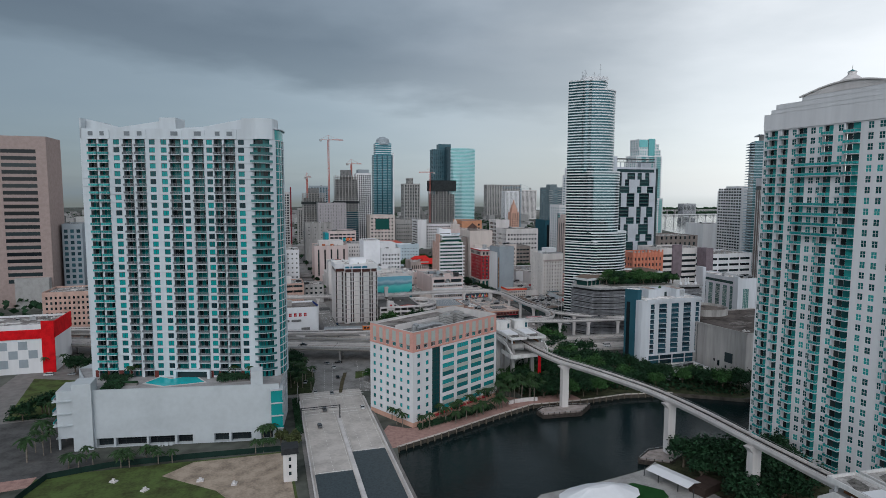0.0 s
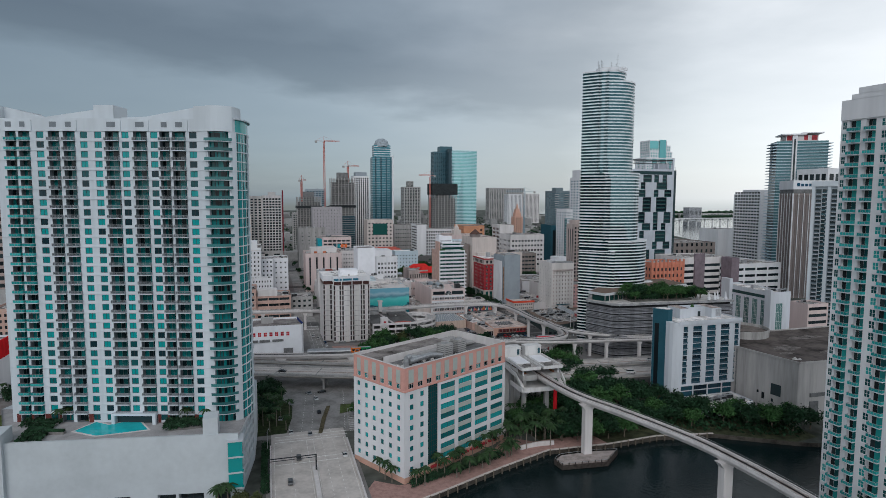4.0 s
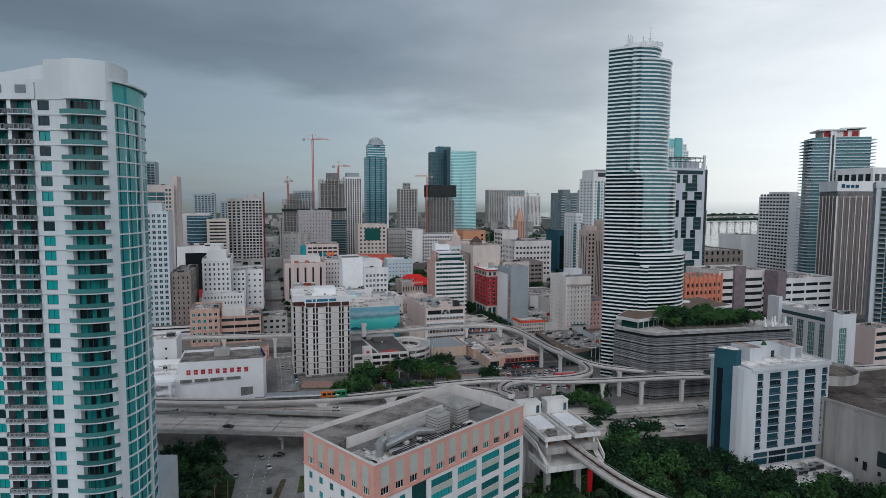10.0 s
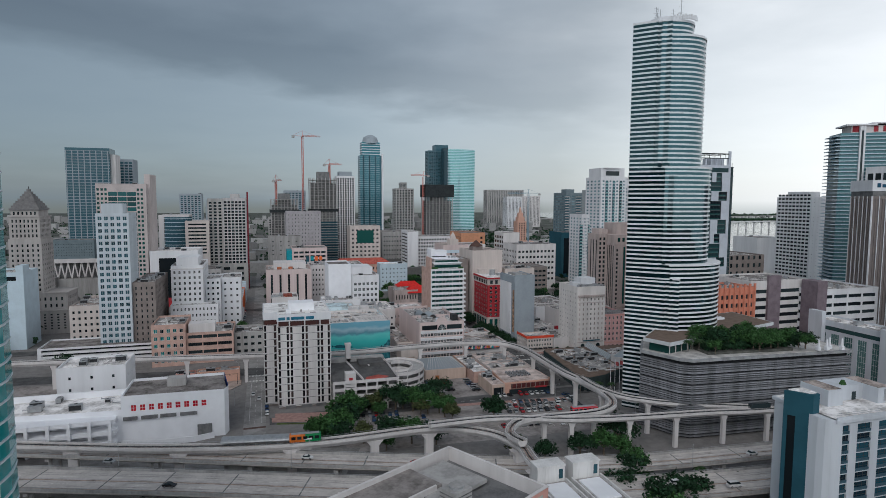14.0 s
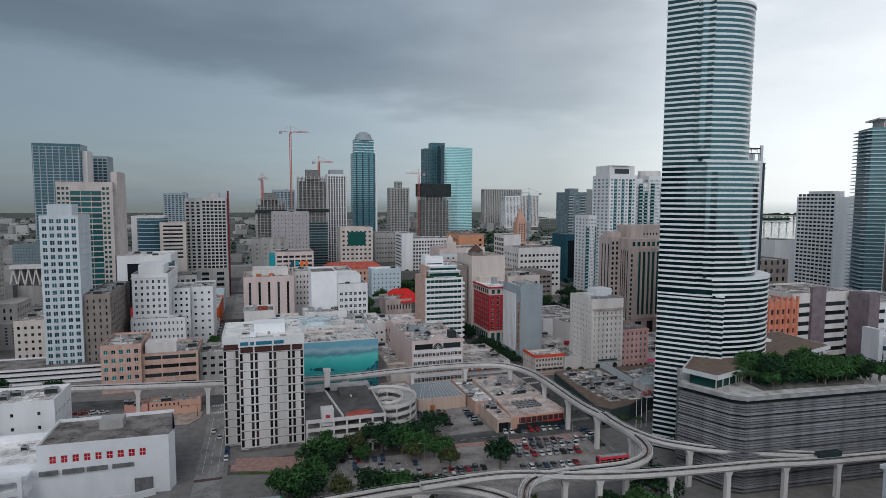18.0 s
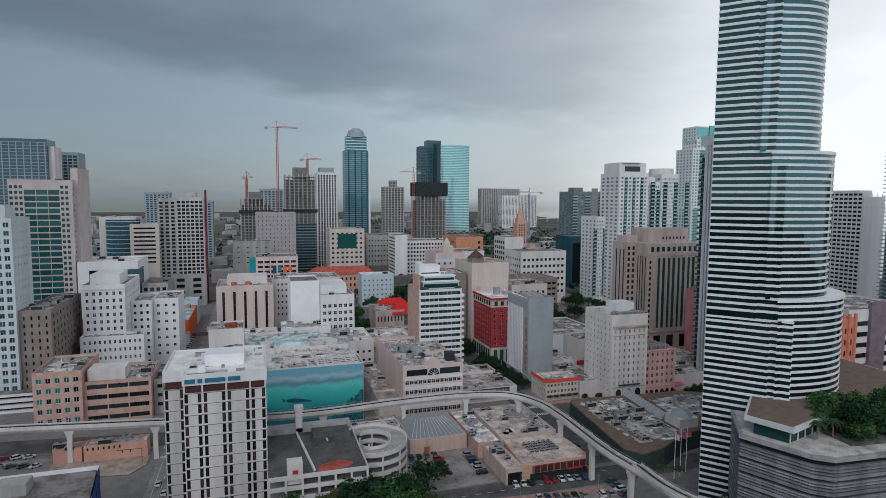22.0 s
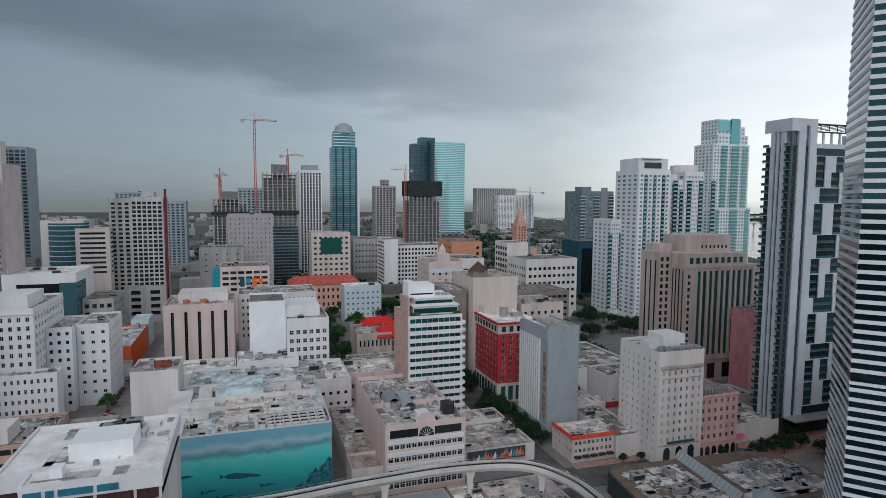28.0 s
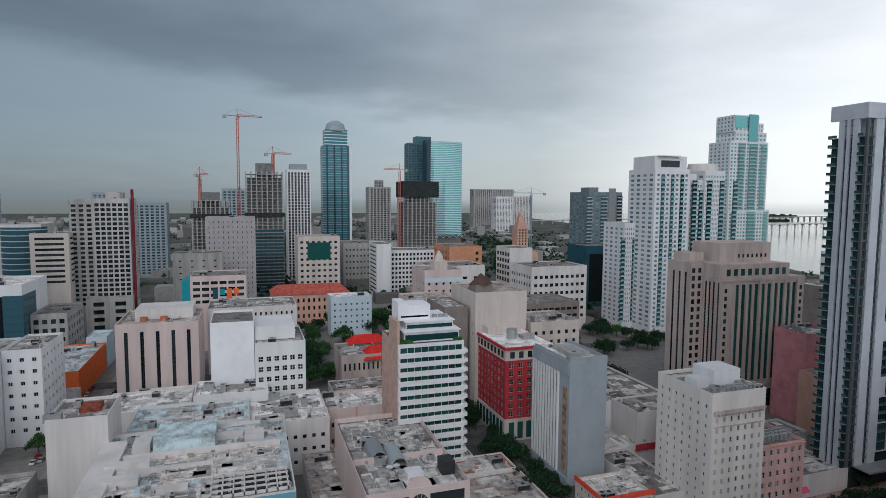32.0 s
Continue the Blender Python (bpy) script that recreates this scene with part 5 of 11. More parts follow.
def louvre_garage():
    ob = thing("louvre_garage", "grey louvred parking garage with a planted roof terrace", "garage")
    poly = [(222.4, 397), (230.2, 379.0), (234.4, 375.6), (319, 369.4), (322, 404), (240, 420)]
    H = 31.0
    # Solid black core: the shade behind the louvres is put into its colour.
    part("core", Geo().prism(grow(poly, -1.5), 0, H - 0.05), mat("black_garage_interior", (0.025, 0.026, 0.028), var=0.2), ob, "black core for the shade inside the garage")
    LOUV = mat("grey_metal_louvre", (0.215, 0.22, 0.235), var=0.3, scale=0.25, rough=0.6, spread=0.25)
    thin = Geo().prism(poly, 0, 0.36).prism(grow(poly, -0.3), 0.36, 0.46).mesh("louvre", [LOUV])
    wide = Geo().prism(grow(poly, 0.06), 0, 0.85).mesh("louvre", [LOUV])
    z, k = 0.8, 0
    while z < H - 1.2:
        part("louvre", wide if k % 4 == 1 else thin, None, ob, m=pose(0, 0, z))
        z += (1.25, 1.15, 0.85, 0.75)[k % 4]
        k += 1
    part("roof_edge", Geo().prism(grow(poly, 0.3), H - 0.2, H + 0.9), mat("grey_coping", (0.30, 0.305, 0.31), var=0.25, scale=0.3), ob)
    part("terrace", Geo().prism(grow(poly, -0.8), H + 0.9, H + 1.0), mat("pale_terrace_stone", (0.50, 0.48, 0.46), var=0.3, scale=0.3, det=7), ob, "pale terrace paving")
    part("planter_wall", Geo().prism([(246, 380), (290, 375.5), (293, 394), (248, 399)], H + 0.9, H + 2.0), mat("dark_planter", (0.10, 0.10, 0.09), var=0.3), ob, "dark planted beds")
    glassp = [(226.4, 396), (230.4, 387), (306, 408.6), (302, 416)]
    part("pavilion_glass", Geo().prism(glassp, H + 0.9, H + 4.6), G_GREEN, ob, "green glass pavilion")
    for i in range(19):
        x, y = 230.4 + 75.6 * i / 18, 387 + 21.6 * i / 18
        part("pavilion_post", Geo().box(x - 0.14, x + 0.14, y - 0.5, y - 0.2, H + 0.9, H + 4.6), WHITE2, ob)
    roofp = [(223.6, 397), (228.8, 384.2), (312, 408), (313, 438), (262, 430)]
    proof = part("pavilion_roof", Geo().prism(roofp, H + 4.6, H + 6.0), mat("pale_roof_fascia", (0.52, 0.54, 0.55), var=0.12, scale=0.2), ob, "pale roof with a deep edge")
    part("roof_gravel", Geo().prism(grow(roofp, -0.7), H + 6.0, H + 6.08), mat("brown_gravel_roof", (0.17, 0.125, 0.10)), proof, "brown gravel roof")
    part("roof_upstand", Geo().box(282, 292, 421, 424, H + 6.0, H + 7.0), BRIGHT, proof)
    part("hall_body", Geo().prism([(286, 404), (310, 411), (311, 436), (282, 430)], 0, H + 4.6), CONC, ob)
    part("vehicle_door", Geo().prism([(258.5, 366.6), (268, 365.45), (268, 367.4), (258.5, 368.4)], 12.4, 14.6), G_DARK, ob, "dark vehicle opening")
    return ob


louvre_garage()
for x, y in ((300, 371), (304, 370), (308, 372), (312, 369)):
    g = Geo().box(-0.8, 0.8, -0.8, 0.8, 0, 1.6).cone(0, 0, 1.6, 4.2, 0.6, 0.4, 8).cone(0, 0, 4.2, 5.2, 0.45, 0.25, 8)
    solo("sculpture", g, BRIGHT, "small pale stone sculpture on the terrace", "sculpture", pose(x, y, 32), "terrace sculptures")

def convention_hall():
    ob = thing("convention_hall", "blank beige concrete hall with a stained brown roof", "building")
    poly = [(252.6, 256.2), (345, 250), (345, 313.5), (258, 313.5), (246.4, 297)]
    H = 24.0
    conc = mat("stained_beige_concrete", (0.42, 0.40, 0.385), var=0.22, scale=0.12, streak=True)
    part("wall", Geo().prism(poly, STREET, H - 0.9), conc, ob)
    for (ax, ay), (bx, by) in zip(poly, poly[1:] + poly[:1]):
        part("parapet", Geo().strip([(ax, ay, 0), (bx, by, 0)], [(0.0, H - 0.9), (0.5, H - 0.9), (0.5, H), (0.0, H)], 0, True), conc, ob)
    part("roof", Geo().prism(grow(poly, -0.55), H - 0.9, H - 0.55), mat("brown_felt_roof", (0.105, 0.088, 0.080), var=0.55, scale=0.08, det=8), ob, "stained brown felt roof")
    for x, y, w, d in ((270, 280, 9, 5), (284, 268, 6, 3), (300, 296, 14, 4), (262, 272, 5, 2.4), (318, 276, 10, 5)):
        part("roof_stain", Geo().prism([(x - w, y - d * 0.3), (x - w * 0.2, y - d), (x + w, y - d * 0.2), (x + w * 0.5, y + d), (x - w * 0.5, y + d * 0.7)], H - 0.55, H - 0.535), mat("pale_roof_dust", (0.17, 0.15, 0.14), var=0.6, scale=0.3, det=8), ob, "pale dusty patch")
    part("roof_pile", Geo().cone(256.5, 262, H - 0.55, H + 0.5, 1.4, 0.3, 7, 0).cone(258.4, 261, H - 0.55, H + 0.2, 1.0, 0.3, 6, 0), STAT_PALE, ob, "pale heap on the roof edge")

    def west(u, z0, z1, w, m, name, label=""):
        x, y = 252.6 - 6.2 * u, 256.2 + 40.8 * u
        part(name, Geo().box(-0.12, 0.3, -w / 2, w / 2, z0, z1), m, ob, label, m=pose(x, y, 0, 0, 0, 8.6))

    west(0.26, 4.6, 10.2, 5.2, G_DARK, "dark_window", "large dark window")
    west(0.42, 1.2, 4.4, 1.4, G_DARK, "dark_window")
    west(0.49, 3.4, 4.8, 1.0, G_DARK, "dark_window")
    west(0.30, 1.0, 2.6, 1.0, G_DARK, "dark_window")
    west(0.80, STREET, H - 1.4, 0.7, DARKC, "wall_joint", "dark vertical joint")
    for x, w, z0, z1 in ((264, 9, 6.8, 8.6), (262, 5, -4, 4.6), (276, 9, -4, 4.6), (282, 16, 6.8, 8.6)):
        part("door_recess", Geo().box(x - w / 2, x + w / 2, 256.2 - 0.067 * (x - 252.6) - 0.45, 256.2 - 0.067 * (x - 252.6) + 0.5, z0, z1), DARKC, ob, "dark opening")


STAT_PALE = mat("pale_rubble", (0.45, 0.43, 0.41), var=0.3, scale=1.0)
convention_hall()


def ramp_drum():
    ob = thing("ramp_drum", "round concrete ramp with a solid parapet", "ramp")
    conc = mat("ramp_concrete", (0.40, 0.385, 0.37), var=0.3, scale=0.2, det=6, streak=True)
    part("core", Geo().cone(272, 313, STREET, 22, 10.5, 10.5, 28), conc, ob)
    part("ramp_wall", Geo().cone(272, 313, 22, 25.9, 14.6, 14.6, 40, 0).cone(272, 313, 21.6, 22, 13.9, 14.6, 40, 0), conc, ob, "solid curved parapet")
    part("ramp_deck", Geo().cone(272, 313, 25.9, 26, 14.0, 14.0, 40, 0), mat("worn_ramp_deck", (0.16, 0.135, 0.12), var=0.5, scale=0.15, det=7), ob, "brown stained ramp deck")
    rim = Geo()
    for i in range(40):
        p, q = (math.tau * i / 40, math.tau * (i + 1) / 40)
        rim.face([(272 + r * math.cos(t), 313 + r * math.sin(t), z) for r, t, z in ((14.7, p, 27.5), (14.7, q, 27.5), (14.1, q, 27.5), (14.1, p, 27.5))])
        rim.face([(272 + 14.1 * math.cos(t), 313 + 14.1 * math.sin(t), z) for t, z in ((p, 27.5), (q, 27.5), (q, 26), (p, 26))])
        rim.face([(272 + 14.7 * math.cos(t), 313 + 14.7 * math.sin(t), z) for t, z in ((p, 25.7), (q, 25.7), (q, 27.5), (p, 27.5))])
    part("rim", rim, conc, ob)


ramp_drum()


# ---- people-mover station over the river bank ----
STAT = mat("stained_white_concrete", (0.64, 0.63, 0.62), var=0.14, scale=0.3, streak=True, det=6)


def station(m, name, label):
    ob = thing(name, label, "station", m)
    stain = mat("dark_roof_stain", (0.16, 0.15, 0.14), var=0.6, scale=0.5, det=8)
    dirt = mat("rain_stained_roof", (0.42, 0.40, 0.385), var=0.45, scale=0.3, det=8)
    for s in (-1, 1):
        lo, hi = (0.7, 10.3) if s > 0 else (-10.3, -0.7)
        part("platform", Geo().box(*sorted((s * 2.4, s * 9.6)), -10.4, 11, -1.3, 0.9), CONC, ob)
        part("roof", Geo().box(lo, hi, -10.7, 11, 3.4, 4.0).box(lo, hi, -10.7, -10.3, 4.0, 4.8).box(lo, lo + 0.45, -10.3, 11, 4.0, 4.8).box(hi - 0.45, hi, -10.3, 11, 4.0, 4.8), STAT, ob, "flat white station roof with upstands")
        part("roof_surface", Geo().box(lo + 0.45, hi - 0.45, -10.3, 11, 4.0, 4.03), dirt, ob, "rain-stained roof surface")
        c = (lo + hi) / 2
        part("roof_stain", Geo().prism([(c - 2.6, -9), (c + 1.2, -8), (c + 3.2, -3.5), (c + 0.6, -2), (c - 2.0, -4)], 4.03, 4.05), stain, ob, "dark rain stain")
        part("roof_kerb", Geo().box(c - 3.2, c + 3.4, -1.6, 9.5, 4.03, 4.5), BRIGHT, ob, "raised white roof light")
        part("lift_tower", Geo().box(c - 4.2, c + 4.2, 11, 15.5, -23.2, 8.4).box(c - 4.4, c + 4.4, 10.8, 15.7, 8.4, 8.9), STAT, ob)
        part("lift_window", Geo().box(c + 2.4, c + 3.6, 10.9, 11, 4.9, 7.6), G_BLUE, ob)
        part("back_wall", Geo().box(*sorted((s * 9.3, s * 9.6)), -4, 11, 0.9, 2.2), STAT, ob, "low white platform wall")
        part("bench", Geo().box(s * 7 - 0.4, s * 7 + 0.4, -8, -2, 0.9, 1.5), mat("brown_bench", (0.2, 0.09, 0.05)), ob, "brown platform bench")
        part("ticket_kiosk", Geo().box(s * 6 - 1.6, s * 6 + 1.6, 2, 7, 0.9, 3.4), mat("brown_kiosk", (0.16, 0.075, 0.05), var=0.3), ob, "brown platform shelter")
        for y in (-9, -2, 5):
            part("post", Geo().box(s * 8.8 - 0.3, s * 8.8 + 0.3, y - 0.3, y + 0.3, 0.9, 3.4), WHITE, ob)
        # the stair falls towards the river behind a sloping wall
        x = s * 10.6
        run = [(x, 9, 0.6), (x, -5, -0.4), (x, -12.5, -4.6), (x, -14.2, -4.6)] if s < 0 else [(x, 2, 0.4), (x, -8, 0.2), (x, -12.8, -3.4)]
        part("stair_wall", Geo().strip(run, [(-0.2, -0.6), (0.2, -0.6), (0.2, 1.3), (-0.2, 1.3)], 0, True), STAT, ob, "sloping white stair wall")
        st = Geo()
        for k in range(14):
            st.box(s * 9.9 - 0.9, s * 9.9 + 0.9, -5 - k * 0.55 - 0.55, -5 - k * 0.55, -1.2 - k * 0.3, -0.8 - k * 0.3)
        part("stair", st, WHITE2, ob, "concrete stair flight", kind="stuff")
    deck_ = Geo().box(-11.2, 4.5, -13.4, 0, -5.9, -5.2)
    deck_.box(-11.2, 4.5, -13.4, -13.0, -5.2, -3.9).box(-11.2, -10.8, -13.0, 0, -5.2, -3.9).box(4.1, 4.5, -13.0, 0, -5.2, -3.9)
    part("landing", deck_, STAT, ob, "lower landing with solid parapets")
    for x, y in ((-7.5, -7), (4, -7), (-7.5, 7), (7, 7)):
        part("column", Geo().box(x - 0.9, x + 0.9, y - 0.9, y + 0.9, -23.2, -1.3), CONC, ob)
    part("banner", Geo().box(6.6, 8.4, -9.4, -9.2, -16.5, -6.5), mat("red_banner", (0.5, 0.012, 0.02), var=0.1), ob, "red hanging banner")
    part("banner_pole", Geo().cone(7.5, -9.1, -23.2, -6.4, 0.15, 0.15, 8), METALG, ob)
    return ob


station(pose(135.4, 296, 18.2), "river_station", "white concrete people-mover station on columns")
station(pose(156.8, 106.5, 18.2, 0, 0, 177), "river_station", "people-mover station with rain-stained flat white roofs")


def plat_station():
    """The canopied stop beside the highway."""
    ob = thing("street_station", "people-mover stop with a grey barrel canopy", "station", pose(52, 387.5, 10.2, 0, 0, -9))
    part("platform", Geo().box(-17, 17, -3, 3.4, -1, 0.2), CONC, ob)
    run = [(-17, 0, 0), (17, 0, 0)]
    arch = [(2.8 * math.cos(math.pi * i / 8), 3.2 + 1.3 * math.sin(math.pi * i / 8)) for i in range(9)]
    part("canopy", Geo().strip(run, arch + [(x * 0.95, z - 0.12) for x, z in reversed(arch)], 0, True), METALG, ob, "grey ribbed canopy")
    for i in range(9):
        part("rib", Geo().bar((-16 + i * 4, 2.7, 0), (-16 + i * 4, 2.8, 3.3), 0.2), METALG, ob)
        part("rib", Geo().bar((-16 + i * 4, -2.7, 0), (-16 + i * 4, -2.8, 3.3), 0.2), METALG, ob)
    part("substructure", Geo().box(-16, 16, -2, 2, -10, -1), CONC, ob)
    return ob


plat_station()


def train(name, label, m, body, glassm=None, two=None, group="people mover trains"):
    ob = thing(name, label, "train", m, group)
    L = 11.8
    prof = [(-1.4, 0.5), (1.4, 0.5), (1.45, 1.4), (1.4, 2.9), (1.0, 3.35), (-1.0, 3.35), (-1.4, 2.9), (-1.45, 1.4)]
    cols = (body, two) if two else (body, body)
    for k, c in enumerate(cols):
        a, b = (-L / 2, 0) if k == 0 else (0, L / 2)
        part("body", Geo().strip([(a, 0, 0), (b, 0, 0)], prof, 0, True), c, ob)
    for s in (-1, 1):
        for i in range(5):
            x = -L / 2 + 1.5 + i * 2.2
            part("window", Geo().box(x - 0.8, x + 0.8, s * 1.42, s * 1.5, 1.5, 2.7), G_DARK, ob)
        part("windscreen", Geo().box(s * L / 2 - 0.02 * s, s * (L / 2 + 0.06), -1.1, 1.1, 1.5, 2.9) if s > 0 else Geo().box(-L / 2 - 0.06, -L / 2 + 0.02, -1.1, 1.1, 1.5, 2.9), G_DARK, ob)
        part("bogie", Geo().box(s * 3.6 - 1.2, s * 3.6 + 1.2, -1.0, 1.0, 0, 0.55), DMETAL, ob)
    part("roof_plate", Geo().box(-L / 2 + 0.6, L / 2 - 0.6, -0.9, 0.9, 3.35, 3.5), METALG, ob)
    return ob


TRED, TGRN, TTEAL, TORG = mat("red_livery", (0.55, 0.035, 0.05), rough=0.4, var=0.1), mat("green_livery", (0.01, 0.20, 0.07), rough=0.4, var=0.1), mat("turquoise_livery", (0.015, 0.28, 0.33), rough=0.4, var=0.1), mat("orange_livery", (0.62, 0.16, 0.03), rough=0.4)
train("people_mover_train", "red people-mover car on the guideway", pose(186, 380.6, 12.0, 0, 0, -4), TRED)
train("people_mover_train", "green and orange people-mover car at the stop", pose(66, 384, 12.0, 0, 0, -4), TORG, two=TGRN)
train("people_mover_train", "turquoise people-mover car on the loop", pose(204.6, 452, 12.0, 0, 0, -88), TTEAL)
train("people_mover_train", "turquoise people-mover car coupled to another", pose(204.2, 439.8, 12.0, 0, 0, -90), TTEAL)


# ---- white garage with red windows ----
def red_window_garage():
    ob = thing("red_window_garage", "white garage block with red square windows", "garage", pose(37.5, 438.5, 0, 0, 0, 0))
    front = [(-43, 3), (-1.5, 0)]
    g, f, d = Geo(), [], []
    facade(g, (-43, 1.5), (-1.5, 0), 0, 16.8, [(3.4 + i * 3.55, 5.5 + i * 3.55) for i in range(9)], [(11.2, 13.4)], 0.4, 0, f)
    facade(g, (-1.5, 0), (0, 5), 0, 16.8, [], [])
    facade(g, (0, 5), (-3, 27), 0, 16.8, cuts(3, 2, 20, 0.5), cuts(3, 3, 15, 0.4), 0.4, 1, d)
    facade(g, (-3, 27), (-95, 27), 0, 10, [], [])
    facade(g, (-95, 6), (-43, 1.5), 0, 12, [], [])
    part("wall", g, [BRIGHT, mat("royal_blue_paint", (0.03, 0.06, 0.22))], ob)
    glaze(ob, f, glass("red_glass", (0.45, 0.01, 0.025), (0.55, 0.03, 0.04)), True, FRAME, 1, 1)
    glaze(ob, d, G_DARK)
    for a, b in ((-42.5, -37), (-35.5, -29), (-28, -21.5), (-20, -13)):
        part("dark_slot", Geo().box(a, b, 0.2, 0.9, 8.4, 9.6), DARKC, ob)
    part("gate", Geo().box(-13, -7, -0.2, 0.5, 0.6, 4.8), DARKC, ob, "dark garage gate")
    part("ramp_wall", Geo().strip([(-43, -1, 0), (-26, -4, 0), (-14, -4, 0), (-6, -1.5, 0)], [(-0.2, 0), (0.2, 0), (0.2, 2.0), (-0.2, 2.0)], 0, True), BRIGHT, ob)
    part("roof", Geo().prism([(-43, 2.2), (-2, 0.8), (-0.8, 5), (-3.6, 26.4), (-43, 26.4)], 15.6, 15.9), ROOFG, ob)
    part("rear_parapet", Geo().box(-43, -3, 26.4, 27, 9.9, 16.8).box(-43.4, -43, 1.5, 27, 12, 16.8), BRIGHT, ob)
    part("plant_box", Geo().box(-27, -19, 14, 20, 15.9, 18.6), CONC, ob, "louvred roof plant box")
    part("low_roof", Geo().prism([(-95, 6.5), (-43, 2.2), (-43, 26), (-95, 26)], 11.0, 11.3), ROOFW, ob)
    part("low_parapet", Geo().box(-95, -43, 26, 27, 10, 13.4), BRIGHT, ob)
    for k in range(3):
        part("ramp_deck", Geo().prism([(-95, -4), (-45, -3), (-45, 1.8), (-95, 6)], 1.2 + k * 3.8, 2.6 + k * 3.8), BRIGHT, ob)
    for i in range(7):
        part("ramp_post", Geo().box(-93 + i * 7.6, -91.8 + i * 7.6, -4.2, -3.2, 0, 10.4), BRIGHT, ob)
    roof_units(ob, random.Random(3), -90, -46, 8, 25, 11.3, 6)
    return ob


red_window_garage()
house("cream_block", "small white block with a cream side wall", -42, -12, 481, 503, 20, WHITE, G_DARK, south=(3, 3, 0.12, 0.25, 4, 18), east=(6, 3, 0.3, 0.3, 3, 17), roof=ROOFW, units=5)


# ---- address block with vertical strips ----
def strip_office():
    ob = thing("strip_office", "white office block with dark window strips and blue letters", "building")
    x0, x1, y0, y1, H = 59.8, 86.0, 465.0, 500, 42.4
    xw, yw = 53.2, 471.0
    g, f = Geo(), []
    zs = [(1.9 + k * 3.33, 1.9 + k * 3.33 + 2.75) for k in range(11)]
    us = []
    for c in (0.0, 5.9, 13.4, 21.0, 26.2):
        us += [(a, b) for a, b in ((c - 1.45, c - 0.35), (c + 0.35, c + 1.45)) if a > 0 and b < x1 - x0]
    facade(g, (x0, y0), (x1, y0), 1.0, 38.3, us, zs, 0.35, 0, f)
    facade(g, (xw, yw), (x0, yw), 1.0, 38.3, [(0.3, 1.3), (5.0, 6.2)], zs, 0.35, 0, f)
    facade(g, (x0, yw), (x0, y0), 1.0, 38.3, [], [])
    facade(g, (xw, y1), (xw, yw), 1.0, 38.3, [(a, a + 1.05) for a in (4, 5.6, 13, 14.6, 22, 23.6)], zs, 0.35, 0, f)
    facade(g, (x1, y0), (x1, y1), 0, 38.3, [], [])
    facade(g, (x1, y1), (xw, y1), 0, 38.3, [], [])
    part("wall", g, WHITE2, ob)
    glaze(ob, f, glass("bronze_glass", (0.012, 0.012, 0.014), (0.07, 0.045, 0.045), share=0.75), True, DMETAL, 0, 1)
    for k in range(12):
        z = 1.35 + k * 3.33
        part("floor_joint", Geo().box(x0 - 0.05, x1 + 0.05, y0 - 0.07, y0, z, z + 0.16), DARKC, ob)
        part("floor_joint", Geo().box(xw, x0 - 0.06, yw - 0.07, yw, z, z + 0.16), DARKC, ob)
    brown = glass("brown_glass", (0.05, 0.024, 0.022), (0.10, 0.045, 0.04))
    outline = [(xw, yw), (x0, yw), (x0, y0), (x1, y0), (x1, y1), (xw, y1)]
    part("top_glass", Geo().prism(grow(outline, -0.5), 38.3, 41), brown, ob, "brown glazed top storey")
    for x in (x0 + 0.3, x0 + 5.9, x0 + 13.4, x0 + 21, x1 - 0.3):
        part("top_post", Geo().box(x - 0.28, x + 0.28, y0 - 0.05, y0 + 0.6, 38.3, 41), WHITE2, ob)
    for i in range(24):
        x = x0 + 1.2 + i * 1.06
        part("glazing_bar", Geo().box(x - 0.05, x + 0.05, y0 + 0.4, y0 + 0.5, 38.3, 41), DMETAL, ob)
    part("fascia", Geo().prism(grow(outline, 0.25), 40.6, H + 0.9), WHITE, ob)
    part("roof", Geo().prism(grow(outline, -0.3), H + 0.9, H + 1.02), mat("clean_white_membrane", (0.80, 0.78, 0.76), var=0.16, scale=0.2, det=6), ob)
    edge = Geo()
    outer, inner = grow(outline, 0.3), grow(outline, -0.25)
    for k in range(6):
        q = (k + 1) % 6
        edge.prism([outer[k], outer[q], inner[q], inner[k]], H + 0.9, H + 1.5)
    part("roof_parapet", edge, WHITE, ob)
    pent = part("penthouse", Geo().box(x0 + 6, x0 + 19, y0 + 11, y0 + 21, H + 1, H + 4.6), BRIGHT, ob)
    part("stair_box", Geo().box(x0 + 4.4, x0 + 6.8, y0 + 3, y0 + 6, H + 1, H + 3), BRIGHT, ob)
    part("roof_pit", Geo().box(x0 + 8, x0 + 18, y0 + 25, y0 + 32, H + 1.1, H + 1.9), DMETAL, ob, "dark roof plant pit")
    roof_units(ob, random.Random(11), x0 + 3, x1 - 3, y0 + 22, y1 - 4, H + 1.02, 4)
    roof_clutter(ob, random.Random(12), x0 + 1, x1 - 1, y0 + 1, y1 - 1, H + 1.03, 14)
    part("undercroft", Geo().prism(grow(outline, -0.6), 0, 1.0), TAUPE, ob, "dark street storey")
    for x in (x0 + 6, x0 + 14, x0 + 21):
        part("shutter", Geo().box(x - 2.6, x + 2.6, y0 - 0.1, y0 + 0.2, 0, 1.3), DARKC, ob)
    blue = mat("blue_sign_bar", (0.03, 0.16, 0.24), rough=0.5)
    u = x0 + 0.6
    for w in (3.2, 1.5, 6.4, 4.0):
        part("sign_bar", Geo().box(u, u + w, y0 - 0.57, y0 - 0.33, 41.25, 42.55), blue, ob, "blue raised sign bar")
        u += w + 0.75
    return ob


strip_office()


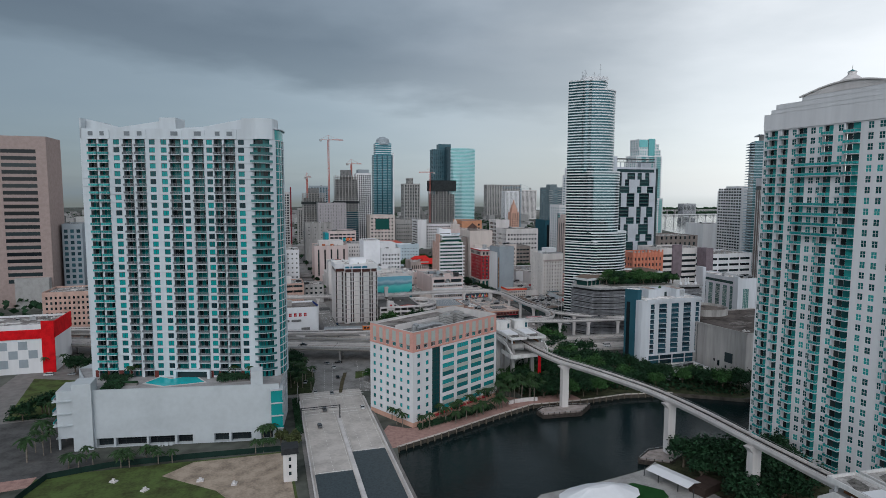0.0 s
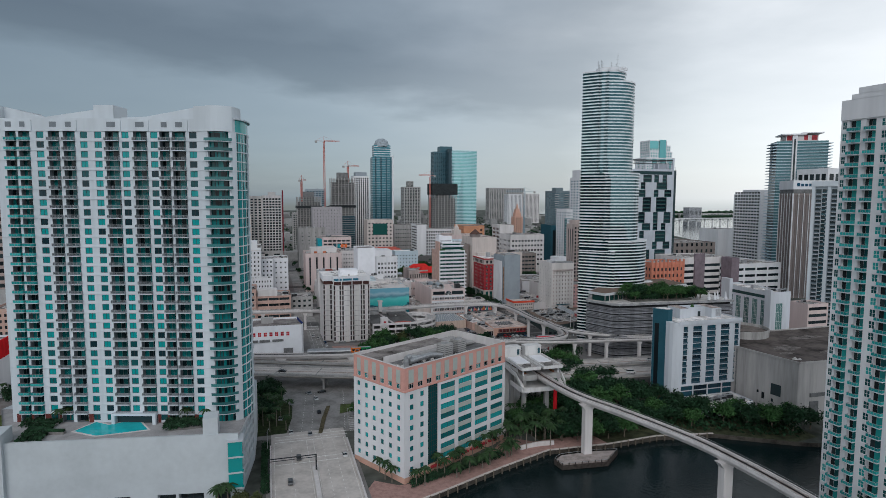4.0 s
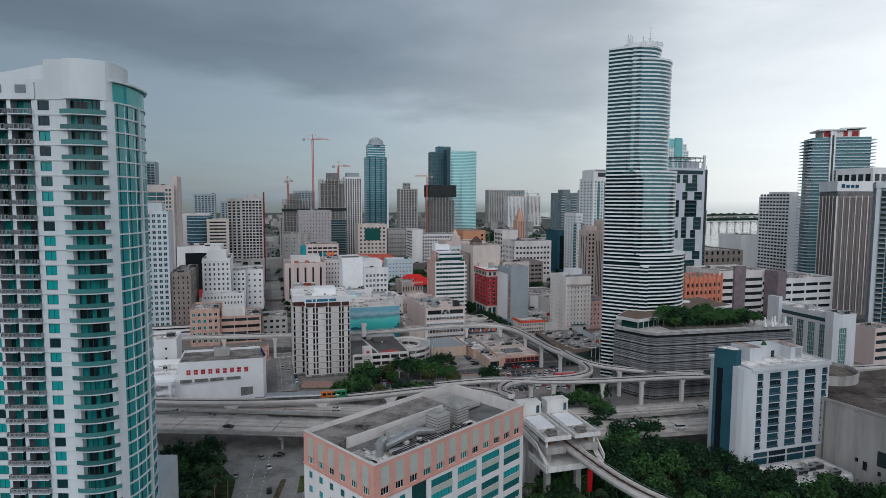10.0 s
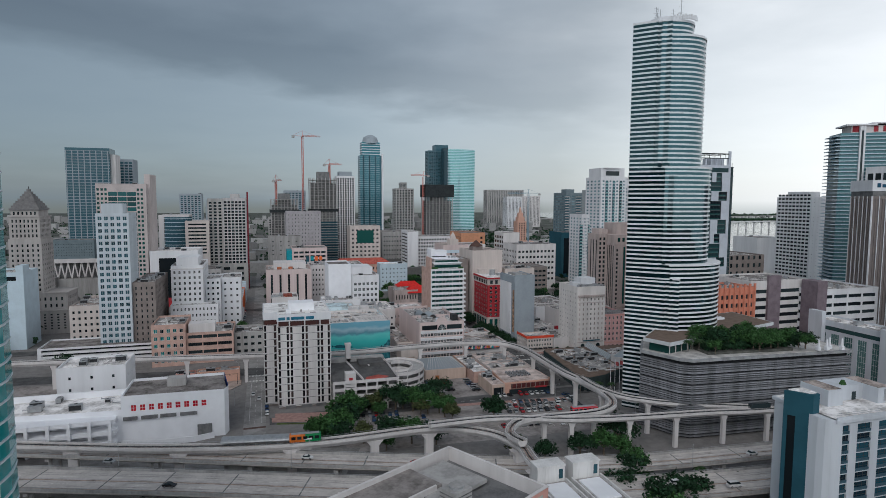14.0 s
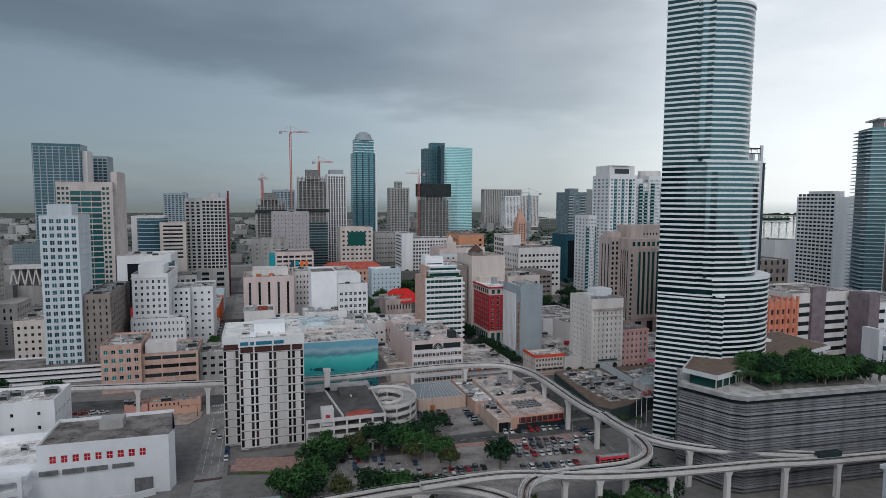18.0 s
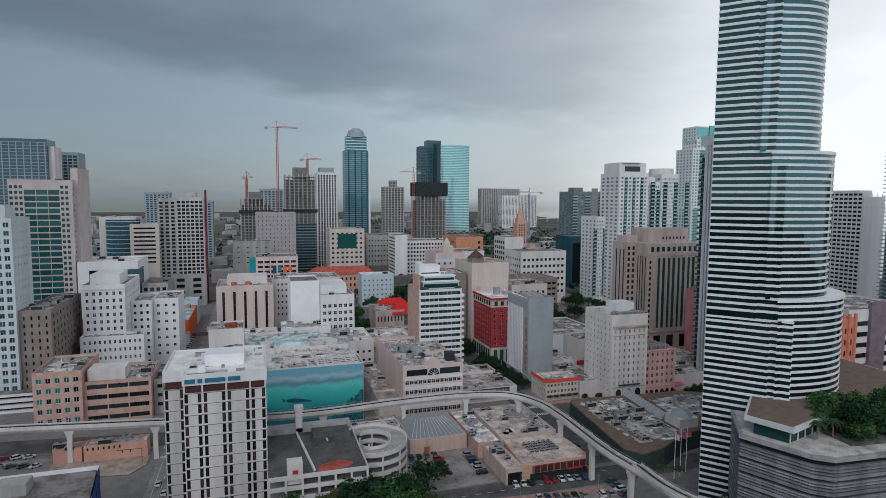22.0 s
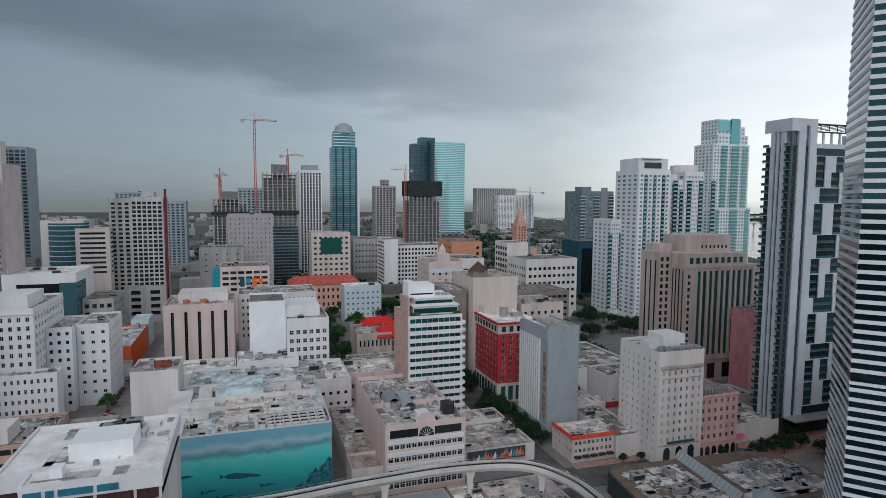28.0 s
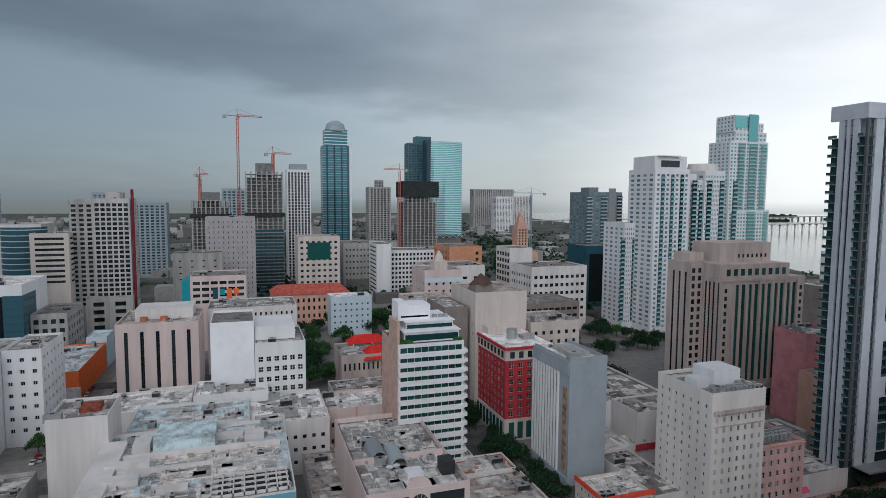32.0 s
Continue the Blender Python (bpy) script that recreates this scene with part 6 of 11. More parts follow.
# ---- parking deck with a round ramp ----
def helix_garage():
    ob = thing("helix_garage", "grey parking deck with a round white ramp", "garage")
    x0, x1, y0, y1 = 86, 118.5, 452, 496
    for k in range(4):
        z = 3.2 + k * 2.9
        part("deck", Geo().box(x0, x1, y0, y1, z - 0.35, z), ASPH if k == 3 else CONC, ob)
        part("rail_wall", Geo().box(x0, x1, y0 - 0.25, y0, z - 0.4, z + 0.85).box(x1, x1 + 0.25, y0, y1, z - 0.4, z + 0.85), WHITE2, ob)
    for i in range(7):
        part("column", Geo().box(x0 + i * 5.4 - 0.35, x0 + i * 5.4 + 0.35, y0 - 0.4, y0 + 0.3, 0, 12.6), WHITE2, ob)
    part("back_wall", Geo().box(x0, x1, y1 - 6, y1, 0, 13.4), CONC, ob)
    part("ramp_curb", Geo().bar((101, 455, 12.2), (97, 492, 12.2), 0.7).bar((108, 478, 12.4), (106, 494, 12.4), 0.5), WHITE2, ob)
    part("upper_pad", Geo().box(103, 117, 480, 497, 11.9, 13.0), ASPH, ob)
    part("lift_house", Geo().box(92, 97, 452.5, 458, 10, 15.4), WHITE2, ob)
    part("red_sign", Geo().box(93.6, 95.4, 452.2, 452.4, 12.8, 13.8), REDB, ob)
    part("spill", Geo().prism([(102, 454), (112, 455), (115, 458), (110, 462), (103, 459)], 11.88, 11.93), mat("red_floor_stain", (0.42, 0.10, 0.08), var=0.3), ob, "faded red floor paint")
    part("vent_stack", Geo().box(97, 99.6, 490, 493, 12, 19.4).box(96.6, 100, 489.6, 493.4, 19.4, 20.2), WHITE2, ob)
    cx, cy, R, r = 126.2, 478, 12.2, 6.0
    for k in range(4):
        run_o, run_i = [], []
        for i in range(33):
            a = radians(150 - i * 11.25)
            z = 11.9 - k * 2.9 - 2.9 * i / 32
            run_o.append((cx + R * math.cos(a), cy + R * math.sin(a), z))
            run_i.append((cx + r * math.cos(a), cy + r * math.sin(a), z))
        g = Geo()
        for i in range(32):
            g.face([run_i[i], run_i[i + 1], run_o[i + 1], run_o[i]])
            g.face([(p[0], p[1], p[2] - 0.35) for p in (run_o[i], run_o[i + 1], run_i[i + 1], run_i[i])])
        part("ramp_floor", g, CONC, ob)
        for run in (run_o, run_i):
            part("ramp_wall", Geo().strip(run, [(-0.16, -0.45), (0.16, -0.45), (0.16, 0.95), (-0.16, 0.95)], 0, True), WHITE2, ob, "white curved ramp wall")
    for i in range(10):
        a = radians(20 + i * 36)
        part("ramp_column", Geo().box(-0.3, 0.3, -0.3, 0.3, 0, 11.4), WHITE2, ob, m=pose(cx + (R - 0.1) * math.cos(a), cy + (R - 0.1) * math.sin(a), 0, 0, 0, math.degrees(a)))
        if i % 2 == 0:
            part("ramp_column", Geo().box(-0.25, 0.25, -0.25, 0.25, 0, 11.4), WHITE2, ob, m=pose(cx + r * math.cos(a), cy + r * math.sin(a), 0, 0, 0, math.degrees(a)))
    return ob


helix_garage()


# ---- city blocks round the avenue ----
def cornice(ob, w, d, z, out=0.5, h=0.6, m=None):
    """A projecting ledge round a block of half sizes w, d (front, west and east)."""
    part("cornice", Geo().box(-w - out, w + out, -d - out, -d, z, z + h).box(-w - out, -w, -d, d, z, z + h).box(w, w + out, -d, d, z, z + h), m or WHITE2, ob)


ob = house("white_tower", "slim pale grey tower with grouped teal windows", -52, -32.2, 603.5, 629, 91.2, mat("pale_slate_stucco", (0.50, 0.545, 0.58), var=0.1, scale=0.1, streak=True), G_BLUE, south=(5, 22, 0.64, 0.62, 3, 90), east=(6, 22, 0.22, 0.4, 3, 90), single=True, bars=1, units=2, pent=(0.1, 0.75, 0.3, 0.8, 6), framem=FRAME)
part("blue_plant_box", Geo().box(-6, 4, -4, 5, 90, 97.5), BLUEGREY, ob)
ob = house("taupe_office", "taupe office block with narrow dark windows", -32, -17.9, 606, 662, 44, TAUPE, G_DARK, south=(4, 11, 0.26, 0.5, 3, 42), east=(9, 11, 0.35, 0.55, 3, 42), units=14)
ob = house("tan_office", "tan brick office block with square paired windows", -14.4, 5.4, 564, 596, 22.0, BRICKC, G_DARKT, south=(5, 5, 0.55, 0.5, 1, 20.6), single=True, units=2)
ob = house("tan_office_wing", "tan brick office wing with long ribbon windows", 5.4, 34, 567, 598, 16.2, BRICKC, G_DARK, south=(3, 4, 0.94, 0.42, 0, 16.0), single=True, bars=7, units=8, framem=DMETAL)
part("grey_plant_house", Geo().box(-13, 3, -14, -2, 16.0, 20.4), WHITE2, ob)
ob = house("grey_link_block", "grey concrete link block with a canopy", 34.2, 53, 572, 596, 13, CONC, G_DARK, south=(4, 3, 0.5, 0.4, 2, 12), units=2)
ob = house("open_parking_deck", "white banded open parking deck", -88, -15.6, 585, 612, 9.6, WHITE, G_DARK, south=(1, 3, 1.0, 0.5, 0.4, 9.0), roof=ROOFG, units=0, depth=2.5)
ob = house("peach_shop", "small peach building with white roof", 13.8, 37, 512.6, 519.4, 7.0, PEACH, G_DARK, south=(7, 1, 0.35, 0.3, 3, 8, 0.02, 0.6), roof=ROOFW, units=4)
ob = house("peach_shop", "small pink building with a roof hatch", 2.6, 12.8, 514, 521, 6.2, PINK, G_DARK, roof=ROOFG, units=2)
ob = house("white_deco_block", "white arcaded office block with stepped top", -13.2, 9.1, 645, 692, 51, WHITE, G_DARK, south=(6, 12, 0.42, 0.52, 2, 48), east=(10, 12, 0.42, 0.5, 2, 48), single=True, pent=(0.15, 0.85, 0.1, 0.6, 5), units=3, framem=WHITE2)
cornice(ob, 11.15, 23.5, 48.1)
ob = house("white_deco_wing", "white wing with small dark windows", 9.3, 20.6, 660, 692, 38, WHITE, G_DARK, south=(3, 9, 0.4, 0.4, 2, 37), units=1)
ob = house("white_corner_block", "white corner block with dark slot windows", 20.8, 35.4, 667, 700, 37.7, WHITE, G_DARK, south=(3, 7, 0.36, 0.34, 4, 36), east=(6, 7, 0.3, 0.34, 4, 36), single=True, units=3, framem=WHITE2)
ob = house("white_low_wing", "low white wing with window rows", -13, 20, 635.6, 644.8, 22, WHITE, G_DARK, south=(12, 5, 0.4, 0.45, 2, 21), single=True, units=2)
ob = house("teal_glass_office", "white and black office with a teal glass end", -52, -8.5, 790, 838, 50, WHITE, G_DARK, south=(1, 1, 0.62, 0.98, 3, 44, 0.0, 0.98), roof=ROOFW, units=4, depth=0.8)
part("teal_glass_end", Geo().box(11.5, 21.9, -24.25, 0, 2, 44), G_BLUE, ob)
for k in range(10):
    part("glass_band", Geo().box(11.4, 22.05, -24.4, 0.2, 3 + k * 4.2, 3.3 + k * 4.2), TEALW, ob)
part("red_base", Geo().box(-22, 11.3, -24.6, -23.9, 0, 8), REDB, ob)
house("grey_parking_frame", "grey concrete frame building beside the avenue", -8, 12, 800, 840, 30, CONC, G_DARK, south=(4, 5, 0.6, 0.5, 3, 28), east=(6, 5, 0.4, 0.5, 3, 28), units=2)
ob = house("green_glass_tower", "tan tower with a green glass centre", -96, -53, 790, 832, 115, mat("rosy_grey_concrete", (0.50, 0.44, 0.425), var=0.1, scale=0.12), glass("deep_teal_glass", (0.008, 0.06, 0.065), (0.015, 0.11, 0.115)), south=(3, 22, 0.96, 0.78, 6, 108, 0.24, 0.80), east=(6, 26, 0.35, 0.5, 6, 110), units=3)
part("side_slab", Geo().box(19, 24, -14, 20, 0, 124), MATS["rosy_grey_concrete"], ob)
gs = Geo()
for k in range(26):
    for x in (-19.5, -16.2, -13, 14.6, 17.8):
        gs.box(x - 1, x + 1, -21.2, -20.9, 6 + k * 4.1, 8.2 + k * 4.1)
part("side_glass", gs, G_GREEN, ob, "small square windows", kind="stuff")
ob = house("dark_tower", "blue-grey apartment tower with white mullions", -178, -129, 1000, 1030, 163, G_BLUE, G_BLUE, south=None, units=2)
for i in range(8):
    part("mullion", Geo().box(-24 + i * 6.6, -23 + i * 6.6, -15.6, -14.9, 0, 160), BLUEGREY, ob)
sl = Geo()
for k in range(46):
    sl.box(-24.5, 24.5, -15.3, -14.95, 4 + k * 3.45, 4.6 + k * 3.45)
part("floor_edging", sl, BLUEGREY, ob, "thin floor edges", kind="stuff")
part("east_fin", Geo().box(24.5, 30, -10, 15, 0, 156), WHITE2, ob)
house("blue_tower", "blue glass tower behind the apartments", -134, -112, 1050, 1080, 153, BLUEGREY, G_BLUE, south=(4, 40, 0.8, 0.7, 5, 150), units=1)
house("pod_base", "dark windowed tower base", -180, -90, 985, 1000, 42, DARKC, G_BLUE, south=(18, 8, 0.5, 0.4, 14, 40), units=0)
ob = house("grid_tower", "grey concrete tower with dark square openings", 9.5, 35, 890, 924, 102, mat("raw_concrete", (0.46, 0.44, 0.44), var=0.15, scale=0.15, streak=True), G_DARK, south=(6, 22, 0.74, 0.66, 22, 99), east=(6, 22, 0.5, 0.62, 22, 99), units=3, pent=(0.3, 0.7, 0.2, 0.6, 4.5))
house("grid_tower_wing", "grey concrete tower wing with dark openings", -7.3, 9.3, 893, 916, 101, CONC, G_DARK, south=(3, 22, 0.6, 0.6, 22, 98), units=1)
house("frame_building", "open concrete frame at the tower's base", 4, 36, 882, 889.8, 26, CONC, G_DARK, south=(2, 4, 0.5, 0.6, 4, 24), units=0, depth=3)
solo("tower_hoist", Geo().box(35.6, 37.4, 892, 894.4, 0, 109), mat("red_hoist_mast", (0.18, 0.03, 0.04), var=0.2), "red construction hoist mast beside the tower", "hoist")
ob = house("pink_slit_block", "pale pink block with five tall black slits", 55.4, 95.2, 711, 752, 38, PINKW, G_DARK, south=(5, 1, 0.24, 1.0, 6.0, 34), single=True, bars=1, cross=9, framem=DMETAL, units=6, roof=ROOFT, depth=0.8)
for i in range(5):
    x = -20 + 1.2 + (i + 0.5) * 37.6 / 5
    part("slit_base", Geo().box(x - 1.5, x + 1.5, -20.3, -19.9, 1.5, 7.6), DMETAL, ob, "black recessed doorway")
part("rear_storey", Geo().box(-13, 16, -4, 18, 36.6, 42), WHITE2, ob)
for x in (-8, 2):
    part("vent_drum", Geo().cone(x, -9, 37, 39, 2.0, 2.0, 14, 0), mat("orange_tank", (0.45, 0.15, 0.08)), ob, "orange roof drum")
house("white_blank_block", "tall white block with a blank wall", 104.3, 122.7, 650, 680, 47.8, BRIGHT, G_DARK, units=0)
ob = house("white_window_block", "white office block with paired dark windows", 122.9, 144.6, 643, 678, 39.6, WHITE, G_DARK, south=(6, 8, 0.62, 0.5, 2, 35), single=True, bars=1, cross=1, units=3)
part("set_back_storey", Geo().box(-10.8, 7, -9, 17, 39, 44.5), WHITE, ob)
house("light_shop", "low white shop with a flat roof", 64, 96, 690, 707, 9, WHITE2, G_DARK, roof=ROOFW, units=1)


# ---- mural block and the low white roofs behind it ----
def mural_block():
    ob = house("mural_block", "low block with a painted sea-life mural", 75, 131.6, 535, 592, 23.8, WHITE2, G_DARK, roof=ROOFB, par=1.0, units=6)
    m = bpy.data.materials.new("sea_mural")
    m.use_nodes = True
    nt = m.node_tree
    p = nt.nodes["Principled BSDF"]
    p.inputs["Roughness"].default_value = 0.7
    tc, sp = nt.nodes.new("ShaderNodeTexCoord"), nt.nodes.new("ShaderNodeSeparateXYZ")
    n = nt.nodes.new("ShaderNodeTexNoise")
    n.inputs["Scale"].default_value, n.inputs["Detail"].default_value = 0.22, 5
    nt.links.new(tc.outputs["Object"], sp.inputs[0])
    nt.links.new(tc.outputs["Object"], n.inputs["Vector"])
    mr = nt.nodes.new("ShaderNodeMapRange")
    mr.inputs[1].default_value, mr.inputs[2].default_value = 0.0, 23.0
    nt.links.new(sp.outputs[2], mr.inputs[0])
    ad = nt.nodes.new("ShaderNodeMath")
    ad.operation = "MULTIPLY_ADD"
    nt.links.new(n.outputs[0], ad.inputs[0])
    ad.inputs[1].default_value = 0.16
    nt.links.new(mr.outputs[0], ad.inputs[2])
    rp = nt.nodes.new("ShaderNodeValToRGB")
    stops = [(0.10, (0.02, 0.13, 0.15)), (0.35, (0.015, 0.26, 0.28)), (0.62, (0.03, 0.42, 0.40)), (0.78, (0.10, 0.50, 0.48)), (0.84, (0.08, 0.24, 0.30)), (0.93, (0.30, 0.45, 0.52)), (1.0, (0.14, 0.36, 0.46))]
    while len(rp.color_ramp.elements) < len(stops):
        rp.color_ramp.elements.new(0.5)
    for e, (q, c) in zip(rp.color_ramp.elements, stops):
        e.position, e.color = q, (*c, 1)
    nt.links.new(ad.outputs[0], rp.inputs[0])
    nt.links.new(rp.outputs[0], p.inputs["Base Color"])
    part("mural", Geo().box(-26, 28.2, -28.58, -28.52, 0.3, 23.4), m, ob, "painted turquoise sea scene")
    fish = mat("mural_dark_blue", (0.02, 0.10, 0.13), var=0.2)
    for x, z, w, t in ((-22, 12, 9, 0.1), (-2, 10.5, 12, -0.08), (-18, 5.5, 5, 0.15), (-12, 7.2, 4, 0.1), (-7, 5, 4.4, 0.1), (7, 6.8, 4, 0.0)):
        pts = []
        for i in range(16):
            a = i * math.tau / 16
            r = w / 2 * math.cos(a)
            pts.append((x + r, -28.62, z + 0.75 * (w / 9) * math.sin(a) * (1 - 0.4 * (r > 0)) + t * r + 0.15 * math.cos(2 * r / w * 3)))
        g = Geo()
        g.face(pts)
        g.face([(x - w / 2, -28.62, z - t * w / 2), (x - w / 2 - 1.4, -28.62, z + 0.9 - t * w / 2), (x - w / 2 - 1.2, -28.62, z - 0.7 - t * w / 2)])
        part("painted_fish", g, fish, ob, "dark painted sea animal")
    reef = Geo()
    rr = random.Random(5)
    top = [(13 + i * 0.95, 2.0 + 0.72 * i + rr.uniform(-1.2, 1.2)) for i in range(17)]
    for (a, za), (b, zb) in zip(top, top[1:]):
        reef.face([(a, -28.61, 0.4), (b, -28.61, 0.4), (b, -28.61, min(zb, 16)), (a, -28.61, min(za, 16))])
    part("painted_reef", reef, mat("mural_reef", (0.03, 0.15, 0.18), var=0.6, scale=0.7), ob, "dark painted reef")
    for i in range(6):
        for j in range(3):
            part("skylight", Geo().box(8 + i * 3.4, 10.6 + i * 3.4, -24 + j * 3.6, -21.4 + j * 3.6, 22.8, 23.5), DMETAL, ob, "dark skylight")
    part("white_patch", Geo().box(-8, 24, -11, 6, 22.82, 23.2), mat("rust_stained_membrane", (0.68, 0.62, 0.58), var=0.35, scale=0.18, tint=(0.66, 0.42, 0.28), det=7), ob)
    rk = random.Random(40)
    roof_clutter(ob, rk, -27, 27, -27, 27, 22.82, 150)
    roof_clutter(ob, rk, -8, 24, -11, 6, 23.2, 30)
    frames = Geo()
    for i in range(8):
        frames.box(6 + i * 2.9, 6.4 + i * 2.9, -26, -13, 23.2, 23.9)
    for j in range(5):
        frames.box(6, 27, -26 + j * 3.2, -25.6 + j * 3.2, 23.2, 23.9)
    part("skylight_frame", frames, WHITE2, ob, "white skylight grid")
    for x, y, w, d, h in ((-18, -8, 9, 4, 1.6), (-4, -16, 8, 2, 1.2), (-18, 2, 12, 3, 1.8), (18, 12, 6, 5, 3.0), (-16, 16, 5, 7, 2.4), (10, 18, 9, 4, 1.2)):
        part("roof_upstand", Geo().box(x - w / 2, x + w / 2, y - d / 2, y + d / 2, 22.8, 22.8 + h), WHITE2, ob)
    part("rear_step", Geo().box(-12, 6, 8, 26, 22.8, 26.4), ROOFB, ob)
    part("roof_beam", Geo().box(-28, -21, -28, 22, 22.8, 23.9).box(-20, 26, 6.2, 7.2, 22.8, 24.6).box(-20, 6, -3.4, -2.6, 22.8, 24.2), WHITE2, ob, "pale roof upstands")
    return ob


mural_block()
ob = house("grey_blank_block", "tall pale grey block with a blank wall", 59, 76.5, 585, 606, 33, WHITE2, G_DARK, east=(4, 3, 0.12, 0.12, 6, 28), units=2)
part("red_hatch", Geo().box(-1, 5, -3, 4, 32, 33.4), mat("rust_red_hatch", (0.26, 0.07, 0.05), var=0.4, scale=0.6), ob)
house("roof_block", "low block with a pale blue roof", 78, 120, 604, 630, 20, WHITE2, G_DARK, roof=ROOFB, units=5)
house("roof_block", "low white block with patched roof", 120, 150, 604, 640, 17.5, WHITE2, G_DARK, south=(8, 3, 0.4, 0.3, 2, 14), roof=ROOFW, units=9)
house("roof_block", "low white block with plant units", 98, 128, 634, 655, 21, WHITE, G_DARK, roof=ROOFW, units=7)
house("roof_block", "low grey block with white roof", 62, 96, 640, 668, 15, WHITE2, G_DARK, roof=ROOFW, units=4)
ob = house("pink_row_block", "long pale pink row block with small windows", 126, 177, 617, 640, 15.5, PINKW, G_DARK, south=(16, 2, 0.4, 0.28, 2, 13), single=True, roof=ROOFW, units=4)
for i in range(5):
    part("pilaster", Geo().box(-25 + i * 12, -24 + i * 12, -11.8, -11.4, 0, 15.5), PINK, ob)


# ---- studio block with the domed roof ----
def studio():
    ob = house("studio_block", "pale pink office block with round gable windows", 150, 180.6, 530, 590, 21.6, PINKW, G_DARK, south=(13, 4, 0.80, 0.62, 1.0, 17.0), single=True, bars=1, cross=1, units=12, framem=FRAME, par=1.4)
    for k in range(4):
        part("sill_band", Geo().box(-14.6, 14.6, -30.4, -29.95, 3.8 + k * 3.9, 5.2 + k * 3.9), WHITE, ob)
    for a, b in ((-13.6, -3.2), (3.2, 13.6)):
        part("top_strip", Geo().box(a, b, -30.1, -29.9, 17.4, 19.8), G_DARK, ob, "long dark top window")
    fan = Geo()
    n = 14
    fan.face([(2.9 * math.cos(math.pi * i / n), -30.15, 17.2 + 2.9 * math.sin(math.pi * i / n)) for i in range(n + 1)])
    part("fan_window", fan, G_DARK, ob, "half-round fan window")
    for i in range(1, 7):
        a = math.pi * i / 7
        part("fan_bar", Geo().bar((0, -30.2, 17.2), (2.9 * math.cos(a), -30.2, 17.2 + 2.9 * math.sin(a)), 0.1), FRAME, ob)
    dome = Geo()
    dome.face([(3.8 * math.cos(math.tau * i / 24), -29.7, 21.2 + 3.0 * math.sin(math.tau * i / 24)) for i in range(24)])
    dome.face([(3.8 * math.cos(-math.tau * i / 24), -29.3, 21.2 + 3.0 * math.sin(-math.tau * i / 24)) for i in range(24)])
    part("round_gable", dome, PINKW, ob)
    for x, y in ((-6, -2), (-1, -8)):
        run = [(x - 0.5, y - 5, 20), (x - 0.5, y + 7, 20)]
        arch = [(2.9 * math.cos(math.pi * i / 10), 3.2 * math.sin(math.pi * i / 10)) for i in range(11)]
        part("vault_skylight", Geo().strip(run, arch + [(2.6 * math.cos(math.pi * i / 10), 2.9 * math.sin(math.pi * i / 10)) for i in range(10, -1, -1)], 0, True), G_SKYL, ob, "grey vaulted skylight")
    for x, y in ((-4.8, -14), (-2.8, -13.4)):
        part("dish", Geo().cone(x, y, 20.6, 21.4, 0.3, 1.2, 14), WHITE, ob, "white satellite dish")
    part("cage_tower", Geo().box(9.5, 13.5, -22, -17, 20.4, 23.8), DMETAL, ob, "dark roof cooling cage")
    part("white_hatch", Geo().box(-1, 4, -21, -16, 20.2, 21.4), WHITE, ob)
    rk = random.Random(41)
    roof_clutter(ob, rk, -14, 14, -28, 28, 20.22, 110)
    part("mid_wall", Geo().box(-14.8, 14.8, -7.2, -6.8, 20.2, 21.8), PINKW, ob)
    return ob


G_SKYL = glass("grey_skylight_glass", (0.22, 0.25, 0.27), (0.32, 0.36, 0.38), rough=0.3)
studio()
house("service_yard", "grey walled service yard block", 137, 149.5, 540, 600, 9, WHITE2, G_DARK, roof=ROOFT, units=2)
house("beige_yard_block", "beige block beside the studio", 136.5, 149.8, 526, 540, 9.6, CREAM, G_DARK, roof=ROOFT, units=0)


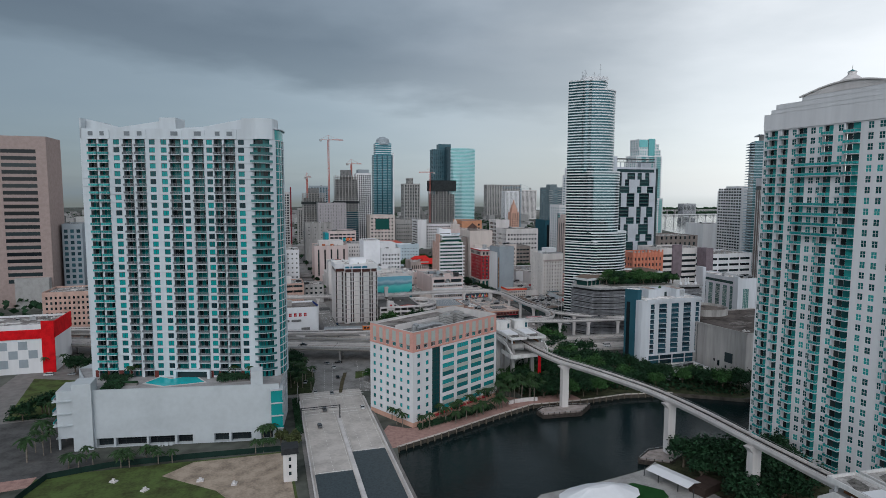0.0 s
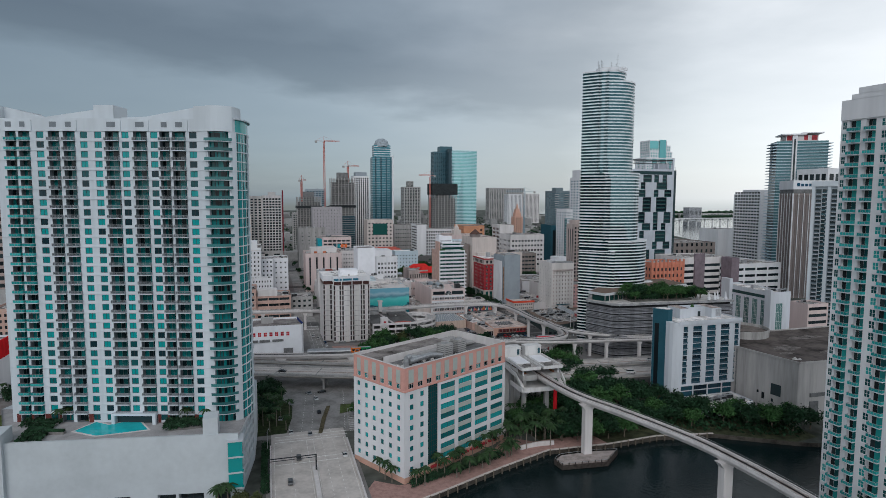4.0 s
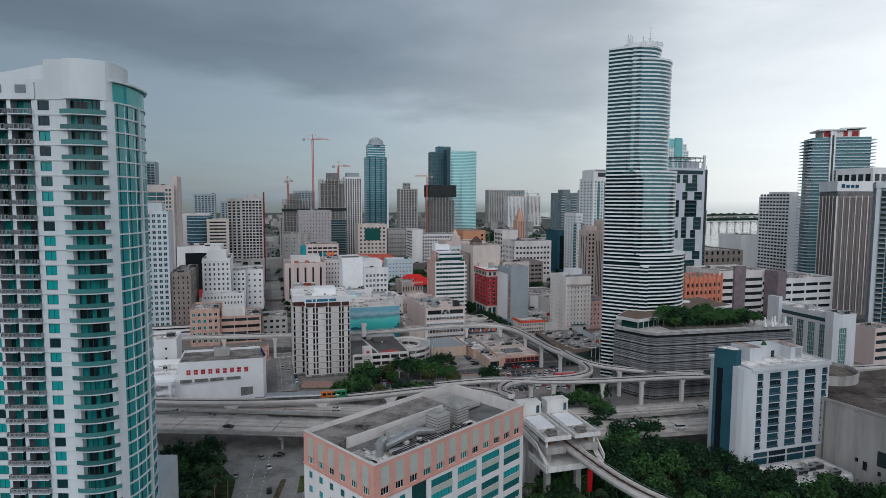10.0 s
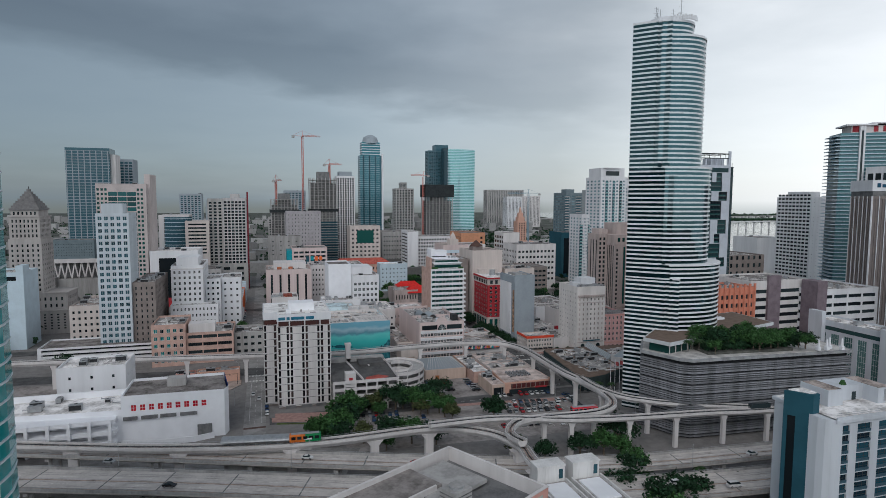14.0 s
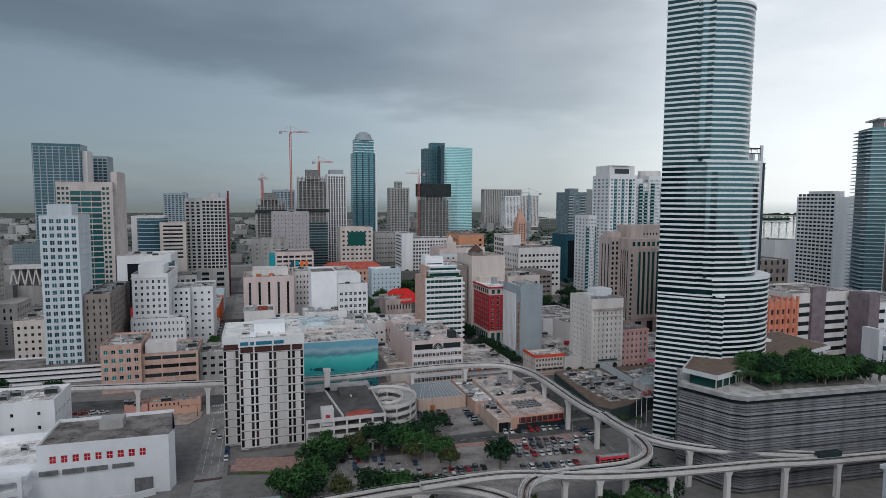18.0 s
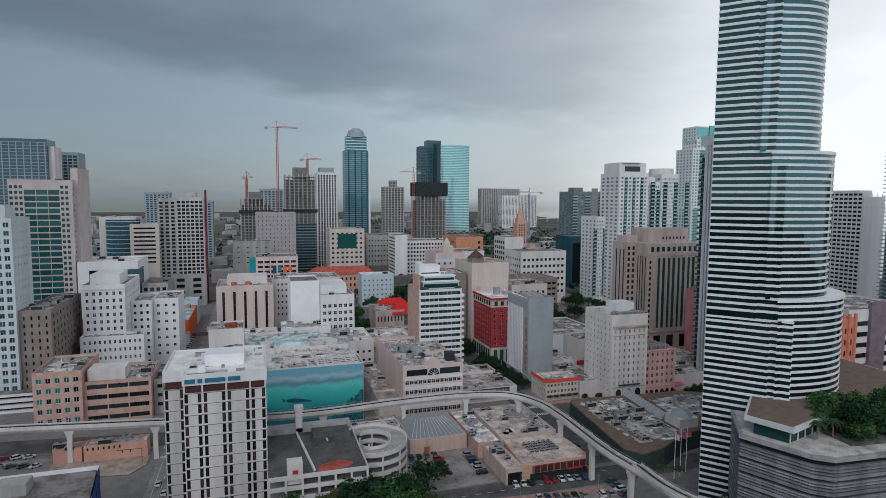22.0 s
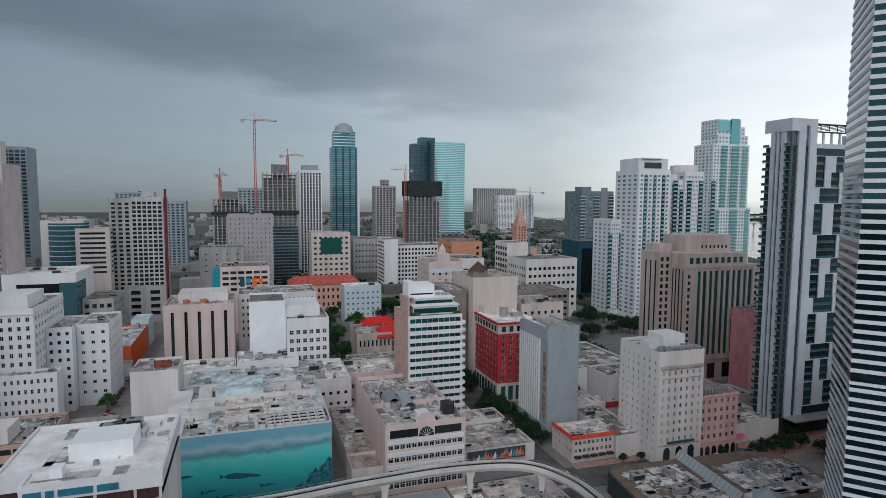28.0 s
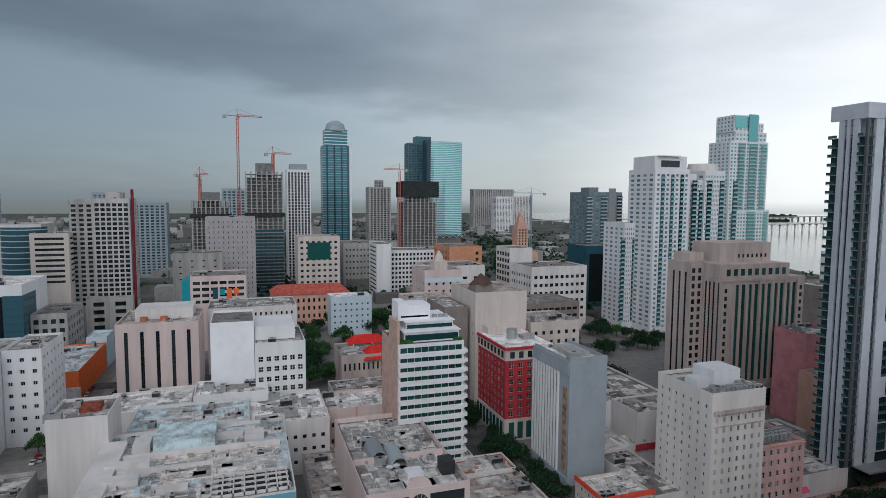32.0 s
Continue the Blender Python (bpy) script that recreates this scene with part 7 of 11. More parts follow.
def terraced_office():
    ob = house("terraced_office", "white office block with stepped top and green ribbon windows", 172, 197.6, 581, 607, 50.6, WHITE, G_GREEN, south=(9, 15, 0.97, 0.56, 1, 50), single=True, bars=2, units=2, framem=DMETAL)
    part("brick_side", Geo().box(-13.1, -12.2, -12.7, 0.6, 0, 58.4), BRICKC, ob, "tan brick side wall")
    part("brick_side", Geo().box(-13.1, -12.2, 0.6, 13, 0, 50.6), BRICKC, ob, "tan brick side wall")
    for k in range(15):
        z = 0.1 + k * 3.27
        part("spandrel", Geo().box(-12.8, 12.9, -13.9, -12.95, z, z + 1.35), WHITE, ob)
        part("corner_balcony", Geo().prism([(12.9, -13.6), (14.4, -13.2), (14.4, -5), (12.9, -4.4)], z + 0.3, z + 1.5), WHITE, ob)
    part("terrace_plants", Geo().box(-12, -7, -12.2, -10.6, 50.6, 51.8).box(9, 12.4, -12.2, -11, 50.6, 51.6), LEAF, ob, "green planting at the terrace corners")
    for a, b, d, z0, z1 in ((-10, 11.4, -11.0, 50.6, 54.2), (-8.4, 10.2, -7.6, 54.2, 57.0)):
        part("set_back_storey", Geo().box(a, b, d, 12.4, z0, z1), WHITE, ob)
        part("set_back_glass", Geo().box(a + 0.3, b - 0.3, d - 0.12, d - 0.02, z0 + 0.6, z1 - 0.9), G_GREEN, ob)
        part("roof_plate", Geo().box(a - 0.6, b + 0.6, d - 0.7, 12.6, z1, z1 + 0.35), BRIGHT, ob)
    part("stair_penthouse", Geo().box(-10.6, 2.0, -4.4, 6, 57.0, 62.6).box(-10.6, -7.0, -4.4, 6, 62.6, 63.6), BRIGHT, ob, "white stair penthouse")
    part("penthouse_strip", Geo().box(-9.6, 1.2, -4.5, -4.42, 58.2, 58.8), G_DARK, ob)
    for x in (4.5, 7.0, 9.0):
        part("roof_unit", Geo().box(x - 0.8, x + 0.8, -3, -1.4, 57.3, 58.4), METALG, ob)
    return ob


terraced_office()


def red_block():
    ob = house("red_block", "red brick office with cream bands and window groups", 227.5, 251, 608, 646, 33, REDB, G_DARK, south=(5, 7, 0.5, 0.62, 9.5, 32.4), west=(9, 7, 0.5, 0.62, 9.5, 32.4), single=True, bars=1, cross=1, units=5, roof=ROOFW, framem=CREAM, par=0.4)
    w, d = 11.75, 19
    part("cream_top", Geo().box(-w - 0.2, w + 0.2, -d - 0.2, d + 0.2, 32.9, 37.4), CREAM, ob)
    part("red_cornice", Geo().box(-w - 1.0, w + 1.0, -d - 1.0, d + 1.0, 37.4, 38.3), REDB, ob)
    part("top_roof", Geo().box(-w, w, -d, d, 38.3, 38.5), ROOFW, ob)
    for i in range(5):
        x = -w + 1 + (i + 0.5) * 21.5 / 5
        part("top_window", Geo().box(x - 1.1, x + 1.1, -d - 0.3, -d - 0.2, 33.8, 36.4), G_DARK, ob)
    for i in range(9):
        y = -d + 1 + (i + 0.5) * 36 / 9
        part("top_window", Geo().box(-w - 0.3, -w - 0.2, y - 1.1, y + 1.1, 33.8, 36.4), G_DARK, ob)
    part("stone_base", Geo().box(-w - 0.3, w + 0.3, -d - 0.3, d + 0.3, 0, 9.2), CREAM, ob)
    for i in range(5):
        x = -w + 1 + (i + 0.5) * 21.5 / 5
        part("base_window", Geo().box(x - 1.3, x + 1.3, -d - 0.4, -d - 0.3, 1.0, 7.8), G_GREEN, ob)
    for i in range(9):
        y = -d + 1 + (i + 0.5) * 36 / 9
        part("base_window", Geo().box(-w - 0.4, -w - 0.3, y - 1.3, y + 1.3, 1.0, 7.8), G_GREEN, ob)
    part("cooling_drum", Geo().cone(-2, -4, 38.4, 42.6, 2.4, 2.4, 16).box(2, 8, -8, -3, 38.4, 40), METALG, ob)
    part("stair_house", Geo().box(-w + 2, w - 4, 6, 15, 38.4, 41.6), CREAM, ob)
    return ob


red_block()


def ribbed_slab():
    ob = thing("ribbed_slab", "pale blue-grey office slab with vertical ribs", "building", pose(229.2, 557, 0))
    part("core", Geo().box(0, 15, 0, 27, 4, 44.6), BLUEGREY, ob)
    part("south_wall", Geo().box(-0.25, 15.3, -0.4, 0, 3.4, 46.4), BLUEGREY, ob, "blank blue-grey end wall")
    part("top_band", Geo().box(-0.7, 0, 0, 27.3, 40.6, 45), BLUEGREY, ob)
    part("bottom_band", Geo().box(-0.7, 0, 0, 27.3, 3.4, 6), BLUEGREY, ob)
    for i in range(10):
        y = 7.6 + i * 2.18
        part("rib", Geo().box(-0.65, 0, y - 0.42, y + 0.42, 6, 40.6), WHITE, ob)
    for i in range(10):
        y = 8.7 + i * 2.18
        part("window_slot", Geo().box(-0.12, -0.03, y - 0.55, y + 0.55, 6, 40.6), G_DARK, ob)
    part("stone_strip", Geo().box(-0.35, -0.02, 1.6, 4.0, 8, 36), mat("patterned_stone", (0.32, 0.20, 0.13), var=0.6, scale=0.5), ob, "tall patterned brown strip")
    part("base", Geo().box(1, 14.5, 0.5, 26.5, 0, 4), DARKC, ob)
    part("parapet", Geo().box(0, 15, 0, 0.4, 44.6, 46.2).box(14.6, 15, 0, 27, 44.6, 46.2).box(0, 0.4, 0, 27, 44.6, 45.6), BLUEGREY, ob)
    part("roof", Geo().box(0.4, 14.6, 0.4, 26.6, 44.6, 44.8), ROOFW, ob)
    part("roof_plant", Geo().box(4, 12, 6, 20, 44.8, 46.4), CONC, ob)
    roof_units(ob, random.Random(4), 2, 13, 3, 24, 44.8, 5)
    return ob


ribbed_slab()
house("orange_roof_block", "small white shop block with an orange roof edge", 226, 245.5, 525, 542, 10.2, CREAM, G_DARK, south=(9, 2, 0.6, 0.5, 3.2, 9.6), west=(7, 2, 0.5, 0.5, 3.2, 9.6), single=True, units=3, roof=ROOFW, framem=FRAME)
part("orange_edge", Geo().strip([(10.6, -8.5, 9.8), (-9.75, -8.5, 9.8), (-9.75, 8.5, 9.8)], [(1.5, 0), (1.5, 0.2), (0, 1.7), (-0.4, 1.7), (-0.4, 0)], 0, True), mat("orange_red_tiles", (0.72, 0.09, 0.05), var=0.12, scale=0.6), bpy.data.objects["orange_roof_block"], "orange sloped roof edge")
for i in range(5):
    part("awning", Geo().box(-9 + i * 3.8, -6.2 + i * 3.8, -10.0, -8.55, 2.2, 3.0), DMETAL, bpy.data.objects["orange_roof_block"], "black awning")


def old_hotel():
    ob = house("stone_hotel", "beige stone block with arched street storey", 259.8, 281.8, 521.4, 547.6, 42, mat("ivory_stucco", (0.68, 0.64, 0.61), var=0.12, scale=0.12, streak=True), G_DARK, south=(7, 9, 0.34, 0.5, 7.5, 35.4), west=(7, 12, 0.24, 0.42, 4, 39), single=True, bars=1, units=4, par=1.2, framem=WHITE2)
    STONE = mat("grey_brown_stone", (0.47, 0.40, 0.375), var=0.2, scale=0.25, streak=True)
    sf = Geo()
    us = cuts(7, 19.8 * 0.03, 19.8 * 0.97, 0.34)
    facade(sf, (-9.98, -13.02), (9.98, -13.02), 6.6, 35.8, [(u0 + 0.08, u1 + 0.08) for u0, u1 in us], cuts(9, 7.5, 35.4, 0.5), 0.1)
    part("stone_front", sf, STONE, ob, "grey-brown stone facing")
    part("stone_base", Geo().box(-9.98, 9.98, -13.06, -12.92, 0, 6.6), STONE, ob)
    part("cornice_ledge", Geo().box(-10.3, 10.3, -13.8, -12.9, 35.8, 36.7), STONE, ob)
    for i in range(15):
        part("cornice_tooth", Geo().box(-9.8 + i * 1.36, -9.1 + i * 1.36, -13.7, -12.9, 35.1, 35.8), STONE, ob)
    part("band_course", Geo().box(-10.1, 10.1, -13.3, -12.9, 6.6, 7.1), STONE, ob)
    part("band_course", Geo().box(-10.1, 10.1, -13.2, -12.9, 31.6, 32.0), STONE, ob)
    for i in range(7):
        part("top_window", Geo().box(-8.6 + i * 2.7, -7.3 + i * 2.7, -13.0, -12.92, 37.4, 38.8), G_DARK, ob)
    for i in range(3):
        x = -6 + i * 6
        a = Geo()
        a.face([(x - 1.6, -13.15, 0.2), (x + 1.6, -13.15, 0.2)] + [(x + 1.6 * math.cos(math.pi * k / 8), -13.15, 4.4 + 1.6 * math.sin(math.pi * k / 8)) for k in range(9)])
        part("arch", a, G_DARK, ob, "dark arched doorway")
    for i in range(11):
        for j in range(2):
            part("roof_condenser", Geo().cone(-9 + i * 1.8, -11.6 + j * 1.8, 40.8, 43.0, 0.75, 0.75, 8), METALG, ob)
    part("penthouse", Geo().box(-4, 7, -6, 4, 40.8, 46.4).box(-9, -4, -4, 2, 40.8, 43.5), WHITE, ob)
    part("blue_awning", Geo().box(-6, 7, -14.0, -13.0, 7.6, 8.2), TEALW, ob)
    return ob


old_hotel()


def arcade_block():
    ob = house("pink_arcade_block", "pink block above a street arcade", 280.8, 300.8, 521.8, 556, 21.4, mat("faded_pink_stucco", (0.62, 0.38, 0.36), var=0.14, scale=0.2, streak=True), G_DARK, south=(6, 5, 0.42, 0.55, 5.4, 20.6), single=True, bars=1, cross=0, units=0, par=1.0)
    for i in range(6):
        x = -8.4 + i * 3.36
        a = Geo()
        a.face([(x - 1.15, -17.2, 0.2), (x + 1.15, -17.2, 0.2)] + [(x + 1.15 * math.cos(math.pi * k / 8), -17.2, 2.5 + 1.15 * math.sin(math.pi * k / 8)) for k in range(9)])
        part("arch", a, G_DARK, ob, "dark arcade arch")
    cornice(ob, 10.0, 17.1, 20.6, 0.35, 0.4, PINK)
    cornice(ob, 10.0, 17.1, 4.8, 0.25, 0.3, PINK)
    for i in range(10):
        for j in range(3):
            part("roof_condenser", Geo().cone(-8.5 + i * 1.9, -12 + j * 2.2, 20.4, 22.0, 0.75, 0.75, 8), METALG, ob)
    return ob


arcade_block()


def brown_tower():
    ob = house("brown_bank_tower", "brown limestone tower with tall green window strips", 343.7, 397.4, 606, 642, 65, BROWNS, G_GREEN, south=(10, 1, 0.62, 1.0, 15, 62, 0.136, 0.916), single=True, bars=0, cross=14, units=2, framem=DMETAL, depth=0.6)
    w, d = 26.85, 18.0
    # slim pairs of piers between the strips, slits and windows at the sides
    for i in range(6):
        x = -w + (0.136 + 0.78 * i / 5) * 2 * w
        part("strip_pier", Geo().box(x - 0.75, x + 0.75, -d - 0.5, -d, 13, 63.4), BROWNS, ob)
    for k in range(15):
        for x in (-24.6, 24.6):
            part("edge_window", Geo().box(x - 0.8, x + 0.8, -d - 0.05, -d + 0.02, 8 + k * 3.6, 10 + k * 3.6), G_DARK, ob)
    for y in (-15.5, -12.4, -9.6, -7.0):
        part("side_slit", Geo().box(-w - 0.06, -w + 0.02, y - 0.45, y + 0.45, 6, 63), G_DARK, ob, "narrow dark window slit")
        part("side_pier", Geo().box(-w - 0.4, -w, y + 0.6, y + 1.5, 0, 65), BROWNS, ob)
    part("frieze", Geo().box(-w - 0.3, w + 0.3, -d - 0.35, d, 63.6, 65), BROWNS, ob)
    part("crown", Geo().box(-w + 0.4, w - 9.6, -d + 1.0, d, 65, 71.6), BROWNS, ob)
    for i in range(9):
        x = -22.4 + i * 4.5
        part("crown_window", Geo().box(x - 1.2, x + 1.2, -d + 0.9, -d + 1.02, 66.2, 69.4), G_GREEN, ob)
    part("upper_block", Geo().box(-18, 16, -6, 14, 71.6, 81), BROWNS, ob)
    for i in range(7):
        part("top_window", Geo().box(-6 + i * 3.0, -4.8 + i * 3.0, -6.08, -5.98, 73.6, 75.4), G_DARK, ob)
    # west wing, a little higher, set behind the front
    part("west_wing", Geo().box(-w - 8.2, -w, -5.0, 12.4, 0, 72), BROWNS, ob)
    for k in range(17):
        for x in (-6.4, -2.6):
            part("wing_window", Geo().box(-w + x - 0.9, -w + x + 0.9, -5.08, -4.98, 6 + k * 3.8, 8.3 + k * 3.8), G_DARK, ob)
    for y in (-1.5, 3.0, 7.4):
        part("wing_slit", Geo().box(-w - 8.28, -w - 8.18, y - 0.6, y + 0.6, 6, 67), G_DARK, ob, "narrow dark window slit")
    part("wing_step", Geo().box(-w - 5, -w + 4, 0, 12, 72, 76), BROWNS, ob)
    for i in range(4):
        part("base_window", Geo().box(-20 + i * 11, -14.5 + i * 11, -d - 0.08, -d + 0.02, 1.5, 10), G_DARK, ob)
    part("base_ledge", Geo().box(-w - 0.4, w + 0.4, -d - 0.6, -d, 12.2, 13.0), BROWNS, ob)
    return ob


brown_tower()
house("pink_side_block", "salmon pink blank-walled block", 372, 396, 582, 600, 40, mat("strawberry_paint", (0.56, 0.24, 0.26), var=0.15, scale=0.2), G_DARK, units=4)
house("peach_side_block", "peach blank-walled block with roof plant", 366, 384, 566, 580, 24, PEACH, G_DARK, units=6)
house("white_side_block", "low white block beside the tower", 301.2, 330, 521, 548, 8.6, WHITE2, G_DARK, units=4)
house("pale_wall_shop", "low white hall beside the stone block", 246, 260.2, 524, 560, 9.4, WHITE2, G_DARK, roof=ROOFG, units=3)
solo("pink_awning", Geo().strip([(303, 520.9, 3.0), (309.5, 520.9, 3.0)], [(0, 0), (1.6, 0), (0, 1.4)], 0, True), mat("pink_canvas", (0.65, 0.10, 0.22)), "bright pink canvas awning on the wall", "awning")
for k, (x0, x1, y0, y1, h, rm) in enumerate(((265, 282, 562, 571, 9.5, ROOFW), (283, 318, 557, 566, 11, ROOFT), (319, 344, 549.5, 565, 10, ROOFG))):
    house("low_shop", ("low white shop roof between towers", "low stained shop roof with ducts")[k % 2], x0, x1, y0, y1, h, WHITE2, G_DARK, roof=rm, units=4)
solo("maroon_canopy", Geo().prism([(266, 561.2), (281, 561.2), (281, 561.9), (266, 561.9)], 6.5, 9), REDB, "dark red canopy front", "canopy")


BWW = mat("pale_blue_grey_panel", (0.50, 0.53, 0.58), var=0.08, scale=0.1)


SLITG = mat("slate_grey_panel", (0.10, 0.115, 0.125), var=0.12, scale=0.3, rough=0.5)
G_RAILB = glass("dark_teal_rail_glass", (0.02, 0.07, 0.07), (0.04, 0.12, 0.12), share=0.5, rough=0.1)


def black_white_tower():
    ob = thing("black_white_tower", "black and white patterned apartment tower", "tower", pose(330, 528.5, 0))
    L, D, H, fh = 64.0, 14.0, 138.0, 3.42
    BLK = glass("dark_blue_tower_glass", (0.006, 0.014, 0.019), (0.02, 0.05, 0.055), rough=0.15, spec=0.12)
    part("core", Geo().box(0.6, L - 0.3, 0.6, D - 0.3, 4, 126), BLK, ob, "charcoal core")
    # west front: piers with two dark slits, balconies at both corners
    for a, b in ((3.0, 5.1), (6.3, 7.4), (8.5, 10.5)):
        part("west_pier", Geo().box(-0.3, 0.7, a, b, STREET, 132.4), BWW, ob)
    slits = Geo()
    for k in range(38):
        for a, b in ((5.1, 6.3), (7.4, 8.5)):
            slits.box(0.3, 0.62, a, b, 3.6 + k * fh, 3.9 + k * fh)
    part("slit_spandrel", slits, SLITG, ob, "grey floor strips in the slits", kind="stuff")
    part("west_crown", Geo().box(-0.3, 0.7, 0.75, D, 132.5, H), BWW, ob)
    # south front piers
    for a, b, z1 in ((4.0, 8.0, 132.4), (10.4, 14.4, 131.9), (36.6, 38.2, 121.9), (58.6, 60.6, H)):
        part("south_pier", Geo().box(a, b, -0.3, 0.7, 4, z1), BWW, ob)
    part("south_crown", Geo().box(-0.3, 8.0, -0.3, 0.7, 132.5, H).box(8.0, 10.4, -0.1, 0.7, 135, H).box(10.4, 14.4, -0.3, 0.7, 132, H), BWW, ob)
    part("corner_post", Geo().box(0.0, 0.9, -0.2, 0.7, 4, 132.5), SLITG, ob, "grey corner post")
    me = Geo().box(-0.7, 0.7, 0.9, 2.9, -0.2, 0.05, 0).box(-0.7, -0.62, 0.9, 2.9, 0.1, 1.1, 1).mesh("balcony", [RAILG, G_RAILB])
    nb = Geo().box(-0.6, 0.7, 11.0, 14.4, -0.2, 0.05, 0).box(-0.6, -0.52, 11.0, 14.4, 0.1, 1.1, 1).mesh("balcony", [RAILG, G_RAILB])
    cols = []
    for x0, x1, bars in ((0.9, 4.0, (1.9, 2.9)), (8.0, 10.4, (9.2,)), (60.6, 63.8, (62.2,))):
        c = Geo().box(x0, x1, 0.1, 0.5, -0.22, 0.22)
        for x in bars:
            c.box(x - 0.06, x + 0.06, 0.2, 0.5, 0.22, fh - 0.2)
        cols.append(c.mesh("floor_edge", [SLITG]))
    for k in range(36):
        z = 6.5 + k * fh
        part("balcony", me, None, ob, m=pose(0, 0, z))
        part("balcony", nb, None, ob, m=pose(0, 0, z))
        for col in cols:
            part("floor_edge", col, None, ob, m=pose(0, 0, z))
    # staggered dark window groups in the white field
    rows = [(121.9, 114.9, "lr"), (114.9, 108.2, "lm"), (107.8, 101.1, "w"), (100.8, 87.0, "lr"), (86.8, 76.3, "w"), (76.1, 69.4, "lr"), (68.9, 58.3, "lm"), (58.3, 51.4, "w"),
            (50.9, 37.1, "lr"), (36.8, 29.8, "w"), (29.4, 19.5, "lm"), (19.2, 8.4, "lr")]
    SPOT = {"l": (0.4, 5.8), "m": (9.6, 14.8), "r": (12.2, 21.6), "w": (3.2, 15.2)}
    for half, off in ((0, 14.4), (1, 38.2)):
        wide = (22.2, 20.4)[half]
        for i, (z1, z0, _) in enumerate(rows):
            kinds = rows[i][2] if half == 0 else rows[(i + 1) % len(rows)][2]
            zl = rows[i + 1][0] if i + 1 < len(rows) else 8.1
            spans = sorted((SPOT[c][0], min(SPOT[c][1], wide - 0.3)) for c in kinds)
            last = 0.0
            for a, b in spans:
                part("white_panel", Geo().box(off + last, off + a, -0.3, 0.6, zl, z1), BWW, ob)
                if z0 - zl > 0.05:
                    part("white_panel", Geo().box(off + a, off + b, -0.28, 0.6, zl, z0), BWW, ob)
                n = max(1, round((z1 - z0) / fh))
                part("window_bay", pane_mesh(b - a, z1 - z0, BLK, DMETAL, max(1, int((b - a) / 1.3) - 1), n - 1), None, ob, m=pose(off + (a + b) / 2, 0.2, (z0 + z1) / 2))
                for j in range(n):
                    zz = z0 + j * (z1 - z0) / n
                    part("balcony_rail", Geo().box(off + a + 0.1, off + b - 1.2, -0.05, 0.03, zz + 0.15, zz + 1.1), G_RAILB, ob)
                    if j:
                        part("group_floor", Geo().box(off + a, off + b, -0.1, 0.3, zz - 0.16, zz + 0.16), SLITG, ob)
                last = b
            part("white_panel", Geo().box(off + last, off + wide, -0.3, 0.6, zl, z1), BWW, ob)
    # open roof frame over a glazed strip
    part("roof_strip", Geo().box(14.4, 58.6, -0.1, 0.6, 122.2, 125.4), BLK, ob, "dark glazed strip")
    part("roof_sill", Geo().box(14.4, 58.6, -0.3, 0.6, 125.4, 127.4).box(14.4, 58.6, -0.3, 0.6, 121.9, 122.2), BWW, ob)
    fr = Geo().box(14.4, 58.6, -0.3, 0.2, 135.4, 136.2, 1).box(14.4, 58.6, -0.3, 0.2, 132.2, 132.8, 1)
    for i in range(9):
        fr.box(18 + i * 4.9, 18.9 + i * 4.9, -0.2, 0.5, 127.4, 132.4, 0)
        fr.box(16.4 + i * 4.9, 16.6 + i * 4.9, -0.2, 0.1, 132.8, 135.4, 1)
        fr.box(16.4 + i * 4.9, 16.6 + i * 4.9, -0.2, D, 135.2, 135.5, 1)
    part("roof_frame", fr, [BWW, DMETAL], ob, "open rooftop frame")
    part("roof_plant", Geo().box(4, 13, 2, D - 1, 126, 137).box(46, 58, 4, D - 1, 126, 133), BWW, ob)
    part("lobby_strip", Geo().box(14.4, L, -0.05, 0.6, 4.4, 8.1), BLK, ob, "dark lobby windows")
    part("lobby_glass", Geo().box(1, L - 1, 1, D, STREET, 4.2), G_DARK, ob)
    part("lobby_canopy", Geo().box(4, L, -6.5, 1, 3.6, 4.3), METALG, ob)
    return ob


black_white_tower()


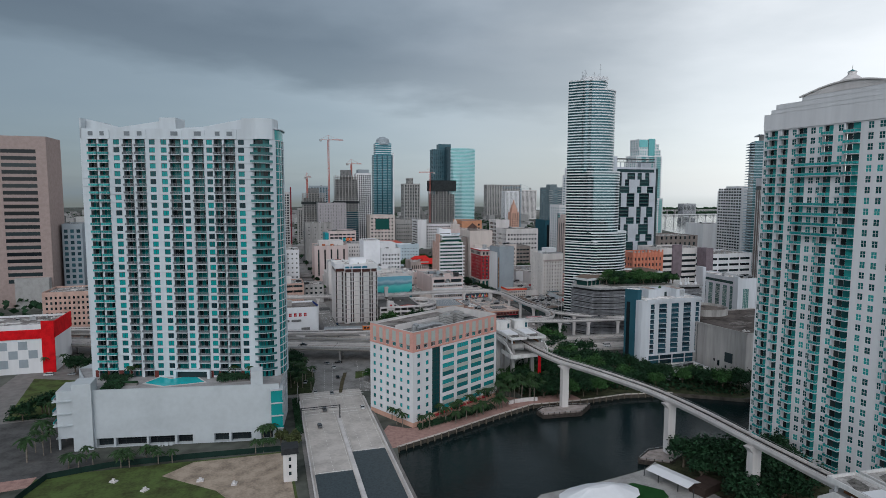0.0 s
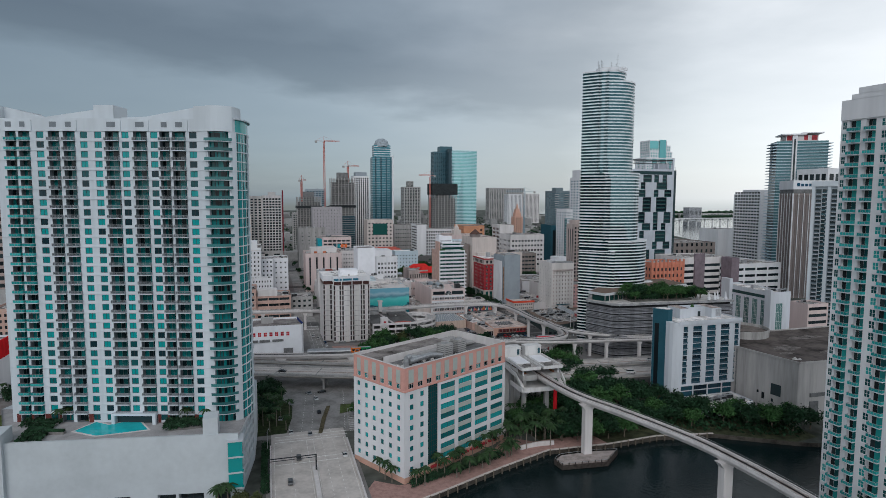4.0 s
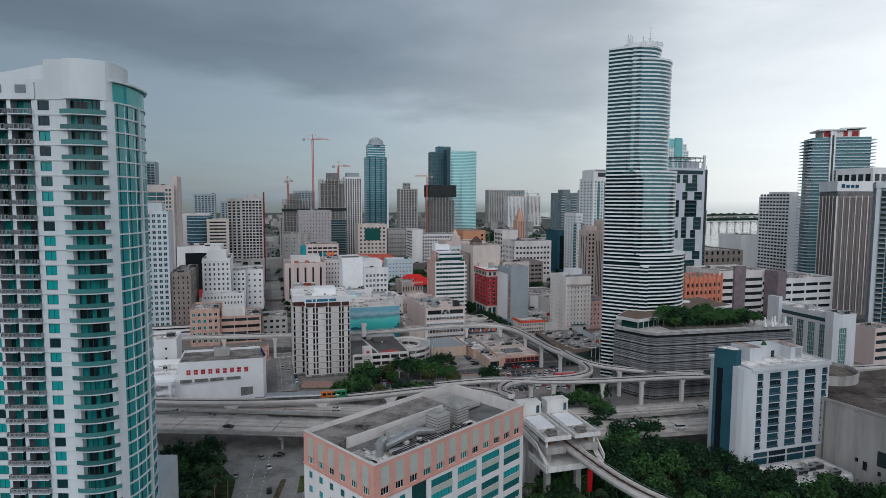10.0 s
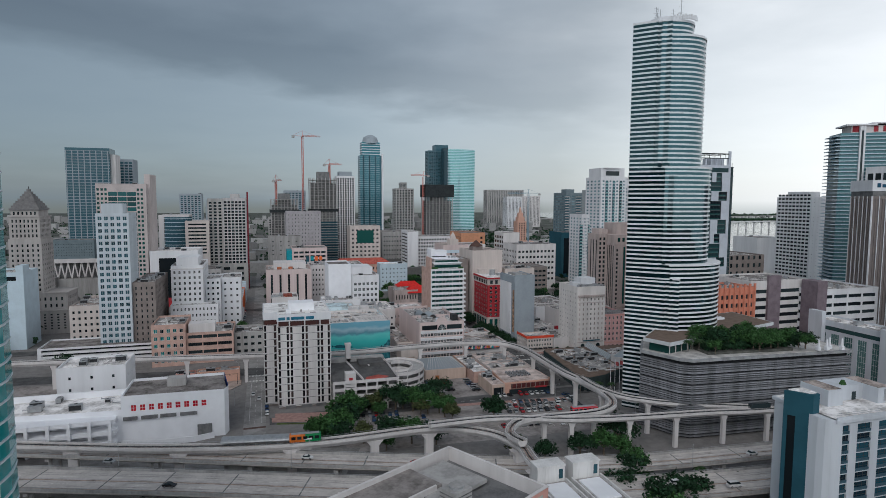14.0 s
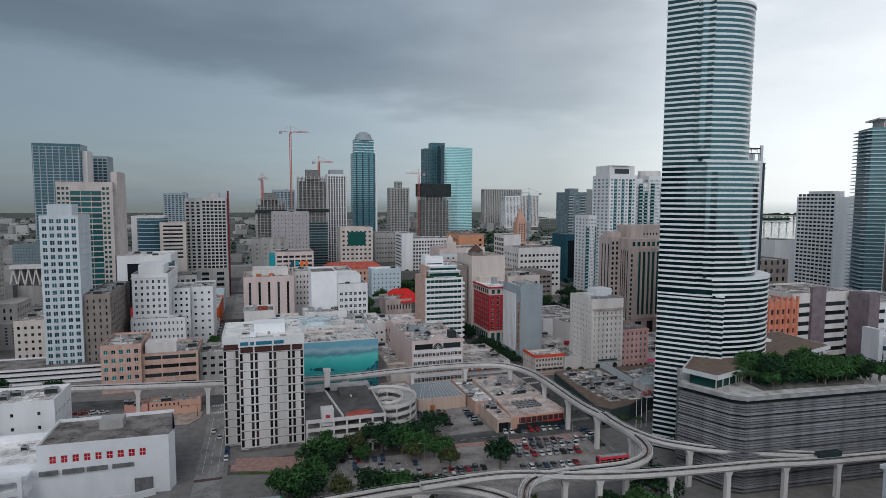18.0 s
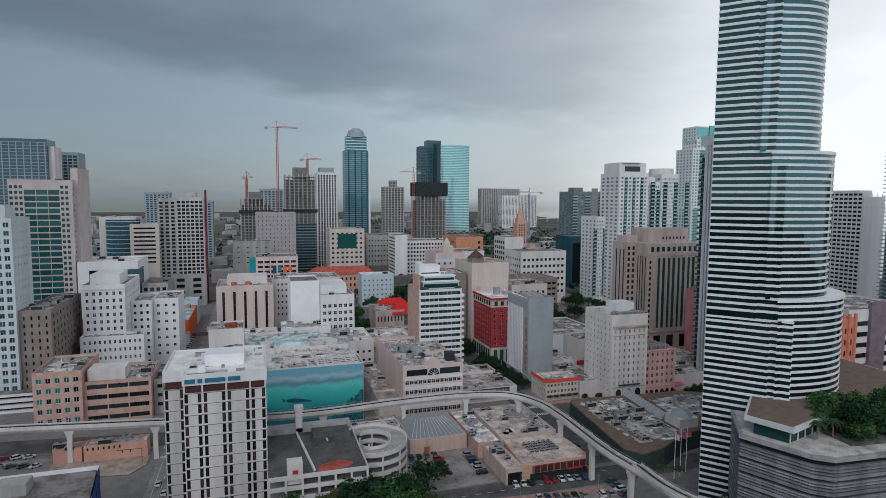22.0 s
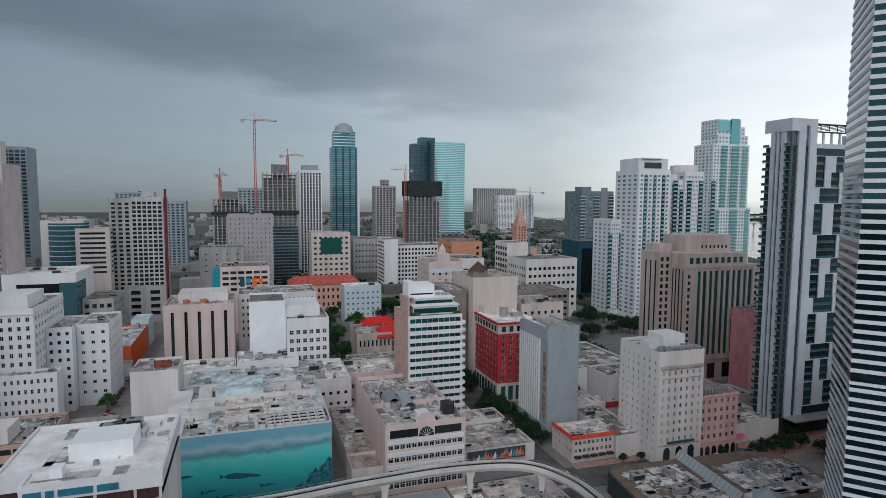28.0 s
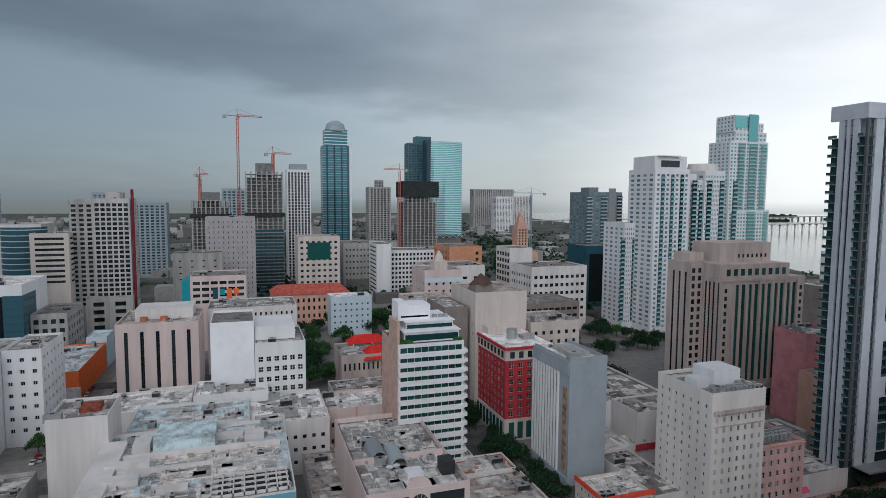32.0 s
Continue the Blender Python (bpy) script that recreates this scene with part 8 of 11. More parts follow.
# ---- low blocks between the towers ----
LOW = [
    ("beige_tower_block", "beige block with a small hipped roof tower", 225.7, 253.4, 640, 676, 58, CREAM, None, (6, 12, 0.16, 0.3, 6, 52), ROOFT, 2),
    ("grey_tower_side", "grey brown slab behind the red block", 212, 224, 646, 676, 50, TAUPE, None, (8, 14, 0.3, 0.4, 4, 48), ROOFT, 2),
    ("peach_terrace_block", "peach block with cream trim", 256, 284, 640, 668, 41, CREAM, (6, 6, 0.4, 0.4, 12, 38), (6, 6, 0.3, 0.4, 12, 38), ROOFT, 4),
    ("brown_parking_block", "brown parking block with cars on its roof", 311, 358, 760, 800, 27, TAUPE, (9, 5, 0.8, 0.4, 3, 25), (8, 5, 0.8, 0.4, 3, 25), ROOFG, 2),
    ("pale_flat_block", "pale flat block with window rows", 338, 389, 800, 840, 49, WHITE2, (10, 6, 0.6, 0.4, 8, 44), (8, 6, 0.5, 0.4, 8, 44), ROOFG, 6),
    ("teal_box_block", "dark teal glass box block", 444.2, 493.5, 889, 925, 57, TEALW, (1, 1, 0.9, 0.9, 2, 52), None, ROOFG, 1),
    ("white_market_block", "long white market hall with a curved side", 262, 300, 590, 640, 16, WHITE, None, None, ROOFG, 3),
    ("flat_shop", "low shop with a white patched roof", 248, 264, 560, 600, 10, WHITE2, None, None, ROOFW, 5),
    ("flat_shop", "low shop with pale roof panels", 252, 268, 602, 618, 14, PINKW, None, None, ROOFW, 4),
    ("flat_shop", "low grey roofed block", 270, 318, 572, 590, 17, WHITE2, None, None, ROOFG, 4),
    ("flat_shop", "low grey block by the bank tower", 289, 318, 567, 580, 14, WHITE2, None, None, ROOFG, 4),
    ("stone_court_block", "brown stone hall with a flat grey roof", 168, 190, 690, 720, 18, BROWNS, (8, 2, 0.4, 0.5, 3, 16), None, ROOFG, 2),
    ("grey_hall", "low grey hall with a plain roof", 160, 200, 650, 686, 11, WHITE2, None, None, ROOFG, 1),
    ("pale_blue_block", "pale blue office block with small windows", 181.5, 213.5, 830, 850, 27.2, LBLUE, (7, 5, 0.3, 0.3, 4, 24), None, ROOFW, 2),
    ("colour_block", "white block with coloured wall panels", 83, 120, 815, 850, 48.5, PINKW, (6, 4, 0.8, 0.5, 30, 46), None, ROOFG, 4),
    ("white_shop_block", "white block with a window row", 97, 150, 755, 790, 36, WHITE2, (16, 6, 0.35, 0.4, 8, 34), None, ROOFG, 9),
    ("green_sign_block", "beige block with a green glass sign panel", 171.8, 215.8, 1008, 1040, 63, CREAM, (7, 10, 0.5, 0.4, 4, 60), (6, 10, 0.3, 0.4, 4, 60), ROOFT, 2),
    ("grey_slab_low", "broad grey block with ribbed wall", 226, 288, 1050, 1100, 52, CONC, (14, 6, 0.4, 0.3, 10, 48), None, ROOFG, 3),
    ("white_grid_block", "white block with a grid of dark windows", 268, 337, 1000, 1040, 47, WHITE, (16, 9, 0.6, 0.55, 4, 45), (8, 9, 0.6, 0.5, 4, 45), ROOFG, 4),
    ("white_fin_block", "white block with horizontal fins", 252, 268, 990, 1030, 55, WHITE, None, (1, 12, 0.9, 0.4, 4, 53), ROOFG, 1),
    ("pink_deco_block", "pale pink deco block with teal trim", 242, 271, 780, 815, 52.5, PINKW, (5, 7, 0.3, 0.4, 8, 46), (7, 7, 0.3, 0.4, 8, 46), ROOFT, 2),
    ("pink_mid_block", "pale pink office block with window columns", 215, 245, 712, 750, 41, PINKW, (6, 8, 0.25, 0.35, 5, 38), (7, 8, 0.3, 0.4, 5, 38), ROOFT, 3),
    ("white_ledge_block", "white stepped block with dark slots", 268, 318, 850, 890, 46, WHITE2, (4, 4, 0.5, 0.25, 10, 40), (5, 5, 0.5, 0.4, 10, 40), ROOFG, 5),
    ("orange_parking_block", "orange parking block with a grid wall", 313, 348, 930, 980, 55.5, mat("terracotta_paint", (0.56, 0.27, 0.16), var=0.12), (1, 8, 0.3, 0.5, 6, 52, 0.7, 1.0), (10, 9, 0.6, 0.5, 6, 52), ROOFG, 1),
    ("blue_glass_slab", "pale blue glass slab block", 342, 364, 850, 880, 60, WHITE2, None, (5, 10, 0.8, 0.6, 4, 57), ROOFG, 1),
    ("grey_wall_block", "tall grey windowless block with slit rows", 83.4, 129.6, 988, 1020, 84.4, mat("lilac_concrete", (0.37, 0.35, 0.36), var=0.1), (10, 16, 0.14, 0.4, 6, 82), None, ROOFG, 2),
    ("olive_block", "grey stepped block with blank walls", 59, 100, 940, 966, 54, CONC, (4, 4, 0.2, 0.2, 30, 50), None, ROOFG, 3),
    ("teal_curve_block", "teal glass office with a white frame", -60, -28, 900, 935, 82, WHITE2, None, None, ROOFG, 2),
    ("striped_block", "white office with dark bands", -30, -5, 880, 905, 76, CREAM, (1, 9, 0.8, 0.45, 40, 74), (1, 9, 0.7, 0.4, 40, 74), ROOFG, 2),
    ("orange_store", "low store with orange and teal walls", 5, 35, 725, 790, 12, ORANGE, None, None, ROOFB, 3),
    ("low_store", "low brown-roofed store by the avenue", 8, 36, 716, 724, 8, WHITE2, None, None, ROOFG, 3),
    ("red_tile_hall", "long hall with a red tile roof", 140, 206, 888, 922, 21.5, PEACH, (14, 3, 0.4, 0.5, 3, 20), None, ROOFT, 0),
    ("deco_low", "low cream blocks behind the avenue", -80, -56, 640, 690, 24, CREAM, (6, 5, 0.4, 0.4, 3, 22), (8, 5, 0.4, 0.4, 3, 22), ROOFT, 5),
    ("blue_store_wall", "low store with a turquoise side wall", 24, 35.5, 791, 812, 15, LBLUE, None, None, ROOFB, 0),
]
for name, lab, x0, x1, y0, y1, h, w, s, ws, rf, un in LOW:
    house(name, lab, x0, x1, y0, y1, h, w, G_DARK, south=s, west=ws, east=ws if x1 < 60 else None, roof=rf, units=un, par=0.7)
o = bpy.data.objects["green_sign_block"]
part("green_panel", Geo().box(-12, 12, -16.4, -16.05, 40, 57), G_GREEN, o, "green glass sign panel")
o = bpy.data.objects["colour_block"]
for i, c in enumerate((TEALW, TTEAL, ORANGE, ORANGE)):
    part("colour_panel", Geo().box(-4 + i * 4.6, -0.6 + i * 4.6, -17.7, -17.55, 32 + 4 * (i % 2), 40), c, o)
part("teal_end", Geo().box(-24, -18.6, -16, 10, 24, 46), TTEAL, o)
o = bpy.data.objects["beige_tower_block"]
part("roof_turret", Geo().box(-13, -4, -16, -7, 57, 61), TAUPE, o)
part("turret_roof", Geo().cone(-8.5, -11.5, 61, 66, 6.6, 0.3, 4), mat("dark_tile", (0.10, 0.06, 0.05)), o)
part("blank_wall", Geo().box(-4, 13.6, -17.9, -17.5, 2, 56), CREAM, o)
o = bpy.data.objects["red_tile_hall"]
hip = Geo()
for x0, x1, y0, y1 in ((-34, 34, -18, -4), (-34, 34, 4, 18)):
    ym = (y0 + y1) / 2
    for q in ([(x0, y0, 21.6), (x1, y0, 21.6), (x1 - 7, ym, 26), (x0 + 7, ym, 26)], [(x1, y0, 21.6), (x1, y1, 21.6), (x1 - 7, ym, 26)], [(x1, y1, 21.6), (x0, y1, 21.6), (x0 + 7, ym, 26), (x1 - 7, ym, 26)], [(x0, y1, 21.6), (x0, y0, 21.6), (x0 + 7, ym, 26)]):
        hip.face(q)
part("tile_roof", hip, mat("faded_red_tile", (0.42, 0.10, 0.075), var=0.3, scale=0.4, det=6), o, "faded red hipped tile roof")
o = bpy.data.objects["pink_deco_block"]
part("turret", Geo().box(-6, 4, -14, -4, 52, 58).cone(-1, -9, 58, 61, 3.4, 3.0, 10).cone(-1, -9, 61, 65, 3.0, 0.3, 10), CREAM, o)
part("teal_trim", Geo().box(-14.6, 14.6, -17.7, -17.5, 44, 47), LBLUE, o)
o = bpy.data.objects["teal_curve_block"]
part("glass_drum", Geo().cone(4, -14, 0, 80, 15, 15, 24), G_BLUE, o)
for k in range(10):
    part("drum_ring", Geo().cone(4, -14, 42 + k * 4, 42.6 + k * 4, 15.2, 15.2, 24), LBLUE, o)
# red hipped roof of the old post office
g = Geo()
for (x0, x1, y0, y1, z0, z1) in ((180, 202, 688, 706, 16, 21), (176, 200, 716, 728, 18, 21.5)):
    xm0, xm1, ym = x0 + 5, x1 - 5, (y0 + y1) / 2
    A, B, C, D2, E1, E2 = (x0, y0, z0), (x1, y0, z0), (x1, y1, z0), (x0, y1, z0), (xm0, ym, z1), (xm1, ym, z1)
    for q in ([A, B, E2, E1], [B, C, E2], [C, D2, E1, E2], [D2, A, E1]):
        g.face(q)
solo("red_hip_roof", g, mat("bright_red_roof", (0.62, 0.035, 0.03), var=0.2, scale=0.6), "bright red hipped roof of an old hall", "roof")


# ---- far towers ----
def far_tower(name, label, x0, x1, y0, h, wall, gl, cols, d=32, west=5, frac=0.62, fz=0.6, crown=None, fh=3.7, z0=0):
    rows = max(4, int((h - 6) / fh))
    ob = house(name, label, x0, x1, y0, y0 + d, h, wall, gl, south=(cols, rows, frac, fz, 4, h - 3), west=(west, rows, frac, fz, 4, h - 3), units=1, category="tower")
    if crown:
        a, b, c, e, ch, cm = crown
        w, dd = (x1 - x0) / 2, d / 2
        part("crown", Geo().box(-w + 2 * w * a, -w + 2 * w * b, -dd + 2 * dd * c, -dd + 2 * dd * e, h - 1, h + ch), cm, ob)
    return ob


def balcony_stack(ob, y, cols, z0, z1, fh, railm, out=1.4, gl=None):
    """Columns of balconies on a front at y: a dark strip behind, slabs and rails, too small to pick apart."""
    g, b = Geo(), Geo()
    for a, c in cols:
        # flat glass strip whose dark tone also paints the shade of a recess
        b.box(a, c, y - 0.12, y, z0, z1)
        z = z0
        while z < z1 - 1:
            g.box(a, c, y - out, y - 0.12, z - 0.25, z, 0)
            g.box(a, c, y - out, y - out + 0.1, z, z + 1.1, 1)
            z += fh
    part("balcony_back", b, gl or G_BLUE, ob, "dark glass with recess shade behind balconies", kind="stuff")
    part("balcony_column", g, [WHITE, railm], ob, "small stacked balconies", kind="stuff")


RAILT = mat("aqua_rail_glass", (0.20, 0.42, 0.42), rough=0.3, var=0.1, spec=0.4)
# Grey-blue glass, lightened to paint distance haze into far windows.
G_HAZE = glass("grey_blue_window_glass", (0.10, 0.17, 0.20), (0.22, 0.34, 0.37), share=0.5)
G_AQUA = glass("aqua_window_glass", (0.10, 0.27, 0.28), (0.20, 0.46, 0.46), share=0.45)
SLATEB = mat("blue_slate_panel", (0.17, 0.215, 0.235), var=0.12, scale=0.2)
ob = far_tower("dark_grey_tower", "dark grey apartment tower with stepped top", 481, 524, 945, 112, SLATEB, G_HAZE, 6, 40, 6, 0.7, 0.5, (0.1, 0.4, 0.2, 0.6, 5, SLATEB))
balcony_stack(ob, -20, [(-24, -17), (-6, 2), (15, 22)], 6, 108, 3.7, CONC)
part("stair_core", Geo().box(4, 13, -20.3, -19.9, 0, 116), mat("slate_concrete", (0.24, 0.26, 0.27), var=0.1), ob)
ob = far_tower("white_condo", "white apartment tower with blue windows", 428.8, 462.5, 768, 128.4, WHITE, G_HAZE, 7, 34, 4, 0.55, 0.5, (0.05, 0.98, 0.1, 0.9, 10, WHITE))
balcony_stack(ob, -17, [(-11, -7.5), (-1.6, 1.6), (7.5, 11)], 6, 124, 3.6, RAILT)
part("crown_glass", Geo().box(-9, 9, -13.8, -13.6, 130, 135), G_DARK, ob)
part("cap_plate", Geo().box(-12.5, 8, -16, 15, 138, 138.8), BRIGHT, ob)
ob = far_tower("white_condo", "white apartment tower with stepped roof", 463, 481, 774, 120, WHITE, G_HAZE, 7, 34, 4, 0.55, 0.5, (0.1, 0.8, 0.1, 0.9, 5, WHITE))
balcony_stack(ob, -17, [(-9.5, -6), (5.5, 9.5)], 6, 112, 3.6, RAILT)
ob = far_tower("white_condo", "white apartment tower with a curved cap", 481.5, 502, 772, 128, WHITE, G_HAZE, 12, 34, 4, 0.55, 0.5, (0.3, 0.7, 0.2, 0.9, 3, WHITE))
balcony_stack(ob, -17, [(-23, -18), (-8, -3), (5, 10), (19, 24)], 6, 120, 3.6, RAILT)
part("round_cap", Geo().cone(2, 0, 123, 134, 13, 12, 24), WHITE2, ob, "round rooftop drum")
ob = far_tower("white_condo_low", "lower white apartment block with small windows", 419, 431, 792, 84, WHITE, G_HAZE, 6, 30, 4, 0.5, 0.5)
balcony_stack(ob, -15, [(-9, -5), (2, 6)], 6, 72, 3.6, RAILT)
ob = far_tower("teal_condo", "tall white tower with teal glass balconies", 602, 658, 870, 96, WHITE, G_AQUA, 14, 34, 6, 0.66, 0.55)
wallg, fnd = Geo(), []
for x0, x1, y0, y1, z0, z1, cols in ((-27, 24, -15.5, 15, 95, 166, 12), (-20, 22, -14.5, 13, 166, 176, 9), (-21, 12, -13.5, 12, 176, 193, 6), (12, 21, -11, 12, 176, 186, 2)):
    rows = cuts(max(2, int((z1 - z0) / 3.6)), z0 + 0.5, z1 - 1, 0.55)
    facade(wallg, (x0, y0), (x1, y0), z0, z1, cuts(cols, 0.5, x1 - x0 - 0.5, 0.6), rows, 0.3, 0, fnd)
    facade(wallg, (x0, y1), (x0, y0), z0, z1, cuts(5, 1, y1 - y0 - 1, 0.5), rows, 0.3, 0, fnd)
    wallg.face([(x0, y0, z1), (x1, y0, z1), (x1, y1, z1), (x0, y1, z1)])
    facade(wallg, (x1, y0), (x1, y1), z0, z1, [], [])
    facade(wallg, (x1, y1), (x0, y1), z0, z1, [], [])
part("upper_tower", wallg, WHITE, ob)
glaze(ob, fnd, G_AQUA)
balcony_stack(ob, -16.1, [(-16, -9), (-2, 8), (14, 20)], 96, 164, 3.6, RAILT, gl=G_AQUA)
balcony_stack(ob, -17.1, [(-24, -18), (-2, 8), (20, 26)], 6, 94, 3.6, RAILT, gl=G_AQUA)
part("centre_glass", Geo().box(-3, 9, -15.4, -14.4, 164, 194), G_MIRROR, ob, "teal glass centre strip")
part("crown_glass", Geo().box(-20.5, -4, -13.9, -13.4, 180, 192), G_MIRROR, ob, "teal glass crown")
# crown towers on the boulevard
ob = far_tower("dark_glass_tower", "dark blue glass tower with a lit top", 479, 538, 1700, 232, mat("blue_steel_panel", (0.08, 0.15, 0.18), rough=0.4, var=0.1), G_BLUE, 9, 34, 4, 0.8, 0.7)
part("crown", Geo().box(-10, 26, -16, 14, 232, 247), G_BLUE, ob)
ob = thing("teal_glass_tower", "curved teal glass tower with a lattice base", "tower", pose(554, 1655, 0))
poly = [(-40, 4)] + bez((-40, 4), (-6, -22), (40, 0), 12) + [(40, 26), (-40, 30)]
G_TOWER = glass("aqua_mirror_glass", (0.12, 0.38, 0.38), (0.20, 0.50, 0.49), rough=0.1, metal=0.5)
part("glass_body", Geo().prism(poly[1:], 26, 232), G_TOWER, ob, "aqua glass body")
ring = Geo().prism(grow(poly[1:], 0.5), 0, 1.5).mesh("floor_band", [LBLUE])
for k in range(52):
    part("floor_band", ring, None, ob, m=pose(0, 0, 28 + k * 3.95))
part("fin", Geo().box(-44, -34, 0, 30, 26, 236), G_BLUE, ob)
part("base", Geo().box(-40, 40, 0, 40, 0, 20), DARKC, ob)
for i in range(10):
    part("lattice", Geo().bar((-38 + i * 8, -6, 20 + 6 * (i % 2)), (-30 + i * 8, -6, 26 - 6 * (i % 2)), 1.2), WHITE, ob)
ob = thing("blue_crown_tower", "blue glass tower with a rounded crown", "tower", pose(265.5, 1370, 0))
SKYB = glass("sky_blue_glass", (0.02, 0.095, 0.125), (0.05, 0.18, 0.22), rough=0.08, metal=0.3)
part("body", Geo().box(-23, 23, -10, 20, 0, 190), SKYB, ob)
for k in range(50):
    part("floor_band", Geo().box(-23.3, 23.3, -10.3, 20.3, 3 + k * 3.75, 3.7 + k * 3.75), BLUEGREY, ob)
for x in (-16, -4, 8, 18):
    part("mullion", Geo().box(x - 1.2, x + 1.2, -11, -10, 0, 190), G_BLUE, ob)
part("corner_fin", Geo().box(20.5, 24, -12, -10, 0, 194), WHITE, ob)
part("neck", Geo().box(-19, 18, -8, 18, 190, 216), SKYB, ob)
for k in range(5):
    part("neck_band", Geo().box(-19.4, 18.4, -8.4, 18, 192 + k * 5, 193.2 + k * 5), WHITE, ob)
part("crown", Geo().cone(0, 5, 214, 226, 18, 14, 18).cone(0, 5, 226, 231, 14, 6, 18), BLUEGREY, ob)
far_tower("striped_condo", "white tower with dark vertical strips", 172.2, 202.6, 1165, 140, WHITE, G_DARK, 7, 30, 5, 0.62, 0.8, (0.15, 0.85, 0.1, 0.9, 7, BLUEGREY))
far_tower("far_block", "far grey apartment tower", 368, 414, 1600, 128, CONC, G_DARK, 6, 40, 4)
far_tower("far_block", "far pale tower half hidden", 438, 455, 1850, 150, CONC, G_DARK, 4, 30, 3)
far_tower("far_block", "far grey tower beside the glass tower", 600, 622, 1800, 166, CONC, G_DARK, 4, 40, 3)
far_tower("far_slab", "far broad apartment slab", 918, 1079, 2400, 141, CONC, G_DARK, 20, 40, 4, 0.5)
far_tower("far_slab", "far pale apartment block", 920, 980, 2200, 113, WHITE, G_DARK, 10, 40, 4, 0.5)
far_tower("far_slab", "far pale apartment tower", 1028, 1105, 2300, 117, WHITE2, G_DARK, 12, 40, 4, 0.5)
far_tower("far_block", "far green glass block", -40, 20, 1250, 96, BLUEGREY, G_BLUE, 9, 30, 4)
far_tower("far_block", "far dark slab at the skyline", -100, -60, 1400, 110, BLUEGREY, G_BLUE, 6, 30, 4)
far_tower("far_block", "far teal glass tower by the cranes", 90, 128, 1260, 116, BLUEGREY, G_BLUE, 6, 30, 4)
far_tower("far_block", "small far apartment block", 62, 88, 1210, 70, CONC, G_DARK, 6, 30, 4)
# courthouse with a pyramid roof, left of the avenue
COURT = mat("grey_court_limestone", (0.40, 0.375, 0.36), var=0.15, scale=0.12, streak=True)
ob = house("courthouse_tower", "limestone courthouse tower with a pyramid roof", -132.6, -110.7, 690, 717, 70.5, COURT, G_DARK, south=(6, 12, 0.36, 0.52, 24, 68), east=(6, 12, 0.36, 0.52, 24, 68), units=0, category="tower")
up = Geo()
uf = []
facade(up, (-10.2, -12.6), (10.2, -12.6), 70.5, 87, cuts(7, 1, 19.4, 0.4), cuts(4, 71.5, 86, 0.6), 0.3, 0, uf)
facade(up, (10.2, -12.6), (10.2, 12.6), 70.5, 87, cuts(8, 1, 24.2, 0.4), cuts(4, 71.5, 86, 0.6), 0.3, 0, uf)
facade(up, (10.2, 12.6), (-10.2, 12.6), 70.5, 87, [], [])
facade(up, (-10.2, 12.6), (-10.2, -12.6), 70.5, 87, [], [])
part("upper_stage", up, COURT, ob, "narrower upper stage with close windows")
glaze(ob, uf, G_DARK)
for z, e in ((70.2, 0.7), (87, 0.6), (81.6, 0.3)):
    part("cornice", Geo().box(-10.2 - e, 10.2 + e, -12.6 - e, 12.6 + e, z, z + 0.8), COURT, ob)
part("top_stage", Geo().box(-9.2, 9.2, -11, 11, 87.8, 92), COURT, ob)
for i in range(6):
    part("top_window", Geo().box(-7.6 + i * 2.8, -6.4 + i * 2.8, -11.08, -10.98, 88.8, 91), G_DARK, ob)
for k in range(9):
    f, q = 1 - k / 9, 1 - (k + 1) / 9
    part("pyramid_step", Geo().prism([(-10 * f, -11.8 * f), (10 * f, -11.8 * f), (10 * f, 11.8 * f), (-10 * f, 11.8 * f)], 92 + k * 1.75, 93.75 + k * 1.75), mat("slate_pyramid_tiles", (0.20, 0.195, 0.195), var=0.2, scale=0.4), ob)
part("finial", Geo().cone(0, 0, 107, 110, 0.5, 0.1, 6), DMETAL, ob)
for x0, x1, y0, z1, n in ((10.9, 27, -13.6, 30, 3), (10.9, 34, -16.5, 17, 4)):
    wg, wf = Geo(), []
    facade(wg, (x0 - 26, y0), (x1, y0), 0, z1, cuts(10, 2, x1 - x0 + 24, 0.35), cuts(n + 2, 3, z1 - 1.5, 0.5), 0.4, 0, wf)
    facade(wg, (x1, y0), (x1, 14), 0, z1, cuts(6, 1, 13 - y0, 0.4), cuts(n + 2, 3, z1 - 1.5, 0.5), 0.4, 0, wf)
    wg.face([(x0 - 26, y0, z1), (x1, y0, z1), (x1, 14, z1), (x0 - 26, 14, z1)])
    part("lower_block", wg, COURT, ob)
    glaze(ob, wf, G_DARK)
    part("cornice", Geo().box(x0 - 26.5, x1 + 0.6, y0 - 0.6, 14, z1, z1 + 0.8), COURT, ob)
ob = house("pale_tower", "pale blue-grey tower block with blank sides", -132, -106, 637, 665, 50, LBLUE, G_DARK, south=(1, 1, 0.86, 1.0, 44.5, 47.2), units=1)
part("stair_shaft", Geo().box(8.6, 13.05, -14.1, -3, 0, 54), LBLUE, ob)
house("slate_block", "dark slate block with small square windows", -168, -126, 900, 930, 55, SLATEB, G_DARK, south=(16, 5, 0.3, 0.3, 38, 52), units=2)
ob = thing("rail_viaduct", "pale rail viaduct on zigzag concrete struts", "viaduct", pose(-150, 838, 0))
part("deck", Geo().box(0, 42, 0, 9, 36, 39), WHITE2, ob)
# Flat dark sheet that paints the shade behind the struts.
part("back_wall", Geo().box(0, 42, 8.6, 9, 20, 36), DARKC, ob, "dark sheet for the shade behind the struts")
